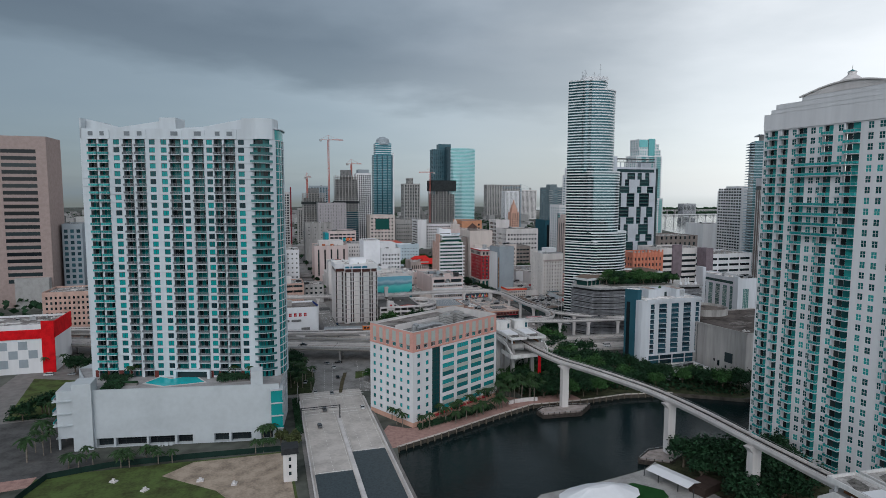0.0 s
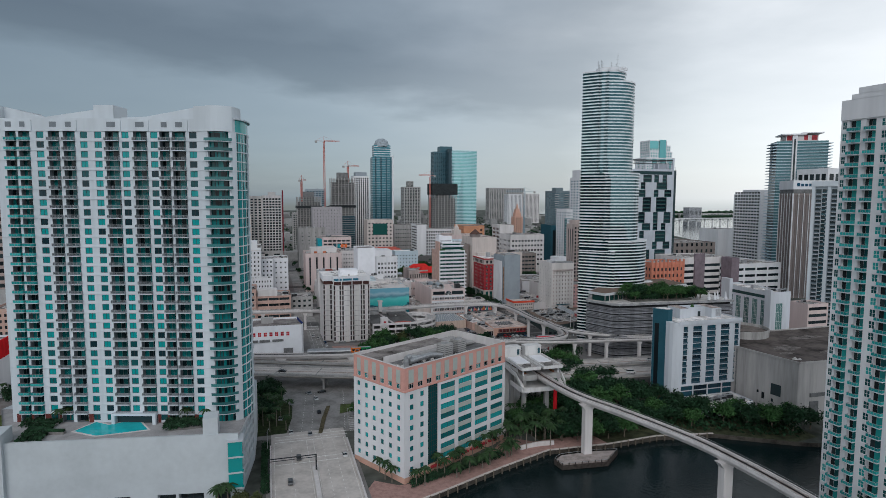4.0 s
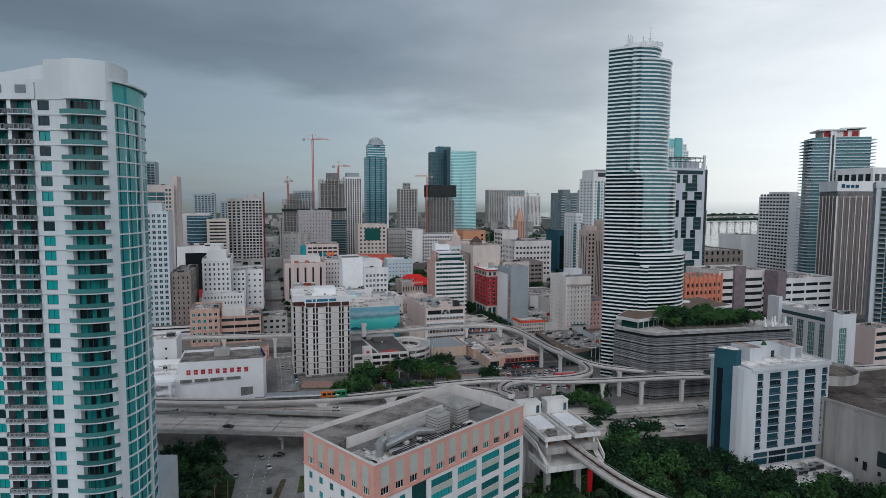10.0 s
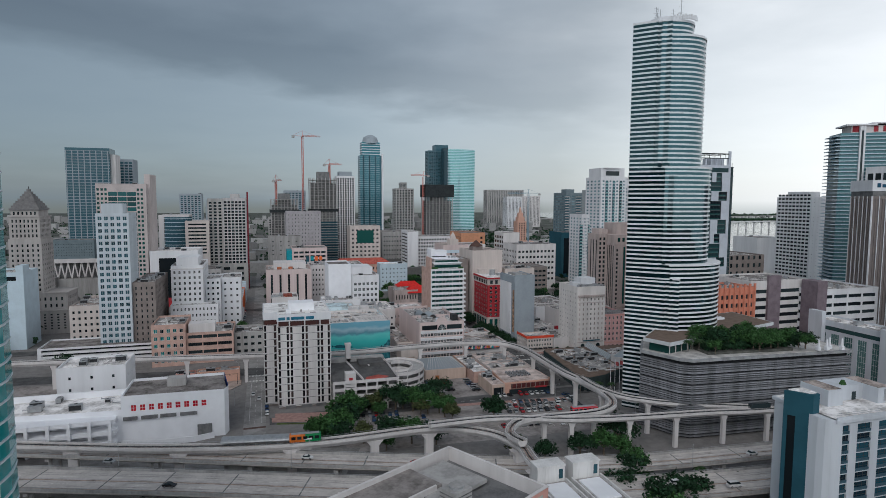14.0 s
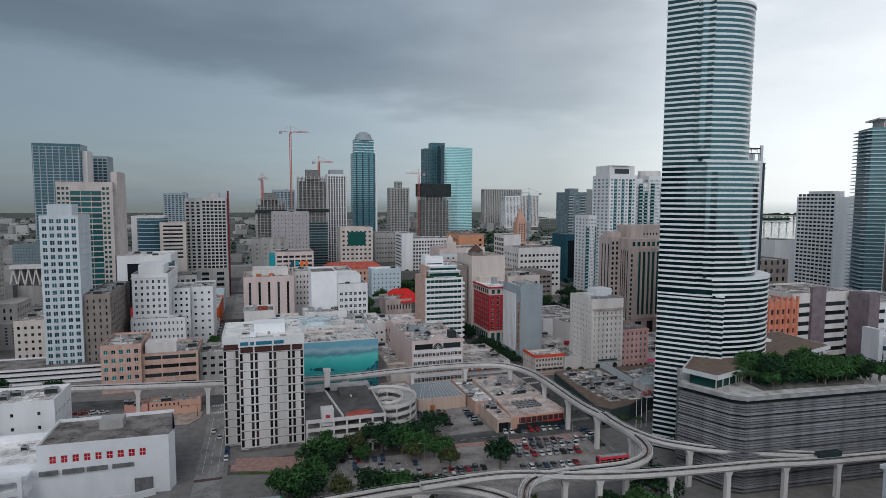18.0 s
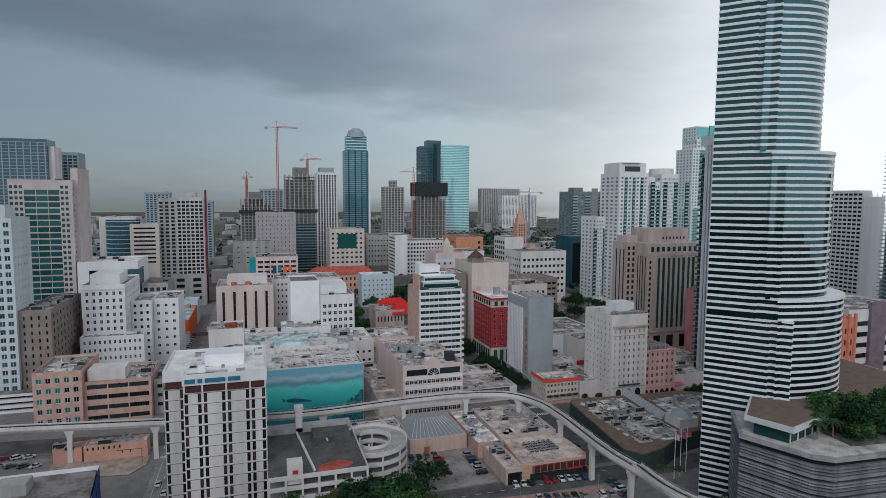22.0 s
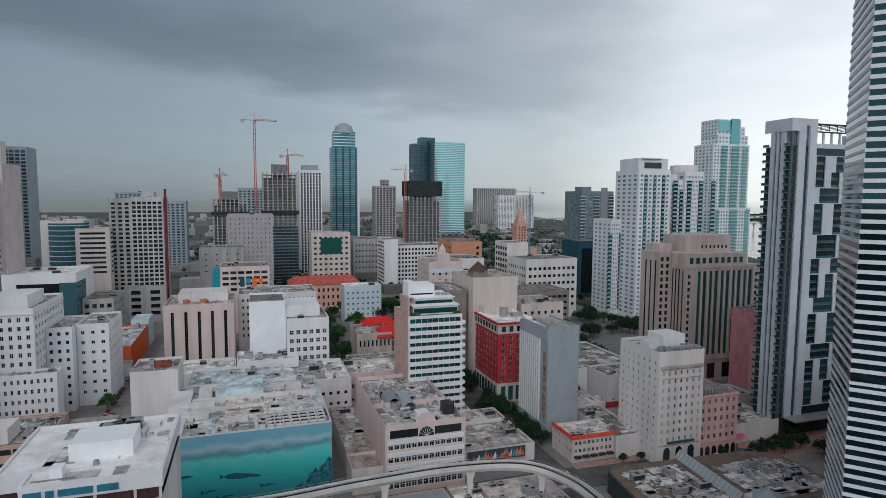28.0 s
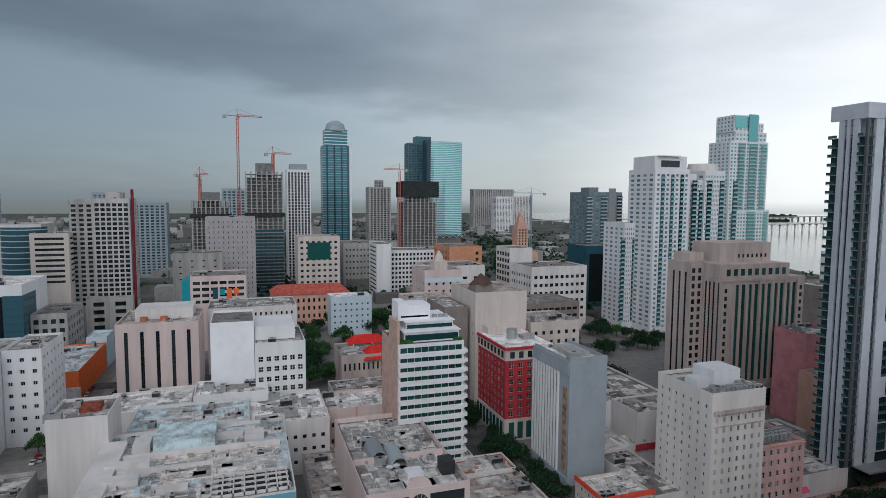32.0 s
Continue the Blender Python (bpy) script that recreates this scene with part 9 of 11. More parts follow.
for i in range(7):
    part("strut", Geo().bar((i * 6, 0.6, 22), (i * 6 + 3, 0.6, 36), 1.1), WHITE2, ob)
    part("strut", Geo().bar((i * 6 + 6, 0.6, 22), (i * 6 + 3, 0.6, 36), 1.1), WHITE2, ob)
part("base", Geo().box(0, 42, 0, 9, 0, 22), CONC, ob)
house("brown_slab_tower", "brown tower with dark bands", -232, -188, 620, 660, 150, mat("rose_concrete", (0.36, 0.28, 0.26), var=0.1), G_DARK, south=(1, 20, 0.62, 0.55, 20, 140, 0.0, 1.0), units=3, category="tower")
house("west_block", "pale office behind the brown tower", -185, -168, 640, 670, 70, BLUEGREY, G_BLUE, south=(3, 12, 0.6, 0.6, 5, 66), units=1)
house("west_tan_block", "tan office with a window grid", -150, -108, 470, 500, 30, BRICKC, G_DARK, south=(14, 8, 0.5, 0.5, 2, 28), units=3)
# red and white store by the highway
ob = house("red_white_store", "white store with red bands and grey checks", -165, -119, 388, 420, 24, WHITE, G_DARK, units=3)
part("red_band", Geo().box(-23.3, 23.6, -16.5, -15.9, 17, 21.5).box(17, 23.6, -16.4, -15.9, 0, 25.5).box(22.8, 23.6, -16, 16, 17, 25), mat("signal_red", (0.62, 0.01, 0.015)), ob)
for i in range(7):
    for k in range(3):
        if (i + k) % 2:
            part("grey_panel", Geo().box(-20 + i * 5, -15.4 + i * 5, -16.1, -15.95, 3 + k * 4.4, 7 + k * 4.4), BLUEGREY, ob)

# ---- towers under construction, with cranes ----
NET = mat("debris_netting", (0.035, 0.04, 0.042), var=0.3)


def frame_tower(name, label, x0, x1, y0, d, h, fh=3.7, net=None, cols=7, glassy=0.0):
    ob = thing(name, label, "tower", pose((x0 + x1) / 2, y0 + d / 2, 0))
    w, dd = (x1 - x0) / 2, d / 2
    n = int(h / fh)
    floor = Geo().box(-w, w, -dd, dd, 0, 0.5).mesh("floor_slab", [CONC])
    for k in range(n + 1):
        part("floor_slab", floor, None, ob, m=pose(0, 0, k * fh))
    for i in range(cols + 1):
        x = -w + 0.6 + i * (2 * w - 1.2) / cols
        part("column", Geo().box(x - 0.6, x + 0.6, -dd + 0.2, -dd + 1.4, 0, h).box(x - 0.6, x + 0.6, dd - 1.4, dd - 0.2, 0, h), CONC, ob)
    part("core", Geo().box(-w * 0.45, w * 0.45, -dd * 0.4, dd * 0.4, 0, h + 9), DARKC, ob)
    # Dark box inside the open floors, its colour standing in for indoor shade.
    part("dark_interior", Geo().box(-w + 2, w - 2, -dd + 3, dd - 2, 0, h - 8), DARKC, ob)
    if glassy:
        g = Geo()
        for k in range(int(n * glassy)):
            g.box(-w + 0.2, w - 0.2, -dd + 0.1, -dd + 0.18, k * fh + 0.5, k * fh + fh * 0.8)
        part("fitted_glass", g, G_BLUE, ob, "glass fitted to lower floors", kind="stuff")
    if net:
        a, b = net
        part("debris_net", Geo().box(-w - 1.5, w + 1.5, -dd - 1.5, dd + 1.5, a, b), NET, ob, "dark debris netting")
    return ob


frame_tower("tower_shell", "grey concrete tower shell with dark netting", 326, 375, 1160, 34, 108, 3.8, None, 8)
part("net_cage", Geo().box(-26, 26, -18.5, 18.5, 106, 127), NET, bpy.data.objects["tower_shell"], "dark net cage")
frame_tower("tower_shell_bare", "bare concrete tower frame with open floors", 121.3, 162, 1068, 30, 133, 3.7, (84, 88), 7, 0.55)
frame_tower("tower_shell_low", "bare concrete frame with a netted ledge", 64.6, 104.3, 1075, 30, 100, 3.7, (82, 86), 8, 0.4)


def crane(name, label, x, y, h, jib, back, turn, m):
    ob = thing(name, label, "crane", pose(x, y, 0, 0, 0, turn))
    mast = Geo()
    s = 1.1
    for a, b in ((-s, -s), (s, -s), (s, s), (-s, s)):
        mast.bar((a, b, 0), (a, b, h), 0.6)
    k, z = 0, 0.0
    while z < h - 4:
        for a, b in (((-s, -s), (s, -s)), ((s, -s), (s, s))):
            p, q = (a, b) if k % 2 else (b, a)
            mast.bar((*p, z), (*q, z + 4), 0.4)
        z += 4
        k += 1
    part("mast", mast, m, ob)
    j = Geo()
    for yy in (-0.8, 0.8):
        j.bar((-back, yy, h + 1), (jib, yy, h + 1), 0.5)
    j.bar((0, 0, h + 2.6), (jib, 0, h + 2.4), 0.5)
    for i in range(int(jib / 3)):
        j.bar((i * 3, -0.8, h + 1), (i * 3 + 1.5, 0, h + 2.5), 0.18).bar((i * 3 + 1.5, 0, h + 2.5), (i * 3 + 3, 0.8, h + 1), 0.18)
    part("jib", j, m, ob)
    part("apex", Geo().bar((0, 0, h), (0, 0, h + 9), 0.6).bar((0, 0, h + 9), (jib * 0.7, 0, h + 2.4), 0.2).bar((0, 0, h + 9), (-back, 0, h + 1.4), 0.2), m, ob)
    part("counterweight", Geo().box(-back - 1, -back + 3, -1.2, 1.2, h - 2, h + 1.4), CONC, ob)
    part("cab", Geo().box(0.6, 2.8, 1.0, 2.6, h - 1.6, h + 0.8), WHITE, ob)
    return ob


CR = mat("pale_red_crane_paint", (0.50, 0.17, 0.14), var=0.1)
CY = mat("blue_crane_paint", (0.20, 0.30, 0.36), var=0.1)
crane("tower_crane", "tall pale red tower crane", 114, 1112, 197, 28, 15, 8, CR)
crane("tower_crane_short", "short red tower crane on the frame", 152, 1086, 153, 22, 9, 20, CR)
crane("tower_crane_west", "red tower crane beside the low frame", 73, 1090, 128, 16, 8, 60, CR)
crane("tower_crane_boulevard", "red tower crane on the netted shell", 322, 1165, 142, 22, 10, 160, CR)
crane("tower_crane_bay", "blue tower crane near the bay", 530, 1180, 112, 40, 22, 170, CY)

# orange spanish tower on its block
ob = thing("orange_tower", "peach spanish-style tower with a tiered lantern", "tower", pose(522, 1195, 0))
part("block", Geo().box(-26, 26, -6, 26, 0, 26), PEACH, ob)
part("shaft", Geo().box(-9, 9, -5, 13, 26, 62), PEACH, ob)
for k in range(8):
    for x in (-5, 0, 5):
        part("window", Geo().box(x - 1, x + 1, -5.15, -5, 29 + k * 4, 31.4 + k * 4), G_DARK, ob)
part("tier", Geo().box(-6.5, 6.5, -2.5, 10.5, 62, 70).box(-4.4, 4.4, 0, 8.6, 70, 77), PEACH, ob)
part("lantern", Geo().cone(0, 4, 77, 82, 3.2, 2.4, 10).cone(0, 4, 82, 88, 2.4, 0.2, 10), PEACH, ob)

# ---- towers to the east ----
ob = house("balcony_tower", "tall tower of white balcony slabs with a red crown", 602.5, 656.5, 596, 626, 168, glass("sea_glass", (0.05, 0.12, 0.14), (0.09, 0.20, 0.22)), G_BLUE, units=0, category="tower", turn=-32)
for k in range(48):
    part("balcony_slab", Geo().box(-31.5, -11, -16.5, 14, 6 + k * 3.38, 6.7 + k * 3.38).box(-6, 31.5, -16.5, 14, 6 + k * 3.38, 6.7 + k * 3.38), LBLUE, ob)
part("centre_fin", Geo().box(-11, -9.6, -17, -14, 0, 174).box(-7.6, -6, -17, -14, 0, 174).box(-9.6, -7.6, -16.6, -14, 170, 174), WHITE, ob)
part("centre_glass", Geo().box(-9.6, -7.6, -16.2, -14, 0, 170), G_DARK, ob)
part("crown_wall", Geo().box(-17, 17, -12, 12, 168, 175), WHITE2, ob)
for x0, x1 in ((-16, -9), (2, 6), (10, 16)):
    part("red_panel", Geo().box(x0, x1, -12.1, -11.9, 169, 174.6), mat("dull_red_panel", (0.34, 0.05, 0.06), var=0.4, scale=0.15), ob, "dull red crown panel")
part("crown_roof", Geo().box(-22, 4, -15, 15, 175, 176.4).box(0, 22, -15, 15, 176.4, 177.6), WHITE, ob)
ob = house("fin_bank_tower", "bank tower with brown fins and a white cap", 548, 586, 527, 557, 106, TAUPE, mat("grey_brown_panel", (0.20, 0.175, 0.17), rough=0.4, var=0.12, streak=True), south=(14, 1, 0.86, 1.0, 2, 104), west=(10, 1, 0.86, 1.0, 2, 104), units=2, category="tower", depth=0.6, turn=-22)
part("cap", Geo().box(-19.6, 19.6, -15.6, 15.6, 110, 119), WHITE, ob)
part("cap_slots", Geo().box(-18.8, 18.8, -15.2, 15.2, 106, 110), DARKC, ob)
for i in range(8):
    part("fin", Geo().box(-19 + i * 5.35, -18.5 + i * 5.35, -15.5, -15, 0, 106), WHITE, ob)
for i in range(6):
    part("side_fin", Geo().box(-19.5, -19, -15 + i * 5.9, -14.5 + i * 5.9, 0, 106), WHITE, ob)
part("sign", Geo().box(-16, -13, -15.75, -15.6, 113, 116.4).box(-12, -9, -15.75, -15.6, 113, 115.6).box(-8, -5, -15.75, -15.6, 113, 115.6).box(-4, -1, -15.75, -15.6, 113, 115.8), mat("navy_sign", (0.02, 0.08, 0.14)), ob, "navy sign of plain bars")
ob = house("wave_condo", "white apartment tower with stacked glass balconies", 432, 519, 373.6, 413.6, 110, BLUEGREY, G_BLUE, south=(16, 34, 0.5, 0.7, 3, 108), west=(6, 34, 0.5, 0.7, 3, 108), units=4, category="tower", turn=-50)
for i in range(9):
    part("pier", Geo().box(-43.5 + i * 10.4, -41.2 + i * 10.4, -21, -20, 0, 110), TOWW, ob)
balcony_stack(ob, -20, [(-40.6 + i * 10.4, -37.0 + i * 10.4) for i in range(8)], 3, 108, 3.25, mat("blue_grey_rail", (0.13, 0.17, 0.20), rough=0.3, var=0.2), 1.5, G_DARK)
balcony_stack(ob, -20.02, [(-36.4 + i * 10.4, -33.9 + i * 10.4) for i in range(8)], 4, 108, 3.25, G_BLUE, 0.5, G_DARK)
part("roof_band", Geo().box(-44, 44, -21.4, 20, 110, 114), TOWW, ob, "deep white roof band")
part("plant_box", Geo().box(-20, 2, -10, 8, 114, 119), CONC, ob)
house("white_slab_tower", "white office tower with dark window rows", 655.3, 684, 690, 738, 106, WHITE, G_DARK, west=(9, 26, 0.78, 0.5, 4, 110), south=(4, 26, 0.1, 0.15, 4, 110), units=3, category="tower", pent=(0.2, 0.8, 0.2, 0.8, 6))
house("dark_fin_tower", "dark office tower with white columns", 613, 668, 556, 596, 134, WHITE, G_DARK, south=(6, 1, 0.74, 1, 4, 128), west=(5, 1, 0.74, 1, 4, 128), units=2, category="tower")
ob = house("purple_office", "low office with purple piers and dark bands", 352, 400, 465, 500, 50, WHITE2, G_DARK, south=(1, 9, 0.96, 0.45, 3, 46), west=(1, 9, 0.96, 0.45, 3, 46), units=5)
part("purple_pier", Geo().box(-11, -1, -19, -17, 0, 53), mat("mauve_paint", (0.20, 0.16, 0.18)), ob)
ob = house("purple_office_wing", "white banded office wing with a mauve tower", 392, 445, 452, 490, 45, WHITE, G_DARK, south=(4, 8, 0.9, 0.4, 3, 43), west=(1, 8, 0.9, 0.4, 3, 43), units=7)
part("mauve_tower", Geo().box(-27, -19, -20, -8, 0, 50), mat("mauve_paint", (0.20, 0.16, 0.18)), ob)
ob = house("orange_office", "bright orange office with rounded piers", 320, 352, 461, 484, 47, mat("bright_orange_stucco", (0.60, 0.225, 0.15), var=0.12), G_DARK, south=(8, 7, 0.45, 0.5, 10, 44), west=(5, 7, 0.45, 0.5, 10, 44), units=3)
for i in range(9):
    part("pier", Geo().cone(-15.5 + i * 3.85, -11.6, 0, 49, 0.8, 0.8, 8), bpy.data.materials["bright_orange_stucco"], ob)
ob = house("white_long_hotel", "long white block with tall teal window groups", 373, 390, 389.5, 440, 31.5, HOTW, glass("grey_green_glass", (0.03, 0.07, 0.07), (0.10, 0.20, 0.19), share=0.4), west=(5, 1, 0.62, 1.0, 6, 25, 0.1, 0.92), south=(1, 1, 0.9, 1.0, 3, 24, 0.2, 0.6), single=True, bars=3, cross=6, units=5, roof=ROOFW)
part("top_window_row", Geo().box(-8.62, -8.5, -22, 24, 26.6, 28.6), bpy.data.materials["grey_green_glass"], ob)
part("stair_block", Geo().box(-11.6, -8.52, 14, 23, 0, 36), HOTW, ob)
part("end_block", Geo().box(-10.4, -8.52, -25.6, -20, 0, 33), HOTW, ob)
house("pink_car_deck", "pinkish open car deck", 410, 430, 392, 408, 20, PINKW, G_DARK, south=(1, 4, 0.95, 0.45, 2, 19), units=3)
house("white_bay_block", "plain white block near the bay", 650, 690, 760, 800, 55, WHITE, G_DARK, units=1)
house("old_dome_block", "old stone block with a low dome", 480, 540, 640, 690, 47, TAUPE, G_DARK, south=(8, 4, 0.4, 0.5, 20, 48), units=2)

# ---- bay: causeway bridge, islands, far shore ----
ob = thing("bay_bridge", "long pale causeway bridge over the bay", "bridge")
a, b = Vector((1060, 1890, 0)), Vector((2500, 2080, 0))
d = (b - a)
n = Vector((-d.y, d.x, 0)).normalized()
pale = mat("pale_bridge_concrete", (0.62, 0.62, 0.62), var=0.08)
for o, z0, z1, name in ((10, 19.5, 22.0, "bridge_deck"), (10.3, 22.0, 23.2, "bridge_rail")):
    for side in ((1,) if name == "bridge_deck" else (1, -1)):
        w = o if name == "bridge_deck" else 0.6
        c = Vector() if name == "bridge_deck" else n * side * 10
        part(name, Geo().prism([tuple((a + c - n * w)[:2]), tuple((b + c - n * w)[:2]), tuple((b + c + n * w)[:2]), tuple((a + c + n * w)[:2])], z0, z1), pale, ob)
for i in range(34):
    p = a + d * (i / 34)
    part("bridge_pier", Geo().cone(p.x, p.y, -9, 15, 2.4, 2.4, 8, 0).cone(p.x, p.y, 15, 19.5, 2.6, 8.0, 8, 0), pale, ob)
ob = thing("bay_bridge_north", "far causeway bridge over the bay", "bridge")
a, b = Vector((1250, 2700, 0)), Vector((3600, 3100, 0))
d = (b - a)
part("bridge_deck", Geo().strip([tuple(a + d * t + Vector((0, 0, 14))) for t in (0, 0.5, 1)], [(-8, 0), (8, 0), (8, -3), (-8, -3)], 0, True), CONC, ob)
for i in range(40):
    p = a + d * (i / 40)
    part("bridge_pier", Geo().box(p.x - 2.5, p.x + 2.5, p.y - 5, p.y + 5, -2, 11), CONC, ob)
for x, y, w, dd, h in ((2600, 2900, 420, 50, 4), (3250, 3650, 700, 60, 9), (4200, 2700, 600, 60, 9)):
    g = Geo().prism([(x + w * math.cos(i * math.tau / 18), y + dd * math.sin(i * math.tau / 18)) for i in range(18)], -6, h * 0.3)
    ir = random.Random(int(x))
    for _ in range(70):
        u, v = ir.uniform(-0.95, 0.95) * w, ir.uniform(-0.5, 0.5) * dd
        g.cone(x + u, y + v, 0, h * ir.uniform(0.6, 1.4), ir.uniform(14, 30), 6, 6)
    solo("island", g, LEAFD, "low wooded island in the bay", "island", kind="structure")

house("bay_condo", "round-cornered grey apartment block near the bay bridge", 1890, 1960, 2350, 2390, 58, mat("grey_condo", (0.40, 0.41, 0.43)), G_DARK, south=(9, 10, 0.8, 0.55, 4, 54), west=(5, 10, 0.8, 0.55, 4, 54), units=2)


# ---- low shops round the car park ----
PEACHW = mat("sand_stucco", (0.52, 0.40, 0.335), var=0.14, scale=0.2, streak=True)
ob = thing("brick_front_shop", "low white-roofed shop with dark red front", "shop")
part("wall", Geo().prism([(176, 447), (203, 447), (205, 450), (204, 471), (178, 471)], 0, 6.4), PEACH, ob)
part("roof", Geo().prism([(176.5, 447.6), (202.6, 447.6), (204.4, 450.4), (203.4, 470.4), (178.5, 470.4)], 6.4, 6.6), ROSER, ob)
part("front_glass", Geo().box(180, 203, 446.2, 447, 3.2, 5.6), mat("maroon_glazing", (0.10, 0.03, 0.03), rough=0.3), ob, "maroon glazed front")
part("shop_window", Geo().box(179, 203, 446.1, 447, 0.2, 2.6), G_DARK, ob)
part("red_sign", Geo().box(194, 201, 445.8, 446.1, 2.7, 3.5), REDB, ob, "plain red sign board")
for i in range(9):
    part("front_post", Geo().box(180 + i * 2.8, 180.3 + i * 2.8, 445.9, 446.2, 3, 5.9), TAUPE, ob)
for i in range(6):
    for j in range(4):
        part("condenser", UNITS[2], None, ob, m=pose(184 + i * 2.2, 456 + j * 2.4, 6.6))
ob = thing("corner_shop", "small tan shop with a dark front", "shop")
part("wall", Geo().box(168.5, 176, 446, 468, 0, 6.2), PEACHW, ob)
part("roof", Geo().box(168.9, 175.6, 446.4, 467.6, 6.2, 6.35), ROSER, ob)
part("dark_front", Geo().box(169.4, 175, 445.6, 446, 0.3, 4.6), G_DARK, ob)
roof_units(ob, random.Random(21), 170, 175, 450, 466, 6.35, 4)
house("white_roof_hall", "low hall with a pale stained roof", 178, 204, 473, 508, 7, CREAM, G_DARK, roof=ROSER, units=16, par=0.5)
house("long_white_shop", "narrow shop with a white roof", 167, 177, 471, 510, 6.4, BRICKC, G_DARK, roof=ROOFW, units=9, par=0.5)
ob = thing("glass_roof_hall", "beige hall with a grey pitched glass roof", "building")
part("wall", Geo().box(141, 166, 482, 510, 0, 6.2), PEACHW, ob)
g = Geo()
for q in ([(141.5, 483, 6.2), (165.5, 483, 6.2), (160, 496, 9.6), (147, 496, 9.6)], [(165.5, 483, 6.2), (165.5, 509, 6.2), (160, 496, 9.6)], [(165.5, 509, 6.2), (141.5, 509, 6.2), (147, 496, 9.6), (160, 496, 9.6)], [(141.5, 509, 6.2), (141.5, 483, 6.2), (147, 496, 9.6)]):
    g.face(q)
part("glass_roof", g, G_SKYL, ob, "dusty grey glass roof")
for i in range(13):
    part("roof_rib", Geo().bar((142 + i * 1.92, 483, 6.3), (147 + i * 1.08, 496, 9.72), 0.16), WHITE2, ob)
part("gate", Geo().box(147, 149.4, 481.8, 482, 0, 2.8), mat("orange_brown_door", (0.35, 0.13, 0.05)), ob)
house("beige_hall", "low beige hall with roof plant", 127, 141, 492, 510, 7.4, PEACHW, G_DARK, roof=ROOFG, units=3, par=0.5)
house("beige_hall", "low beige block behind the round ramp", 118, 140, 496, 504, 8, WHITE2, G_DARK, roof=ROOFT, units=3, par=0.5)
ob = thing("brown_roof_mall", "dark green mall with a brown gravel roof", "mall")
poly = [(219, 446), (224, 439), (236, 442), (253, 451), (277, 456), (299, 462), (299.5, 494), (289, 500), (229, 503.6), (226, 500)]
part("wall", Geo().prism(poly, 0, 7.6), mat("slate_green_paint", (0.045, 0.065, 0.065), var=0.15), ob)
part("roof", Geo().prism(grow(poly, -0.5), 7.6, 7.9), mat("brown_gravel_roof", (0.17, 0.125, 0.10), var=0.5, scale=0.12, bump=0.2, tint=(0.12, 0.10, 0.09)), ob)
part("skylight_ridge", Geo().strip([(260, 502.5, 7.9), (256.4, 468, 7.9)], [(-2.4, 0), (0, 3.0), (2.4, 0)], 0, True), G_SKYL, ob, "glazed roof ridge")
for i in range(16):
    t = i / 15
    part("ridge_rib", Geo().bar((260 - 3.6 * t - 2.4, 502.5 - 34.5 * t, 7.95), (260 - 3.6 * t, 502.5 - 34.5 * t, 11.0), 0.14), WHITE2, ob)
part("corner_house", Geo().box(254.5, 264, 456, 466, 7, 12), WHITE2, ob)
roof_clutter(ob, random.Random(35), 228, 254, 448, 498, 7.92, 90)
roof_clutter(ob, random.Random(36), 264, 296, 466, 492, 7.92, 70)
part("pyramid", Geo().cone(259.2, 461, 12, 15.4, 6.4, 0.3, 4), G_SKYL, ob, "small glass pyramid")
roof_units(ob, random.Random(33), 230, 252, 448, 498, 7.9, 24)
roof_units(ob, random.Random(34), 265, 294, 468, 492, 7.9, 16)
for x in (219, 222, 225):
    part("shop_window", Geo().box(x - 1, x + 1, 434.6 + (225 - x) * 0.6, 435.2 + (225 - x) * 0.6, 1, 3), G_DARK, ob)
for i, x in enumerate((240.5, 244, 247.5)):
    fp = thing("flagpole", "tall white flagpole with a hanging flag", "flagpole", pose(x - 8, 432 + i, 0), "flagpoles by the tower")
    part("pole", Geo().cone(0, 0, 0, 19, 0.16, 0.08, 8), BRIGHT, fp)
    part("flag", Geo().strip([(0.1, 0, 15.4), (0.8, 0.3, 15.2), (1.5, -0.2, 15.0), (2.3, 0.15, 14.6)], [(0, 0), (0, 2.2), (0.02, 2.2), (0.02, 0)], 0, True), mat("flag_cloth", (0.5, 0.12, 0.12)) if i else mat("flag_cloth_pale", (0.6, 0.5, 0.48)), fp)
mural = thing("mural_fence", "painted street wall with bright triangles", "wall", pose(196, 531.4, 0))
part("panel", Geo().box(-13, 12, 0, 0.3, 3, 7.5), mat("navy_wall", (0.05, 0.07, 0.09)), mural)
rr = random.Random(2)
cols = [mat("tri_" + n, c) for n, c in (("coral", (0.6, 0.13, 0.1)), ("cream", (0.7, 0.66, 0.6)), ("teal", (0.03, 0.3, 0.33)), ("pink", (0.62, 0.2, 0.3)), ("orange", (0.6, 0.25, 0.05)))]
for i in range(16):
    x = -11 + i * 1.4
    g = Geo()
    g.face([(x, -0.03, 3.2 + rr.random()), (x + rr.uniform(1.2, 2.4), -0.03, 3.4), (x + rr.uniform(0.4, 2.2), -0.03, 5.4 + rr.random() * 2)])
    part("triangle", g, cols[i % 5], mural)

slab("pavement_plaza", "pink brick pavement before the tower", [(301, 520.8), (345, 520.8), (360, 536), (390, 536), (390, 505), (312, 503)], 0.06, 0.3, REDPAVE, "pavement")
slab("pavement_row", "pale red paving along the shop row", [(225, 524.6), (225, 520), (301, 518), (301, 521)], 0.07, 0.3, REDPAVE, "pavement")
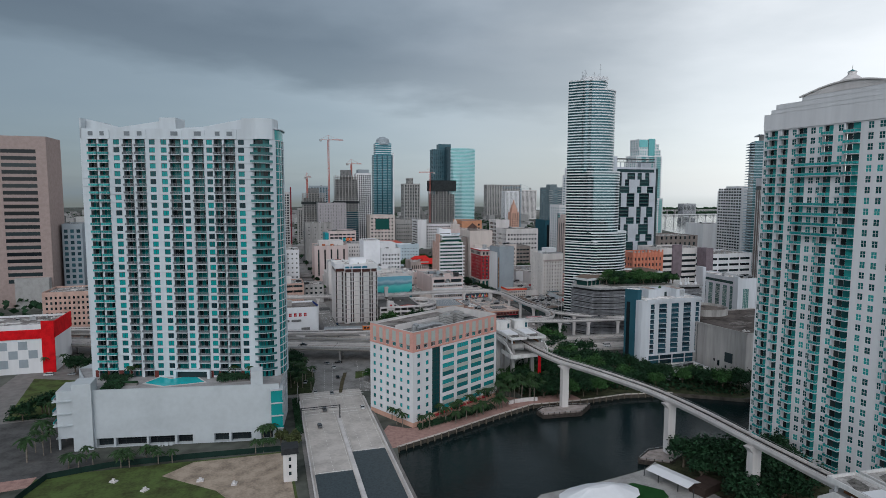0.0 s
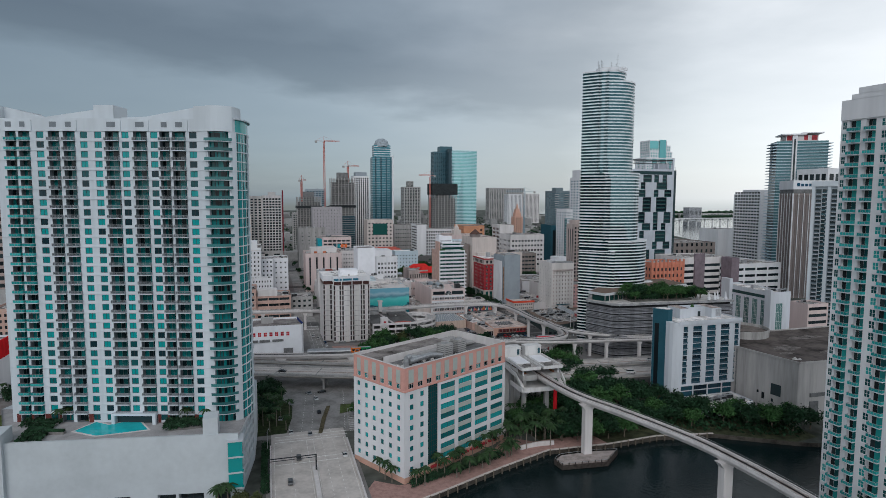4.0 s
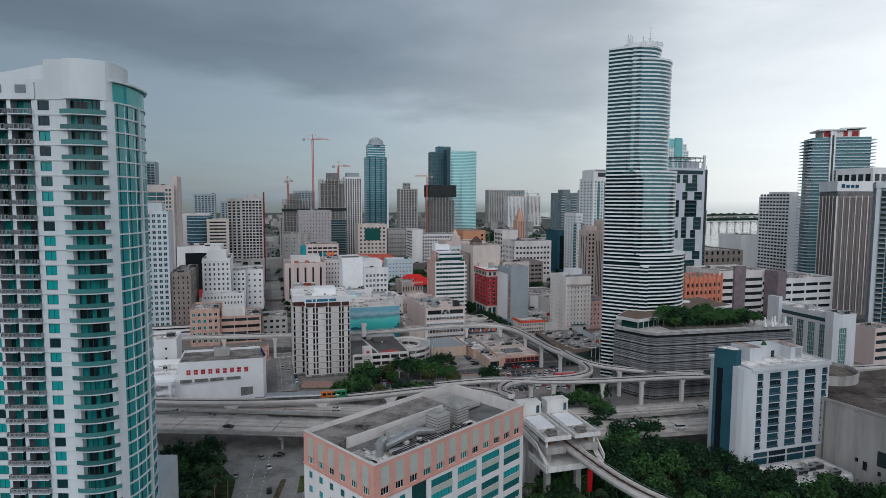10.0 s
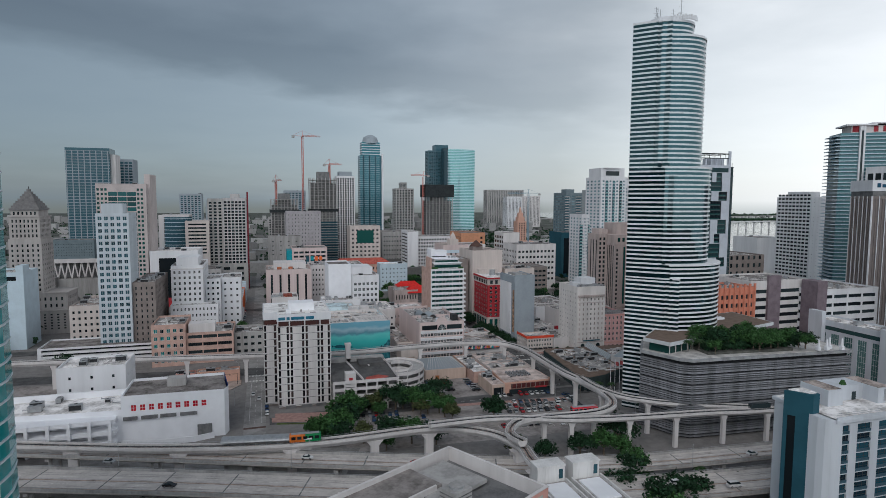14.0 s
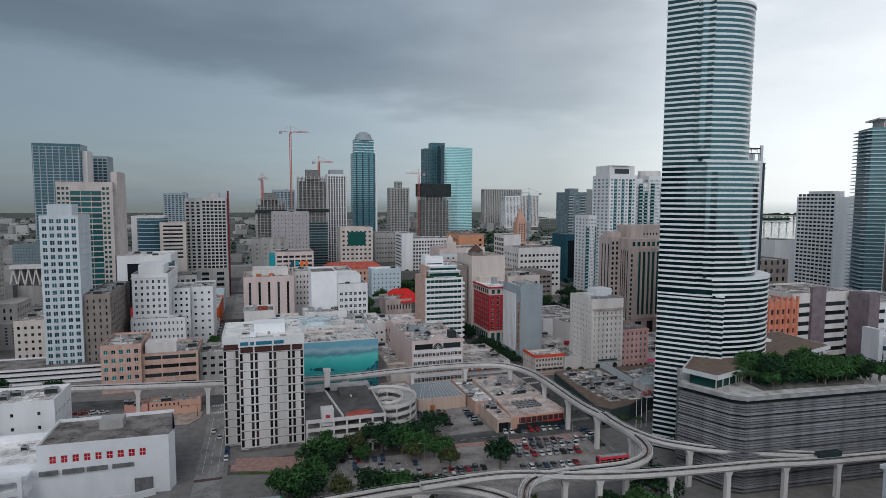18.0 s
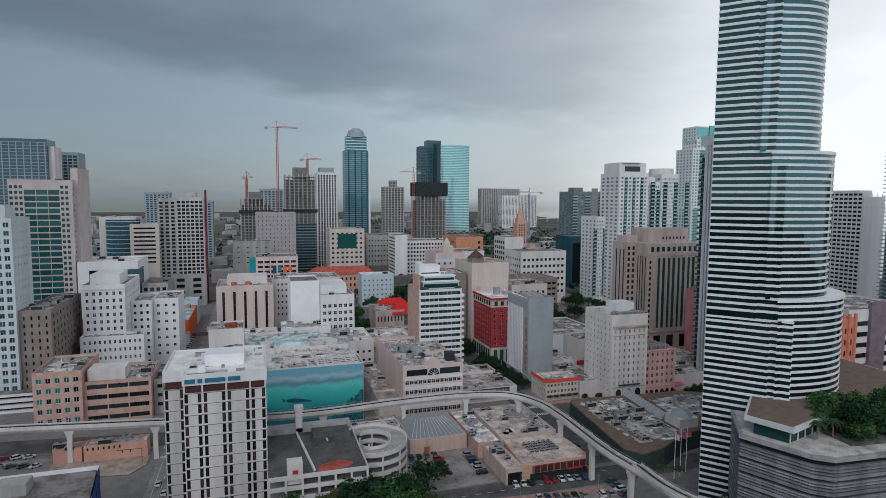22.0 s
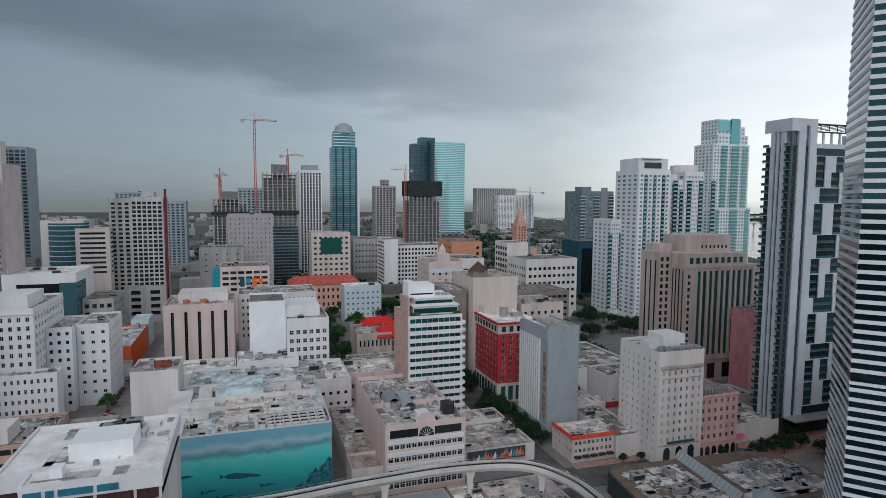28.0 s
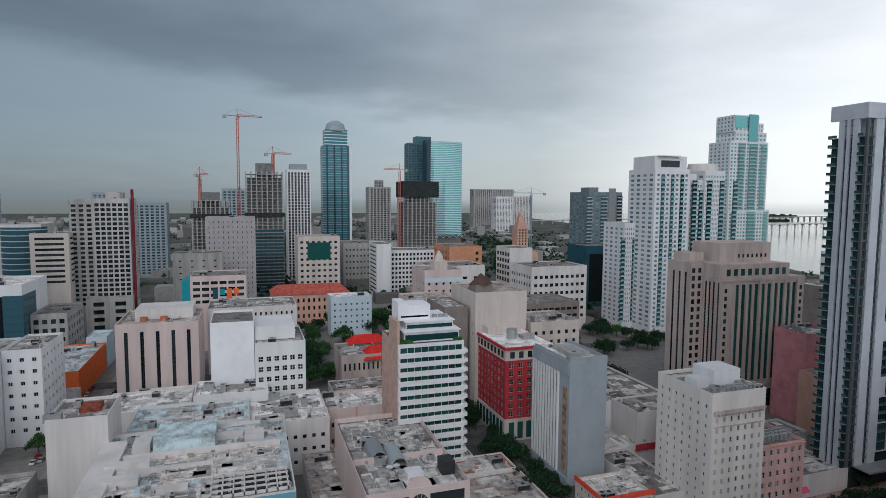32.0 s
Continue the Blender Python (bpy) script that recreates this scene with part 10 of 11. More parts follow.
for x0, x1, y0, y1, h, rm in ((182, 213, 533, 560, 7.4, ROOFT), (182, 212, 560.4, 574, 8.2, mat("red_patched_roof", (0.34, 0.15, 0.10), var=0.45, scale=0.3, det=7)), (182, 200, 574.4, 589, 8.6, ROOFG)):
    house("yard_roof_block", "low flat-roofed block behind the painted wall", x0, x1, y0, y1, h, WHITE2, G_DARK, roof=rm, units=4, par=0.6)

# ---- lots, quays, bridge details ----
slab("pavement_car_park", "worn asphalt car park beside the street", [(86, 436), (84, 396), (140, 392), (206, 390), (206, 436)], 0.05, 0.3, mat("faded_asphalt", (0.30, 0.275, 0.262), var=0.28, scale=0.1, tint=(0.22, 0.19, 0.18), det=7), "car park")
slab("pavement_yard", "worn asphalt yard behind the shops", rect(128, 167, 450, 482), 0.05, 0.3, mat("faded_asphalt", (0.235, 0.225, 0.215)), "car park")
slab("pavement_west_lot", "pale concrete car lot beside the avenue", [(-90, 536), (-90, 505), (2, 497), (6, 520)], 0.06, 0.3, mat("faded_asphalt", (0.235, 0.225, 0.215)), "car park")
slab("pavement_tan_terrace", "tan paved terrace before the peach shop", [(4, 500), (33, 496), (38, 504), (38, 512.4), (2, 514)], 0.35, 0.4, mat("tan_terrace_paving", (0.40, 0.32, 0.28), var=0.3, scale=0.3, det=6), "pavement", edge=PAVE)
slab("ground_lawn", "patchy green lawn on a vacant lot", [(-84, 234), (6, 231), (8, 176), (-90, 170)], 0.05, 0.3, GRASS, "lawn")
slab("ground_dirt", "bare sandy dirt on the vacant lot", [(-30, 231), (5, 230), (7, 178), (-8, 184), (-20, 205), (-40, 222)], 0.08, 0.3, DIRT, "dirt")
slab("ground_lawn_west", "mown green lawn beside the podium", [(-128, 368), (-90, 352), (-84, 300), (-118, 300)], 0.05, 0.3, GRASS, "lawn")
slab("road_driveway", "grey asphalt driveway with red brick edge", [(-118, 296), (-84, 300), (-66, 236), (-84, 232), (-112, 230)], 0.06, 0.3, ASPH)
slab("pavement_brick", "pink brick drive at the podium's corner", [(-110, 232), (-84, 234), (-84, 226), (-110, 222)], 0.08, 0.3, REDPAVE, "pavement")
slab("pavement_promenade", "pink brick riverside promenade", [(46.5, 222), (49, 222.3), (72, 231.2), (100, 243.2), (124, 252.2), (152, 250.8), (150, 262), (122, 262), (112, 270), (96, 252), (70, 240), (58, 240), (50, 246), (46.5, 240)], 0.12, 0.3, REDPAVE, "pavement")
slab("pavement_south_quay", "grey paved riverside terrace", [(60, 110), (86, 168), (89, 170.2), (113.5, 172.6), (124, 174.2), (135.4, 176.4), (143, 180.6), (148, 150), (130, 110)], 0.1, 0.3, CONC, "pavement")
slab("ground_bank", "dark planted river bank", [(125, 262), (152, 251.1), (177, 252.5), (203, 248), (232, 230.4), (245, 232), (246, 249), (212, 288), (197, 290), (190, 310), (140, 310), (122, 290)], 0.07, 0.3, mat("leaf_litter", (0.05, 0.055, 0.03), var=0.5, scale=0.3), "ground")
slab("ground_bank_south", "dark planted southern bank", [(143.5, 181), (151.4, 184), (168, 181.6), (199, 177.6), (199, 110), (140, 90)], 0.07, 0.3, mat("leaf_litter", (0.05, 0.055, 0.03)), "ground")
wall = Geo().strip([(x, y, 0.1) for x, y in NBANK[4:11]], [(-0.3, 0), (0.3, 0), (0.3, 0.45), (-0.3, 0.45)], 0, True)
solo("quay_wall", wall, CREAM, "low pale quay wall along the river", "wall", kind="structure")
for i in range(40):
    t = i / 40 * 6
    k = int(t)
    (ax, ay), (bx, by) = NBANK[4 + k], NBANK[5 + k]
    f = t - k
    solo("quay_pile", Geo().cone(ax + (bx - ax) * f + 0.5, ay + (by - ay) * f - 0.9, -3, 0.8, 0.28, 0.25, 8), BARK, "dark timber pile along the quay", "pile", group="quay piles")
def fender(label, poly):
    ob = thing("river_fender", label, "platform", None, "pier fenders", kind="structure")
    part("deck", Geo().prism(poly, -2.6, 0.5), mat("pink_grey_deck", (0.36, 0.31, 0.29), var=0.25, scale=0.4), ob)
    cx, cy = sum(p[0] for p in poly) / len(poly), sum(p[1] for p in poly) / len(poly)
    ring = [(cx + (x - cx) * 1.07, cy + (y - cy) * 1.12) for x, y in poly]
    dark = mat("wet_timber", (0.06, 0.05, 0.045), var=0.4, scale=0.8)
    for (ax, ay), (bx, by) in zip(ring, ring[1:] + ring[:1]):
        part("fender_beam", Geo().strip([(ax, ay, 0), (bx, by, 0)], [(-0.25, -1.6), (0.25, -1.6), (0.25, 0.1), (-0.25, 0.1)], 0, True), dark, ob)
        part("rail", Geo().strip([(ax, ay, 0), (bx, by, 0)], [(-0.06, 0.95), (0.06, 0.95), (0.06, 1.07), (-0.06, 1.07)], 0, True), METALG, ob)
        n = max(2, int(math.hypot(bx - ax, by - ay) / 2.5))
        for i in range(n):
            x, y = ax + (bx - ax) * i / n, ay + (by - ay) * i / n
            part("fender_pile", Geo().cone(x, y, -3, 1.1, 0.22, 0.2, 7), dark, ob)


fender("pale fender platform round a river pier", [(123.2, 243), (123.8, 238.2), (141.8, 236.6), (150.4, 243.6), (142, 245.4), (127, 245.6)])
fender("pale fender platform at the southern pier", [(139, 184.5), (147, 189.5), (157.5, 189.5), (158, 183), (148, 178.5)])
slab("ground_median", "narrow planted median between lanes", [(33.6, 296), (35.4, 296), (38.6, 314), (42.2, 330), (40.4, 330), (36.6, 314)], 0.42, 0.4, mat("dry_planting", (0.10, 0.085, 0.05), var=0.4, scale=0.6), "median")
slab("ground_island", "grass traffic island with a pale kerb", [(45.5, 318), (50, 319), (55, 330), (47.5, 331)], 0.32, 0.3, GRASS, "lawn", edge=PAVE)
slab("ground_garden", "dark planted garden beside the junction", [(1, 300), (20, 300), (23, 318), (24, 334), (18, 350), (6, 356), (-4, 350)], 0.16, 0.2, mat("garden_planting", (0.035, 0.05, 0.02), var=0.5, scale=0.4), "garden", edge=PAVE)
ln = Geo()
for k in range(16):
    for x in (26.5, 31.0, 46.0):
        ln.box(x + k * 0.35 - 0.08, x + k * 0.35 + 0.08, 300 + k * 3.4, 301.6 + k * 3.4, 0.07, 0.09)
for k in range(9):
    ln.box(47.5 + k * 0.2, 51.0 + k * 0.2, 296 + k * 2.2, 296.3 + k * 2.2, 0.07, 0.09)
for y in (292.5, 296.0):
    ln.box(15, 46, y, y + 0.5, 0.31 if y < 300 else 0.07, 0.33)
solo("road_markings", ln, PAINTW, "white lane marks across the junction", "road marking", kind="structure")
# avenue and lot markings
ln = Geo()
for k in range(36):
    ln.box(46.2, 46.36, 441 + k * 8, 444.4 + k * 8, 0.032, 0.045)
ln.box(43.6, 43.72, 441, 505, 0.032, 0.045).box(49.3, 49.42, 441, 505, 0.032, 0.045)
for y0, x0, n in ((424.4, 168, 14), (406.6, 156, 16), (417, 104, 12), (433, 96, 9)):
    for i in range(n):
        ln.box(x0 + i * 3.2, x0 + i * 3.2 + 0.12, y0 - 4.6 - i * 0.4, y0 + 0.2 - i * 0.4, 0.054, 0.066)
for i in range(30):
    ln.box(60 + i * 5, 62.4 + i * 5, 442.8, 442.95, 0.05, 0.062)
for y in (508.5, 518.6):
    for i in range(12):
        ln.box(42 + i * 0.8, 42.45 + i * 0.8, y, y + 2.4, 0.048, 0.06)
    for i in range(14):
        ln.box(207.6 + i * 0.95, 208.1 + i * 0.95, y - 1, y + 1.4, 0.048, 0.06)
solo("street_markings", ln, PAINTW, "worn white lane and bay marks", "road marking", kind="structure")
slab("pavement_crossing", "dark brick crossing bands on the avenue", [(41.3, 434.4), (51.3, 434.4), (51.3, 436.4), (41.3, 436.4)], 0.068, 0.1, mat("dark_brick_band", (0.11, 0.07, 0.06), var=0.3, scale=0.5), "pavement")
slab("pavement_forecourt", "pink brick forecourt with planted edge", [(54, 440), (80, 434), (84, 440), (84, 446), (54, 452)], 0.09, 0.3, REDPAVE, "pavement", edge=PAVE)
slab("ground_verge", "narrow grass verge beside the forecourt", [(56, 436.4), (80, 430.6), (80.4, 432.8), (56.4, 438.6)], 0.14, 0.3, GRASS, "lawn", edge=PAVE)
slab("pavement_west_kerb", "pale kerbed pavement beside the avenue", rect(37.4, 41.2, 420, 504), 0.16, 0.3, PAVE, "pavement")
slab("pavement_east_kerb", "pale kerbed pavement below the slab tower", rect(53.2, 55.6, 446, 505), 0.16, 0.3, PAVE, "pavement")
slab("pavement_lot_kerb", "pink paved pavement beside the car park", [(140, 436.8), (205, 429.6), (206, 434), (140, 440.4)], 0.16, 0.3, REDPAVE, "pavement", edge=PAVE)
# bridge furniture
ob = thing("bridge_fittings", "bridge lane lines, median and parapets", "bridge", kind="structure")
ln = Geo()
for x in (14.6, 21.5, 28.0, 30.8, 43.8):
    if x in (21.5,):
        for k in range(30):
            ln.box(x - 0.08, x + 0.08, 208 + k * 3.4, 209.6 + k * 3.4, 0.30, 0.32)
    else:
        ln.box(x - 0.08, x + 0.08, 60, 290, 0.30, 0.32)
for x in (34.5, 39):
    for k in range(24):
        ln.box(x - 0.08, x + 0.08, 226 + k * 3.2, 227.6 + k * 3.2, 0.30, 0.32)
for y in (207, 223, 268, 272, 290):
    ln.box(15 if y < 210 else (31 if y == 223 else 15), 28 if y < 210 else 43.6, y, y + 0.5, 0.30, 0.325)
part("lane_marking", ln, PAINTW, ob, "white road markings")
part("median", Geo().box(28.6, 30.2, 60, 262, 0.3, 1.1), WHITE2, ob)
for x in (13.2, 45.0):
    part("parapet", Geo().box(x - 0.25, x + 0.25, 60, 286, 0.3, 1.3), WHITE2, ob)
    part("footway", Geo().box(x - 0.2 if x > 40 else x - 1.8, x + 1.8 if x > 40 else x + 0.2, 60, 270, 0.2, 0.45), PAVE, ob)
part("steel_grating", Geo().box(14.4, 28.4, 60, 206.6, 0.28, 0.34).box(30.4, 43.9, 60, 222.6, 0.28, 0.34), mat("blue_steel_grating", (0.075, 0.095, 0.105), rough=0.45, metal=0.3, var=0.2, scale=1.5), ob, "dark blue steel grating deck")
gn = thing("sign_gantry", "steel gantry over the bridge road", "gantry", pose(12.4, 259, 0.3))
part("post", Geo().box(-0.25, 0.25, -0.25, 0.25, 0, 7), DMETAL, gn)
part("beam", Geo().bar((0, 0, 6.8), (17.5, 0, 6.8), 0.3).bar((0, 0, 5.9), (17.5, 0, 5.9), 0.2), DMETAL, gn)
part("post", Geo().box(17.2, 17.7, -0.25, 0.25, 0, 7), DMETAL, gn)
th = thing("bridge_house", "slim white bridge tender house with a dark top", "building", pose(5.5, 207, 0))
house_body = part("body", Geo().box(-2.4, 2.4, -2.6, 2.6, 0, 10.5), WHITE2, th)
part("cap", Geo().box(-3.0, 3.0, -3.2, 3.2, 10.5, 12.6), DMETAL, th)
for z in (2.5, 5.2, 7.9):
    part("window", Geo().box(-0.5, 0.4, -2.7, -2.6, z, z + 1.3), G_DARK, house_body)
fence = thing("lot_fence", "dark green screened fence round the lot", "fence")
run = [(-86, 176), (-84, 216), (-80, 231), (-60, 235.2), (-30, 234.4), (2, 232), (9, 226)]
for i, (p, q) in enumerate(zip(run, run[1:])):
    part("screen", Geo().strip([(*p, 0), (*q, 0)], [(-0.04, 0.05), (0.04, 0.05), (0.04, 2.3), (-0.04, 2.3)], 0, True), mat("green_fence_screen", (0.012, 0.03, 0.024)), fence)
for x, y in ((-62, 205), (-44, 212), (-26, 214), (-14, 208), (-56, 222), (-70, 198)):
    solo("concrete_block", Geo().box(-1.2, 1.2, -0.9, 0.9, 0, 0.5).box(-0.5, 0.5, -0.3, 0.3, 0.5, 1.3), WHITE2, "small pale concrete footing on the lot", "block", pose(x, y, 0.05, 0, 0, x * 7), "concrete footings")
tent = thing("white_tent", "white tensile tent roof beside the river", "tent", pose(104.5, 158, 0))
g = Geo()
for i in range(12):
    a, b = i * math.tau / 12, (i + 1) * math.tau / 12
    g.face([(15 * math.cos(a), 8 * math.sin(a), 4), (15 * math.cos(b), 8 * math.sin(b), 4), (5 * math.cos(b), 1.0 * math.sin(b), 7), (5 * math.cos(a), 1.0 * math.sin(a), 7)])
g.face([(5 * math.cos(i * math.tau / 12), 1.0 * math.sin(i * math.tau / 12), 7) for i in range(12)])
part("canopy", g, BRIGHT, tent)
for i in range(8):
    a = i * math.tau / 8
    part("post", Geo().box(14 * math.cos(a) - 0.1, 14 * math.cos(a) + 0.1, 7.4 * math.sin(a) - 0.1, 7.4 * math.sin(a) + 0.1, 0, 4), METALG, tent)
pav = thing("white_pavilion", "long white pavilion roof on posts", "pavilion", pose(137.4, 163, 0, 0, 0, -72))
pr = Geo()
for y0, y1, z0, z1 in ((-3.8, 0, 3.5, 4.3), (0, 3.8, 4.3, 3.5)):
    pr.strip([(-8.5, 0, 0), (8.5, 0, 0)], [(-y1, z1), (-y0, z0), (-y0, z0 + 0.14), (-y1, z1 + 0.14)], 0, True)
part("roof", pr, BRIGHT, pav, "folded white roof")
for x in (-10, -4, 4, 10):
    part("post", Geo().box(x - 0.1, x + 0.1, -2.8, -2.6, 0, 3.8), DMETAL, pav)
part("grill_house", Geo().box(6, 12, 1, 10, 0, 3.2).box(5.6, 12.4, 0.6, 10.4, 3.2, 3.5), mat("dark_timber", (0.05, 0.035, 0.03)), pav)
solo("turf_patch", Geo().prism([(118.4, 165.6), (121.5, 168), (124.7, 168.2), (131.8, 160.5), (130.6, 156), (124, 155), (119, 158.5)], 0.1, 0.3), mat("bright_turf", (0.015, 0.07, 0.018), var=0.1), "bright artificial turf beside the tent", "turf")

# ---- trees ----
def crown_mesh(seed, r, h, clumps, leaf, mat_, flat=0.8):
    rng = random.Random(seed)
    g = Geo()
    for _ in range(clumps):
        a, e = rng.uniform(0, math.tau), math.asin(rng.uniform(-0.35, 1))
        k = rng.uniform(0.5, 1.0) ** 0.5 * (0.72 + 0.28 * math.sin(3 * a + seed))
        c = Vector((r * k * math.cos(a) * math.cos(e), r * k * math.sin(a) * math.cos(e), h + r * flat * k * math.sin(e)))
        s = rng.uniform(0.55, 1.1) * r * 0.3
        for _ in range(15):
            d = Vector((rng.gauss(0, 1), rng.gauss(0, 1), rng.gauss(0, 0.7))).normalized()
            p = c + d * s * rng.uniform(0.6, 1.0)
            u = Vector((rng.gauss(0, 1), rng.gauss(0, 1), rng.gauss(0, 0.6))).normalized()
            v = u.cross(d + Vector((0, 0, 0.2))).normalized()
            l = leaf * rng.uniform(0.7, 1.3)
            g.face([tuple(p - u * l * 0.5), tuple(p + v * l * 0.32), tuple(p + u * l * 0.5), tuple(p - v * l * 0.32)])
    return g.mesh("crown", [mat_])


def trunk_mesh(h, r, seed):
    rng = random.Random(seed)
    g = Geo().cone(0, 0, 0, h, r, r * 0.6, 7)
    for i in range(5):
        a = i * math.tau / 5 + rng.uniform(-0.4, 0.4)
        g.bar((0, 0, h * 0.75), (1.9 * math.cos(a), 1.9 * math.sin(a), h * 1.4), r * 0.75, 0, 5)
    return g.mesh("trunk", [BARK])


TREES = [(trunk_mesh(3.2, 0.35, i), crown_mesh(i + 10, r, 5.0, 90, 0.85, m, fl)) for i, (r, m, fl) in enumerate(((4.6, LEAF, 0.8), (5.4, LEAFD, 0.7), (3.8, LEAFD, 0.9), (4.2, LEAFO, 0.75), (5.0, LEAF, 0.65)))]


def joined(trunk, crown):
    bm = bmesh.new()
    bm.from_mesh(trunk)
    n = len(bm.faces)
    bm.from_mesh(crown)
    bm.faces.ensure_lookup_table()
    for i in range(n, len(bm.faces)):
        bm.faces[i].material_index = 1
    me = bpy.data.meshes.new("tree")
    bm.to_mesh(me)
    bm.free()
    me.materials.append(trunk.materials[0])
    me.materials.append(crown.materials[0])
    return me


FAR_TREES = [joined(*q) for q in TREES]
TREE_LABELS = ("leafy green street tree", "dark green broad tree", "small dark green tree", "thin olive-green tree", "broad bright green tree")


def tree(x, y, s=1.0, kind=0, z=0.0, rng=random.Random(77)):
    if y > 640:
        far = tagged(new("tree", FAR_TREES[kind]), TREE_LABELS[kind] + " with an uneven crown", "tree", "city trees")
        far.matrix_basis = pose(x, y, z, 0, 0, rng.uniform(0, 360)) @ Matrix.Scale(s, 4)
        return
    ob = thing("tree", ("leafy green street tree", "dark green broad tree", "small dark green tree", "thin olive-green tree", "broad bright green tree")[kind] + " with an uneven crown", "tree", pose(x, y, z, 0, 0, rng.uniform(0, 360)) @ Matrix.Scale(s, 4), "city trees")
    part("trunk", TREES[kind][0], None, ob)
    part("crown", TREES[kind][1], None, ob)


def palm_mesh(seed, n=15, l=3.0):
    rng = random.Random(seed)
    g = Geo()
    for i in range(n):
        a = i * math.tau / n + rng.uniform(-0.2, 0.2)
        up = rng.uniform(0.1, 1.0)
        pts = []
        for k in range(6):
            t = k / 5
            pts.append(Vector((l * t * math.cos(a), l * t * math.sin(a), up * l * 0.55 * t - 0.75 * l * t * t)))
        side = Vector((-math.sin(a), math.cos(a), 0))
        for k in range(5):
            w0, w1 = 0.55 * (1 - 0.5 * (k / 5)), 0.55 * (1 - 0.5 * ((k + 1) / 5)) * (k < 4)
            for s in (-1, 1):
                g.face([tuple(pts[k]), tuple(pts[k + 1]), tuple(pts[k + 1] + side * s * w1 - Vector((0, 0, 0.28 * w1))), tuple(pts[k] + side * s * w0 - Vector((0, 0, 0.28 * w0)))])
    return g.mesh("fronds", [PALM])


PTRUNK = Geo().cone(0, 0, 0, 2.2, 0.22, 0.17, 7).cone(0.05, 0, 2.2, 5.0, 0.17, 0.15, 7).mesh("trunk", [mat("palm_bark", (0.22, 0.19, 0.16), var=0.3, scale=1.5)])
PALMS = [palm_mesh(i) for i in range(3)]


def palm(x, y, h=6.0, z=0.0, s=1.0, rng=random.Random(78)):
    ob = thing("palm_tree", "slim palm with drooping green fronds", "palm", pose(x, y, z, 0, 0, rng.uniform(0, 360)), "palms")
    part("trunk", PTRUNK, None, ob, m=Matrix.Diagonal((s, s, h / 5.0, 1)))
    part("fronds", rng.choice(PALMS), None, ob, m=Matrix.Translation((0, 0, h)) @ Matrix.Scale(s, 4))


# the grove below the river station
sr = random.Random(91)
for x, y in ((113, 262), (116, 256), (118, 266), (121, 258), (124, 268), (127, 256), (128, 263), (112, 268), (109, 258), (132, 268), (104, 250), (107.5, 252), (92, 244.5), (96, 246.5), (86, 242), (80, 239.5)):
    palm(x, y, sr.uniform(7.5, 11) if y > 254 else sr.uniform(5, 6.5), 0, sr.uniform(1.1, 1.5))
for x, y, s in ((120, 274, 1.2), (128, 276, 1.2), (114, 276, 1.1), (141, 258, 1.25), (147, 256, 1.2), (134, 259, 1.0), (140, 268, 1.2), (155, 256, 1.1), (163, 256, 1.1), (129, 284, 1.2)):
    tree(x, y, s, sr.choice((1, 4, 1)))
# palms round the podium's drive and street front
for x, y, h, s in ((-92, 249, 9.5, 1.7), (-92, 266, 10, 1.7), (-58, 237.4, 5, 1.2), (-55.5, 237.6, 5.6, 1.3), (-48, 238, 5.6, 1.3), (-45.6, 238.2, 5, 1.2), (-75, 239, 5.5, 1.3), (-71.5, 238.4, 5, 1.2), (-4, 242, 7, 1.3), (-1, 242.6, 7.4, 1.3)):
    palm(x, y, h, 0, s)
solo("garden_wall", Geo().strip([(113, 255.6, 0), (117, 256.6, 0), (123, 257.2, 0), (129, 256.6, 0)], [(-0.3, 0), (0.3, 0), (0.3, 2.0), (-0.3, 2.0)], 0, True), WHITE2, "low curved white garden wall beside the promenade", "wall")
rng = random.Random(12)
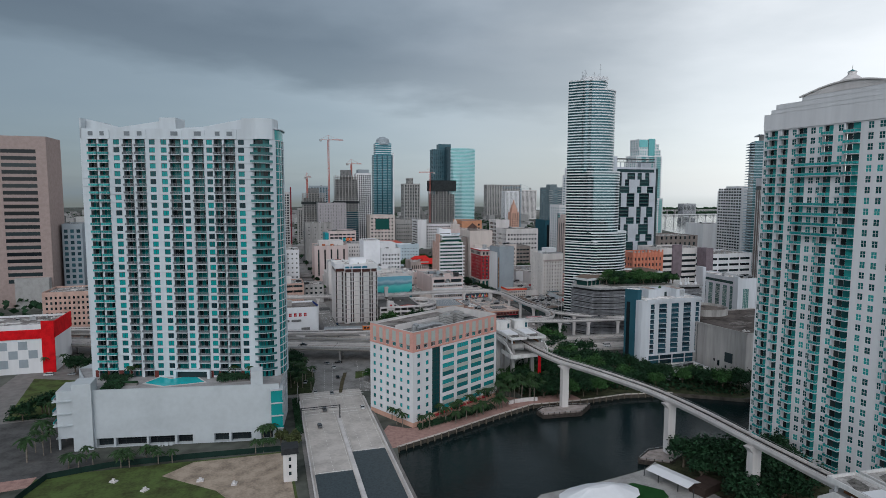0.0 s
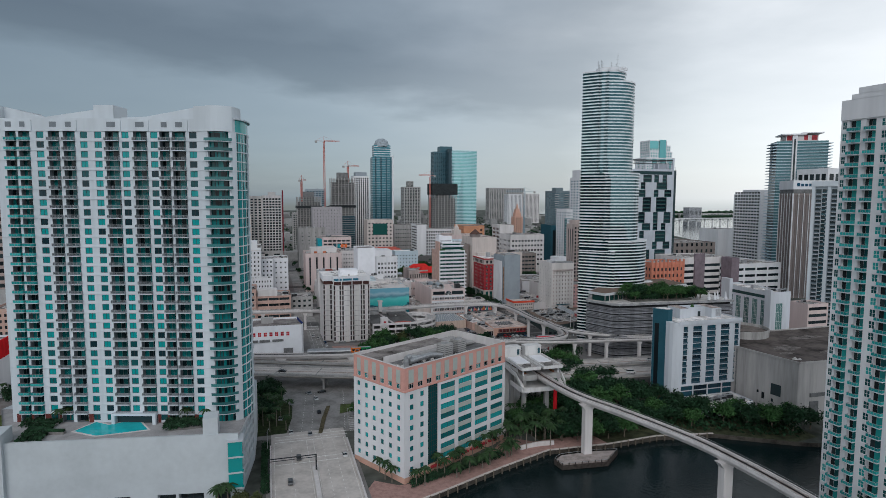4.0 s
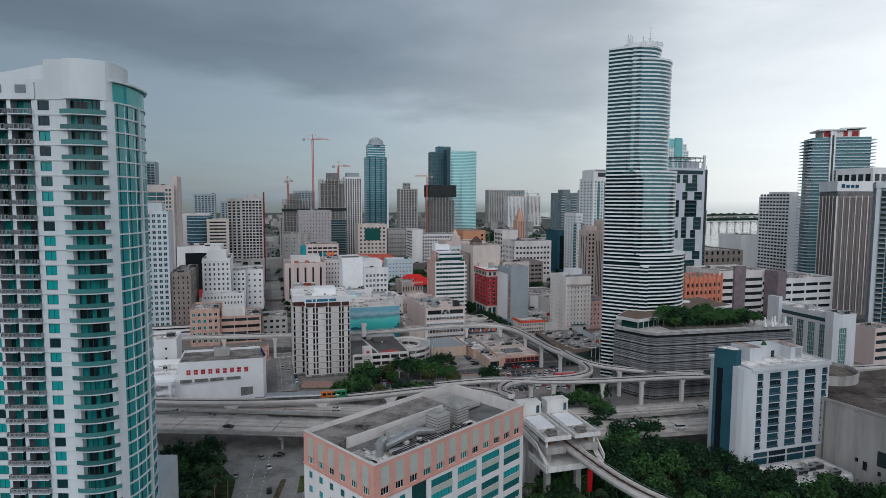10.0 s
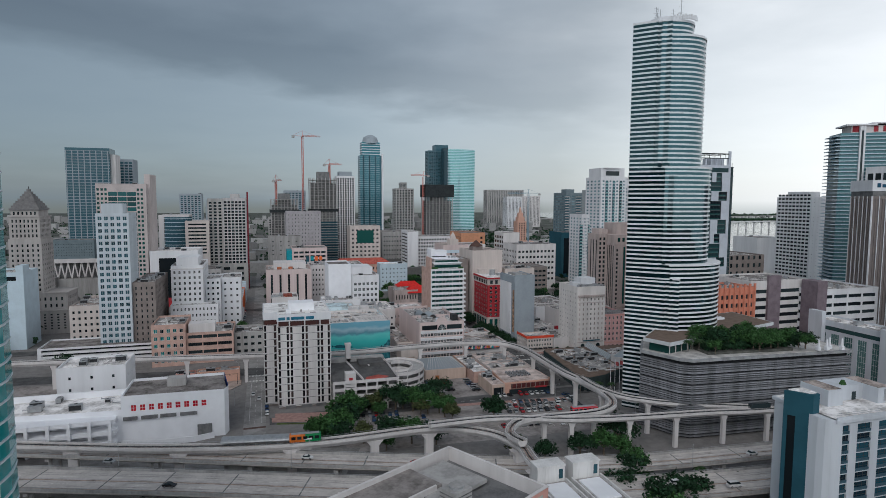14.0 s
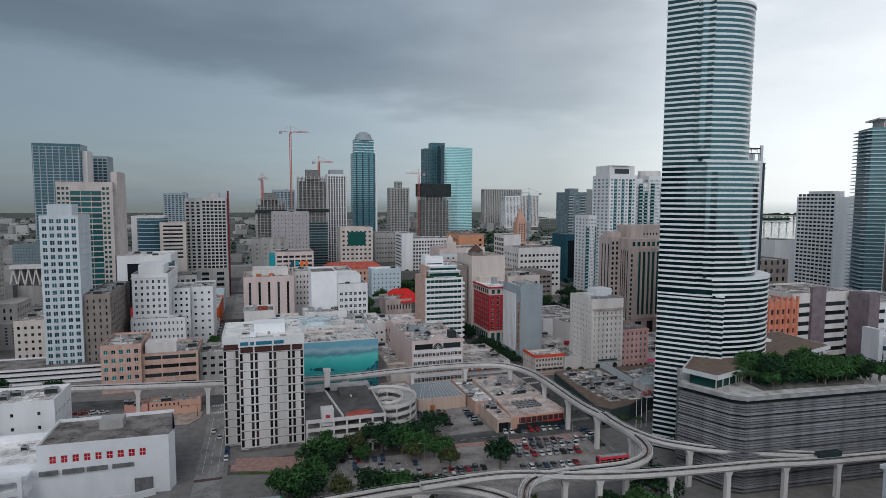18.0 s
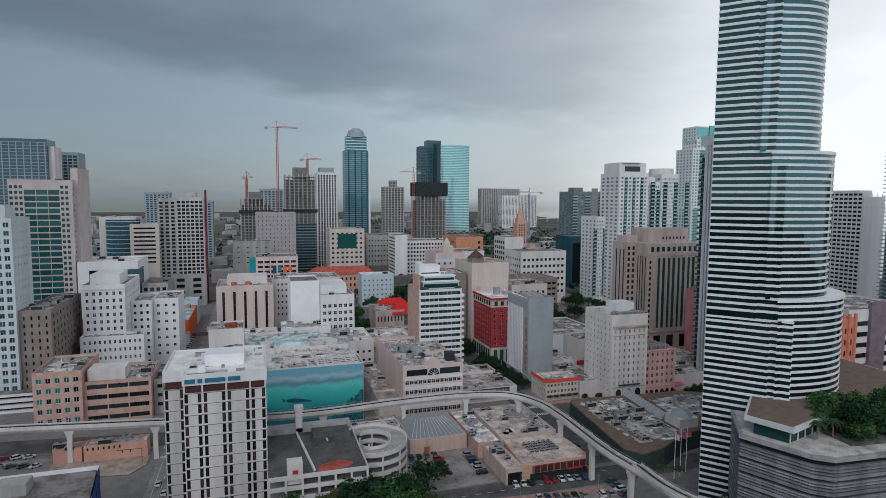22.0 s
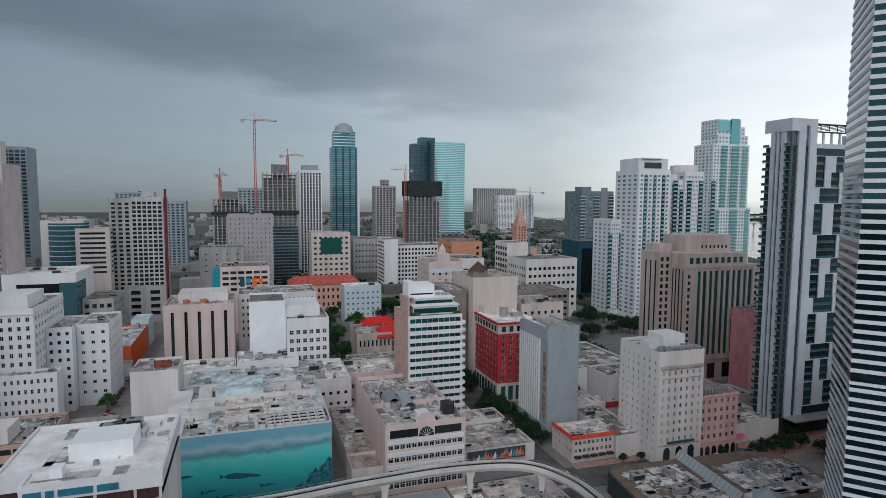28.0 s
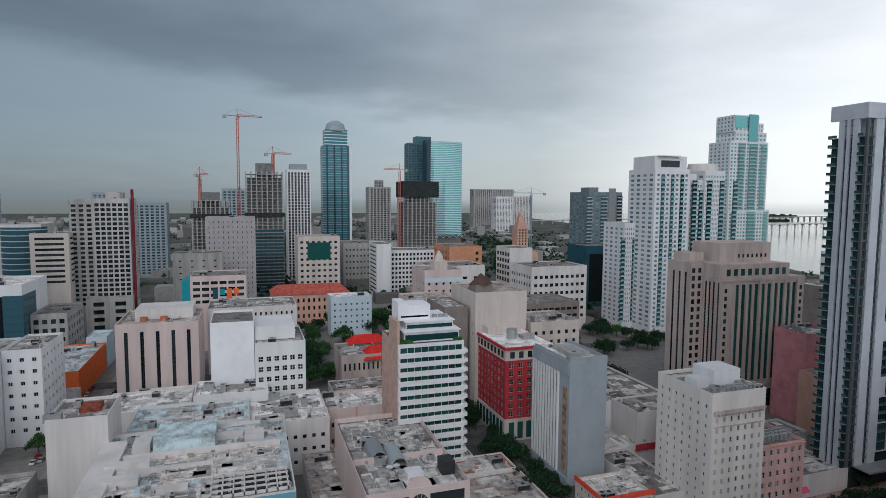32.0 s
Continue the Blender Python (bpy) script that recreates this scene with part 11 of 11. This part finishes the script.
for x, y, s, k in ((88, 432, 1.7, 4), (95, 436, 1.1, 0), (103, 440, 1.25, 3), (114, 440, 1.6, 1), (122, 436, 1.5, 4), (131, 440, 1.35, 1), (140, 452, 1.3, 1), (134, 430, 1.2, 3), (124, 428, 1.15, 3), (156, 412, 1.5, 2), (160, 416, 1.1, 2),
                   (74, 412, 1.2, 4), (80, 405, 1.3, 1), (92, 404, 1.2, 3), (103, 403, 1.35, 1), (112, 398, 1.4, 4), (122, 394, 1.25, 1), (100, 394, 1.0, 0), (150, 372, 1.2, 3), (160, 366, 1.0, 1), (176, 366, 1.2, 1), (186, 364, 1.3, 4), (198, 372, 1.6, 1), (192, 360, 1.1, 4),
                   (164, 296, 1.6, 1), (172, 304, 1.7, 0), (184, 300, 1.5, 1), (180, 288, 1.4, 4), (192, 286, 1.3, 1), (158, 286, 1.3, 1), (150, 280, 1.3, 2), (146, 292, 1.4, 1), (166, 276, 1.2, 4), (178, 272, 1.2, 1), (188, 270, 1.2, 4), (199, 270, 1.2, 1), (208, 264, 1.3, 1), (216, 256, 1.3, 4), (224, 250, 1.3, 1), (232, 244, 1.4, 4), (240, 240, 1.4, 1), (205, 276, 1.2, 1), (214, 270, 1.1, 1), (228, 262, 1.1, 4),
                   (190, 318, 1.5, 1), (178, 316, 1.5, 1), (186, 342, 1.4, 4),
                   (151, 174, 1.4, 1), (157, 168, 1.5, 1), (149, 162, 1.3, 2), (163, 174, 1.3, 1), (169, 166, 1.5, 1), (177, 172, 1.3, 1), (159, 154, 1.6, 1), (171, 154, 1.5, 2), (183, 160, 1.4, 1), (189, 168, 1.3, 1), (151, 144, 1.5, 1), (163, 140, 1.5, 1), (177, 144, 1.4, 1), (145, 134, 1.4, 1),
                   (-72, 268, 1.0, 2), (-78, 276, 1.1, 1), (-88, 296, 1.1, 1), (-92, 306, 1.0, 1), (-86, 286, 1.0, 2), (3, 238, 0.8, 3), (12, 318, 1.1, 1), (6, 326, 1.1, 1), (14, 334, 1.0, 4), (-40, 556, 1.2, 1), (-66, 560, 1.3, 1)):
    tree(x, y, s, k)
for x, y, s, k in ((-105, 307, 1.1, 1), (-100, 316, 1.0, 1), (-97, 309, 0.9, 2), (-110, 298, 1.0, 1), (-109, 373, 1.3, 1), (-99, 371, 1.2, 1), (-92, 366, 1.2, 4), (-88, 372, 1.1, 1), (-84, 362, 1.0, 2), (8, 232, 0.95, 3),
                   (15, 340, 1.1, 1), (9, 346, 1.2, 1), (13, 356, 1.1, 1), (4, 338, 1.1, 4), (2, 352, 1.2, 1), (53, 313, 0.8, 4), (130, 278, 1.3, 1), (138, 286, 1.3, 4), (145, 298, 1.4, 1), (134, 292, 1.1, 1), (146, 262, 1.1, 1), (158, 266, 1.3, 1), (152, 270, 1.2, 2), (164, 264, 1.0, 1), (172, 264, 1.1, 4), (182, 264, 1.0, 1), (192, 262, 1.1, 1), (200, 258, 1.0, 4), (176, 296, 1.5, 1), (168, 288, 1.4, 4), (182, 338, 1.4, 1), (172, 330, 1.3, 1), (152, 306, 1.3, 1), (160, 312, 1.3, 4), (196, 296, 1.3, 1), (204, 288, 1.2, 1), (236, 250, 1.1, 1), (244, 246, 1.2, 4), (250, 240, 1.1, 1),
                   (77, 408, 1.5, 4), (84, 416, 1.5, 4), (88, 424, 1.4, 1), (72, 414, 1.2, 0), (94, 438, 1.1, 1), (104, 433, 0.9, 0), (126, 440, 1.4, 1), (118, 441, 1.3, 4), (128, 430, 1.4, 4), (135, 424, 1.3, 0), (137, 418, 1.1, 3), (66, 252, 0.6, 1), (74, 249, 0.6, 4), (84, 253, 0.7, 1), (94, 259, 0.7, 4), (103, 265, 0.7, 1)):
    tree(x, y, s, k)
for i in range(36):
    x = rng.uniform(246, 299)
    tree(x, rng.uniform(375, 394) + (270 - x) * 0.1, rng.uniform(0.75, 1.15), rng.choice((1, 1, 4, 4, 0)), 32.6)
for i in range(26):
    tree(rng.choice((56, 57, 35.5, 205.5, 222.5, 223)), rng.uniform(560, 900), rng.uniform(0.6, 1.0), rng.choice((1, 2, 4)))
for i in range(16):
    tree(rng.uniform(206, 224), rng.uniform(548, 640), rng.uniform(0.7, 1.1), rng.choice((1, 1, 2)))
for i in range(26):
    tree(rng.uniform(155, 250), rng.uniform(760, 885), rng.uniform(1.0, 1.7), rng.choice((1, 4, 1)))
for i in range(16):
    tree(rng.uniform(150, 172), rng.uniform(700, 800), rng.uniform(1.0, 1.5), rng.choice((1, 4, 1)))
for i in range(22):
    tree(rng.uniform(345, 410), rng.uniform(700, 790), rng.uniform(0.9, 1.5), rng.choice((1, 1, 4)))
for i in range(14):
    tree(rng.uniform(222, 238), rng.uniform(815, 880), rng.uniform(0.9, 1.5), rng.choice((1, 4)))
for i in range(14):
    tree(rng.uniform(290, 330), rng.uniform(648, 745), rng.uniform(1.0, 1.6), 1)
for x, y, h in ((-88, 254, 8), (-86, 256, 9), (-87, 274, 9), (-84, 268, 8), (14, 324, 9), (19, 337, 9), (17, 331, 8), (22, 322, 8), (12, 330, 9), (121, 285, 9), (128, 275, 9), (131, 268, 9), (127, 262, 8), (135, 262, 8), (54, 257, 8), (57, 252, 7), (74, 245, 8), (106, 251, 8), (112, 256, 8), (54, 246, 7), (56, 243, 6), (53, 252, 6), (64, 238, 6), (67, 237, 7), (76, 242, 7), (80, 244, 8), (84, 247, 8), (90, 250, 9), (97, 254, 9), (101, 257, 9), (106, 262, 7), (110, 258, 8), (113, 262, 7), (118, 266, 8), (122, 272, 9), (126, 268, 9), (120, 278, 9), (132, 274, 9), (138, 268, 8), (142, 274, 9), (116, 284, 8),
                (-56, 233.6, 5), (-53, 233, 5.5), (-43, 233.4, 5), (-38, 233.2, 5), (-66, 236, 6), (-70, 243, 6), (-4, 232.6, 5.5), (-1, 232.4, 5.5), (-7, 232.6, 5.5), (-88, 262, 9), (-92, 258, 9), (-84, 276, 9), (-86, 280, 9), (-100, 300, 7), (-104, 308, 8), (16, 310, 9), (13, 304, 8), (18, 318, 9), (10, 312, 9), (15, 326, 9), (8, 320, 8), (20, 304, 7),
                (-126, 380, 9), (-118, 384, 9), (-138, 384, 9), (-146, 388, 9), (176, 330, 8), (205, 330, 8), (216, 322, 8), (232, 404, 8), (236, 402, 8), (228, 424, 9), (224, 430, 8), (214, 432, 9), (230, 400, 7)):
    palm(x, y, h)
for x, y, h in ((240, 386, 5), (244, 389, 6), (250, 392, 6.5), (246, 386, 5)):
    palm(x, y, h, 32.0)
for x, y in ((-15, 277), (-12, 274), (-10, 270), (-17, 272), (-58, 285), (-61, 283)):
    palm(x + 3.2, y + 1.0, 4.5, 18.2)
hedge, high = Geo(), Geo()
for x0, x1, y0, y1, z in ((-20.6, -7.4, 263.9, 274.6, 18.3), (-70, -57, 282, 290, 17.7), (-56, -46, 290, 291.5, 17.8), (-118, -86, 298, 301, 0), (-66, -58, 266, 282, 17.7), (9.6, 12.4, 246, 290, 0.2), (62, 104, 236, 241, 0.1)):
    hr = random.Random(x0)
    for _ in range(int((x1 - x0) * (y1 - y0) * 9)):
        px_, py_, pz = hr.uniform(x0, x1), hr.uniform(y0, y1), z + hr.uniform(0, 1.3)
        if x0 == 62:
            py_ += (px_ - 62) * 0.36
        a = hr.uniform(0, math.tau)
        (high if z > 5 else hedge).face([(px_, py_, pz), (px_ + 0.5 * math.cos(a), py_ + 0.5 * math.sin(a), pz + 0.2), (px_ + 0.3, py_ + 0.2, pz + 0.6), (px_ - 0.3 * math.cos(a), py_ + 0.3, pz + 0.4)])
gr = random.Random(17)
for _ in range(3600):
    x = gr.uniform(247, 296)
    y = gr.uniform(379, 397) + (270 - x) * 0.1
    t = abs(y - 388 - (270 - x) * 0.1) / 10
    z, a, w = 32.8 + gr.uniform(0, 1) * (5.2 - 3.4 * t), gr.uniform(0, math.tau), gr.uniform(0.5, 1.0)
    high.face([(x - w * math.cos(a), y - w * math.sin(a), z), (x + 0.3, y, z - 0.4), (x + w * math.cos(a), y + w * math.sin(a), z + 0.3), (x - 0.2, y + 0.3, z + 0.9)])
ur = random.Random(91)
BANK = [(124, 264), (150, 258), (178, 259), (205, 249), (232, 233), (243, 236), (243, 250), (212, 286), (195, 292), (188, 308), (142, 308), (124, 290)]
for _ in range(5200):
    x, y = ur.uniform(124, 244), ur.uniform(233, 308)
    inside = False
    for (ax, ay), (bx, by) in zip(BANK, BANK[1:] + BANK[:1]):
        if (ay > y) != (by > y) and x < (bx - ax) * (y - ay) / (by - ay) + ax:
            inside = not inside
    if not inside:
        continue
    z, a, w = ur.uniform(0.1, 2.6), ur.uniform(0, math.tau), ur.uniform(0.5, 1.1)
    hedge.face([(x - w * math.cos(a), y - w * math.sin(a), z), (x + 0.3, y, z - 0.4), (x + w * math.cos(a), y + w * math.sin(a), z + 0.3), (x - 0.2, y + 0.3, z + 0.9)])
solo("roof_hedges", high, LEAFD, "clipped green hedges and bushes on roof terraces", "hedge", kind="stuff")
solo("hedges", hedge, LEAFD, "clipped dark green hedges and planter bushes", "hedge", kind="stuff")

for x, y, sc in ((305, 508, 0.7), (311, 509, 0.75), (317, 506, 0.8), (322, 512, 0.7), (328, 508, 0.8), (336, 520, 0.8), (342, 528, 0.9), (350, 524, 0.9), (332, 500, 0.8), (290, 512, 0.5), (298, 515, 0.5), (282, 516, 0.45), (264, 516.5, 0.45), (272, 516, 0.45), (254, 518, 0.5), (246, 519, 0.5), (222, 545, 0.8), (222.5, 556, 0.9), (222, 566, 0.9), (222.5, 578, 0.9), (222, 590, 0.9)):
    tree(x, y, sc, 1 if sc > 0.6 else 2)

# ---- cars ----
CARP = [mat("car_paint_" + n, c, rough=0.25, var=0.03, spec=0.6) for n, c in (("white", (0.62, 0.62, 0.62)), ("black", (0.015, 0.015, 0.017)), ("silver", (0.30, 0.31, 0.32)), ("grey", (0.09, 0.095, 0.10)), ("red", (0.35, 0.015, 0.02)), ("blue", (0.02, 0.05, 0.12)))]
WHEEL = Geo().cone(0, 0, -0.11, 0.11, 0.33, 0.33, 12).cone(0, 0, -0.12, 0.12, 0.2, 0.2, 8, 1).mesh("wheel", [mat("tyre_rubber", (0.015, 0.015, 0.015)), METALG])


def car_meshes(kind, paint):
    L, H = (4.5, 1.45) if kind == 0 else (4.8, 1.75) if kind == 1 else (5.3, 1.95)
    w = 0.9
    prof = {0: [(-2.2, 0.35), (2.2, 0.35), (2.25, 0.7), (1.2, 0.95), (-1.7, 1.0), (-2.2, 0.85)],
            1: [(-2.35, 0.4), (2.35, 0.4), (2.4, 0.85), (1.4, 1.1), (-2.2, 1.15), (-2.4, 0.9)],
            2: [(-2.6, 0.4), (2.6, 0.4), (2.6, 1.0), (1.9, 1.2), (-2.55, 1.3), (-2.65, 0.9)]}[kind]
    cab = {0: [(-1.6, 0.98), (1.1, 0.94), (0.35, H), (-1.0, H)], 1: [(-2.15, 1.14), (1.3, 1.09), (0.6, H), (-1.9, H)], 2: [(-2.5, 1.28), (1.85, 1.19), (1.1, H), (-2.4, H)]}[kind]
    b = Geo()
    for pr, ww, m in ((prof, w, 0),):
        n = len(pr)
        k = len(b.v)
        b.v.extend([(x, -ww, z) for x, z in pr] + [(x, ww, z) for x, z in pr])
        b.f.append(tuple(range(k, k + n)))
        b.f.append(tuple(range(k + 2 * n - 1, k + n - 1, -1)))
        b.m.extend([m, m])
        for i in range(n):
            j = (i + 1) % n
            b.f.append((k + j, k + i, k + n + i, k + n + j))
            b.m.append(m)
    b.box(cab[3][0] + 0.1, cab[2][0] - 0.05, -w * 0.8, w * 0.8, H - 0.03, H + 0.03)
    c = Geo()
    c.v.extend([(x, -w * (0.95 if i < 2 else 0.8), z) for i, (x, z) in enumerate(cab)] + [(x, w * (0.95 if i < 2 else 0.8), z) for i, (x, z) in enumerate(cab)])
    c.f.extend([(0, 1, 2, 3), (7, 6, 5, 4), (1, 5, 6, 2), (3, 7, 4, 0), (2, 6, 7, 3)])
    c.m.extend([0] * 5)
    whole = Geo()
    whole.v, whole.f, whole.m = list(b.v), list(b.f), list(b.m)
    for sx_ in (-1, 1):
        for sy_ in (-1, 1):
            n, x, r = len(whole.v), sx_ * L * 0.3, 0.33
            whole.v.extend([(x + r * math.cos(i * math.tau / 10), sy_ * y_, r + r * math.sin(i * math.tau / 10)) for y_ in (0.7, 0.93) for i in range(10)])
            whole.f.append(tuple(range(n + 10, n + 20)))
            whole.f.extend([(n + i, n + (i + 1) % 10, n + 10 + (i + 1) % 10, n + 10 + i) for i in range(10)])
            whole.m.extend([1] * 11)
    return b.mesh("body", [paint]), c.mesh("cabin_glass", [G_DARK]), L, whole.mesh("body", [paint, WHEEL.materials[0]])


CARS = {}
NAMES = ("white", "black", "silver", "grey", "red", "blue")


def car(x, y, turn, paint, kind=0, z=0.06, group="parked cars"):
    if (paint, kind) not in CARS:
        CARS[paint, kind] = car_meshes(kind, CARP[paint])
    b, c, L, whole = CARS[paint, kind]
    parked = group == "parked cars"
    ob = thing("car", NAMES[paint] + " " + ("saloon car", "sport utility car", "delivery van")[kind] + " with dark windows", "car", pose(x, y, z, 0, 0, turn), group)
    part("body", whole if parked else b, None, ob)
    part("cabin_glass", c, None, ob)
    if parked:
        return
    for sx_ in (-1, 1):
        for sy_ in (-1, 1):
            part("wheel", WHEEL, None, ob, m=pose(sx_ * L * 0.3, sy_ * 0.82, 0.33, 90, 0, 0))


crng = random.Random(31)


def row(x0, y0, dx, dy, n, turn, z=0.06, skip=0.12):
    for i in range(n):
        if crng.random() > skip:
            car(x0 + dx * i, y0 + dy * i, turn + crng.choice((0, 180)) + crng.uniform(-2, 2), crng.choice((0, 0, 1, 2, 2, 3, 3, 4, 5)), crng.choice((0, 0, 1)), z)


row(108, 421, 3.3, -0.5, 12, 82)
row(113, 413, 3.3, -0.4, 9, 82)
row(172, 445, 3.1, -0.2, 10, 85)
row(171, 428, 3.2, -0.4, 9, 84)
row(168, 421, 3.2, -0.4, 9, 84)
row(165, 410, 3.2, -0.3, 8, 84)
row(206, 420, 0.4, 3.4, 6, 5)
row(158, 404, 3.2, -0.2, 9, 84)
row(150, 461, 0.2, 3.2, 5, 175)
row(137, 478, 3.4, 0.2, 5, 88)
row(-22, 526, 4.4, -0.5, 4, 30, skip=0.1)
row(-22, 519, 4.6, -1.2, 5, 35, skip=0.1)
row(-40, 527, -5, 0.8, 4, 20, skip=0.2)
row(97, 436.4, 3.2, -0.6, 6, 84)
row(101, 429, 3.4, -0.4, 8, 84, skip=0.3)
row(176, 433.5, 3.3, -0.6, 9, 84, skip=0.15)
row(186, 400, 3.2, -0.2, 6, 84)
row(137, 416, 3.2, -0.4, 5, 84)
row(163.4, 454, 0.1, 3.4, 7, 178, skip=0.15)
row(51.9, 452, 0, 5.8, 6, 90, skip=0.15)
row(252, 512, 5.6, -0.1, 10, 0, skip=0.3)
row(320, 490, 6.0, 0.8, 4, 20, skip=0.2)
row(36.6, 640, 0, 6.2, 18, 90, skip=0.25)
for x, y, a, p, k in ((24, 272, 90, 3, 1), (20, 252, 90, 3, 1), (42, 270, 92, 0, 0), (22, 300, 88, 0, 0), (30, 296, 90, 2, 0), (18, 318, 80, 2, 0), (36, 322, 90, 1, 0), (24, 338, 85, 2, 0), (36, 342, 100, 0, 0), (40, 352, 175, 1, 0), (33, 352, 120, 2, 0), (-100, 398, 165, 0, 1), (-92, 396, 165, 2, 0), (45, 484, 90, 0, 0), (48, 476, 90, 0, 0), (212, 470, 92, 1, 0), (214, 486, 92, 3, 1), (-122, 372, 170, 0, 2), (-110, 370, 170, 2, 0)):
    car(x, y, a, p, k, 0.36 if y < 296 else 0.08, "cars on the road")
for x, y, a, p, k in ((66, 375, -19, 0, 0), (20, 366, -19, 1, 0), (104, 359, -19, 4, 0), (128, 352, -18, 0, 0), (150, 339, -16, 5, 0), (186, 319, -6, 0, 1), (204, 312, -6, 0, 2), (-4, 392, -19, 2, 0), (230, 331, -3, 0, 0), (84, 341, -19, 3, 0)):
    car(x, y, a, p, k, 9.0, "cars on the highway")

# ---- street lamps and signals ----
LAMP = Geo().cone(0, 0, 0, 9, 0.12, 0.07, 8).bar((0, 0, 8.9), (1.8, 0, 9.3), 0.08).box(1.5, 2.4, -0.15, 0.15, 9.2, 9.35).mesh("street_lamp", [METALG])
for i, (x, y, z) in enumerate(((60, 368, 9), (110, 349, 9), (160, 333, 9), (200, 328, 9), (0, 388, 9), (-50, 408, 9), (92, 430, 0), (128, 424, 0), (170, 436, 0), (198, 430, 0), (36, 470, 0), (36, 520, 0), (-20, 524, 0), (-60, 530, 0), (47, 300, 0), (12, 282, 0), (225, 398, 0), (150, 360, 0), (206, 540, 0), (222, 575, 0))):
    tagged(new("street_lamp", LAMP), "grey steel street lamp with a short arm", "lamp", "street lamps").matrix_basis = pose(x, y, z, 0, 0, i * 77)
for x, y, a in ((206, 508, 0), (223, 606, 90), (36, 506, 180), (206, 604, 0), (205, 446, 0)):
    sg = thing("traffic_signal", "black traffic signal mast with an arm", "traffic signal", pose(x, y, 0, 0, 0, a), "traffic signals")
    mast = part("mast", Geo().cone(0, 0, 0, 6.5, 0.14, 0.1, 8).bar((0, 0, 6.2), (9, 0, 6.4), 0.14), DMETAL, sg)
    for k in (4, 7):
        part("signal_head", Geo().box(k - 0.2, k + 0.2, -0.25, 0.1, 5.3, 6.3), DMETAL, mast)

# ---- far low city and woods ----
frng = random.Random(8)
low = Geo()
FARM = mat("far_roofs_and_walls", (0.27, 0.265, 0.26), var=0.1, spread=0.55)
for _ in range(1500):
    x, y = frng.uniform(-1500, 1000), frng.uniform(960, 3400)
    if frng.random() < 0.3:
        x, y = frng.uniform(-900, -130), frng.uniform(520, 1400)
    if x > 820 + (y - 960) * 0.25:
        continue
    w, d, h = frng.uniform(10, 42), frng.uniform(10, 36), frng.choice((5, 6, 8, 8, 10, 12, 16, 22))
    if -60 < x < 480 and y < 1300:
        h = min(h, 12)
    low.box(x - w / 2, x + w / 2, y - d / 2, y + d / 2, 0, h)
solo("far_low_blocks", low, FARM, "many far low city blocks, pale and grey", "city blocks", kind="stuff")
wood = Geo()
for _ in range(9000):
    x, y = frng.uniform(-1600, 1050), frng.uniform(760, 3400)
    if frng.random() < 0.25:
        x, y = frng.uniform(-900, -100), frng.uniform(480, 1400)
    elif frng.random() < 0.35:
        x, y = frng.uniform(130, 780), frng.uniform(960, 1900)
    if x > 880 + (y - 960) * 0.25 or (-60 < x < 420 and y < 900):
        continue
    for _ in range(3):
        px_, py_, pz, s = x + frng.uniform(-4, 4), y + frng.uniform(-4, 4), frng.uniform(3, 9), frng.uniform(2.0, 4.2)
        a, t = frng.uniform(0, math.tau), frng.uniform(0.2, 1.2)
        u, v = Vector((math.cos(a), math.sin(a), 0.2)) * s, Vector((-math.sin(a) * math.sin(t), math.cos(a) * math.sin(t), math.cos(t))) * s
        p = Vector((px_, py_, pz))
        wood.face([tuple(p - u), tuple(p - v * 0.8), tuple(p + u), tuple(p + v * 0.9)])
solo("far_woods", wood, LEAFD, "far street trees and gardens between low blocks", "trees", kind="stuff")

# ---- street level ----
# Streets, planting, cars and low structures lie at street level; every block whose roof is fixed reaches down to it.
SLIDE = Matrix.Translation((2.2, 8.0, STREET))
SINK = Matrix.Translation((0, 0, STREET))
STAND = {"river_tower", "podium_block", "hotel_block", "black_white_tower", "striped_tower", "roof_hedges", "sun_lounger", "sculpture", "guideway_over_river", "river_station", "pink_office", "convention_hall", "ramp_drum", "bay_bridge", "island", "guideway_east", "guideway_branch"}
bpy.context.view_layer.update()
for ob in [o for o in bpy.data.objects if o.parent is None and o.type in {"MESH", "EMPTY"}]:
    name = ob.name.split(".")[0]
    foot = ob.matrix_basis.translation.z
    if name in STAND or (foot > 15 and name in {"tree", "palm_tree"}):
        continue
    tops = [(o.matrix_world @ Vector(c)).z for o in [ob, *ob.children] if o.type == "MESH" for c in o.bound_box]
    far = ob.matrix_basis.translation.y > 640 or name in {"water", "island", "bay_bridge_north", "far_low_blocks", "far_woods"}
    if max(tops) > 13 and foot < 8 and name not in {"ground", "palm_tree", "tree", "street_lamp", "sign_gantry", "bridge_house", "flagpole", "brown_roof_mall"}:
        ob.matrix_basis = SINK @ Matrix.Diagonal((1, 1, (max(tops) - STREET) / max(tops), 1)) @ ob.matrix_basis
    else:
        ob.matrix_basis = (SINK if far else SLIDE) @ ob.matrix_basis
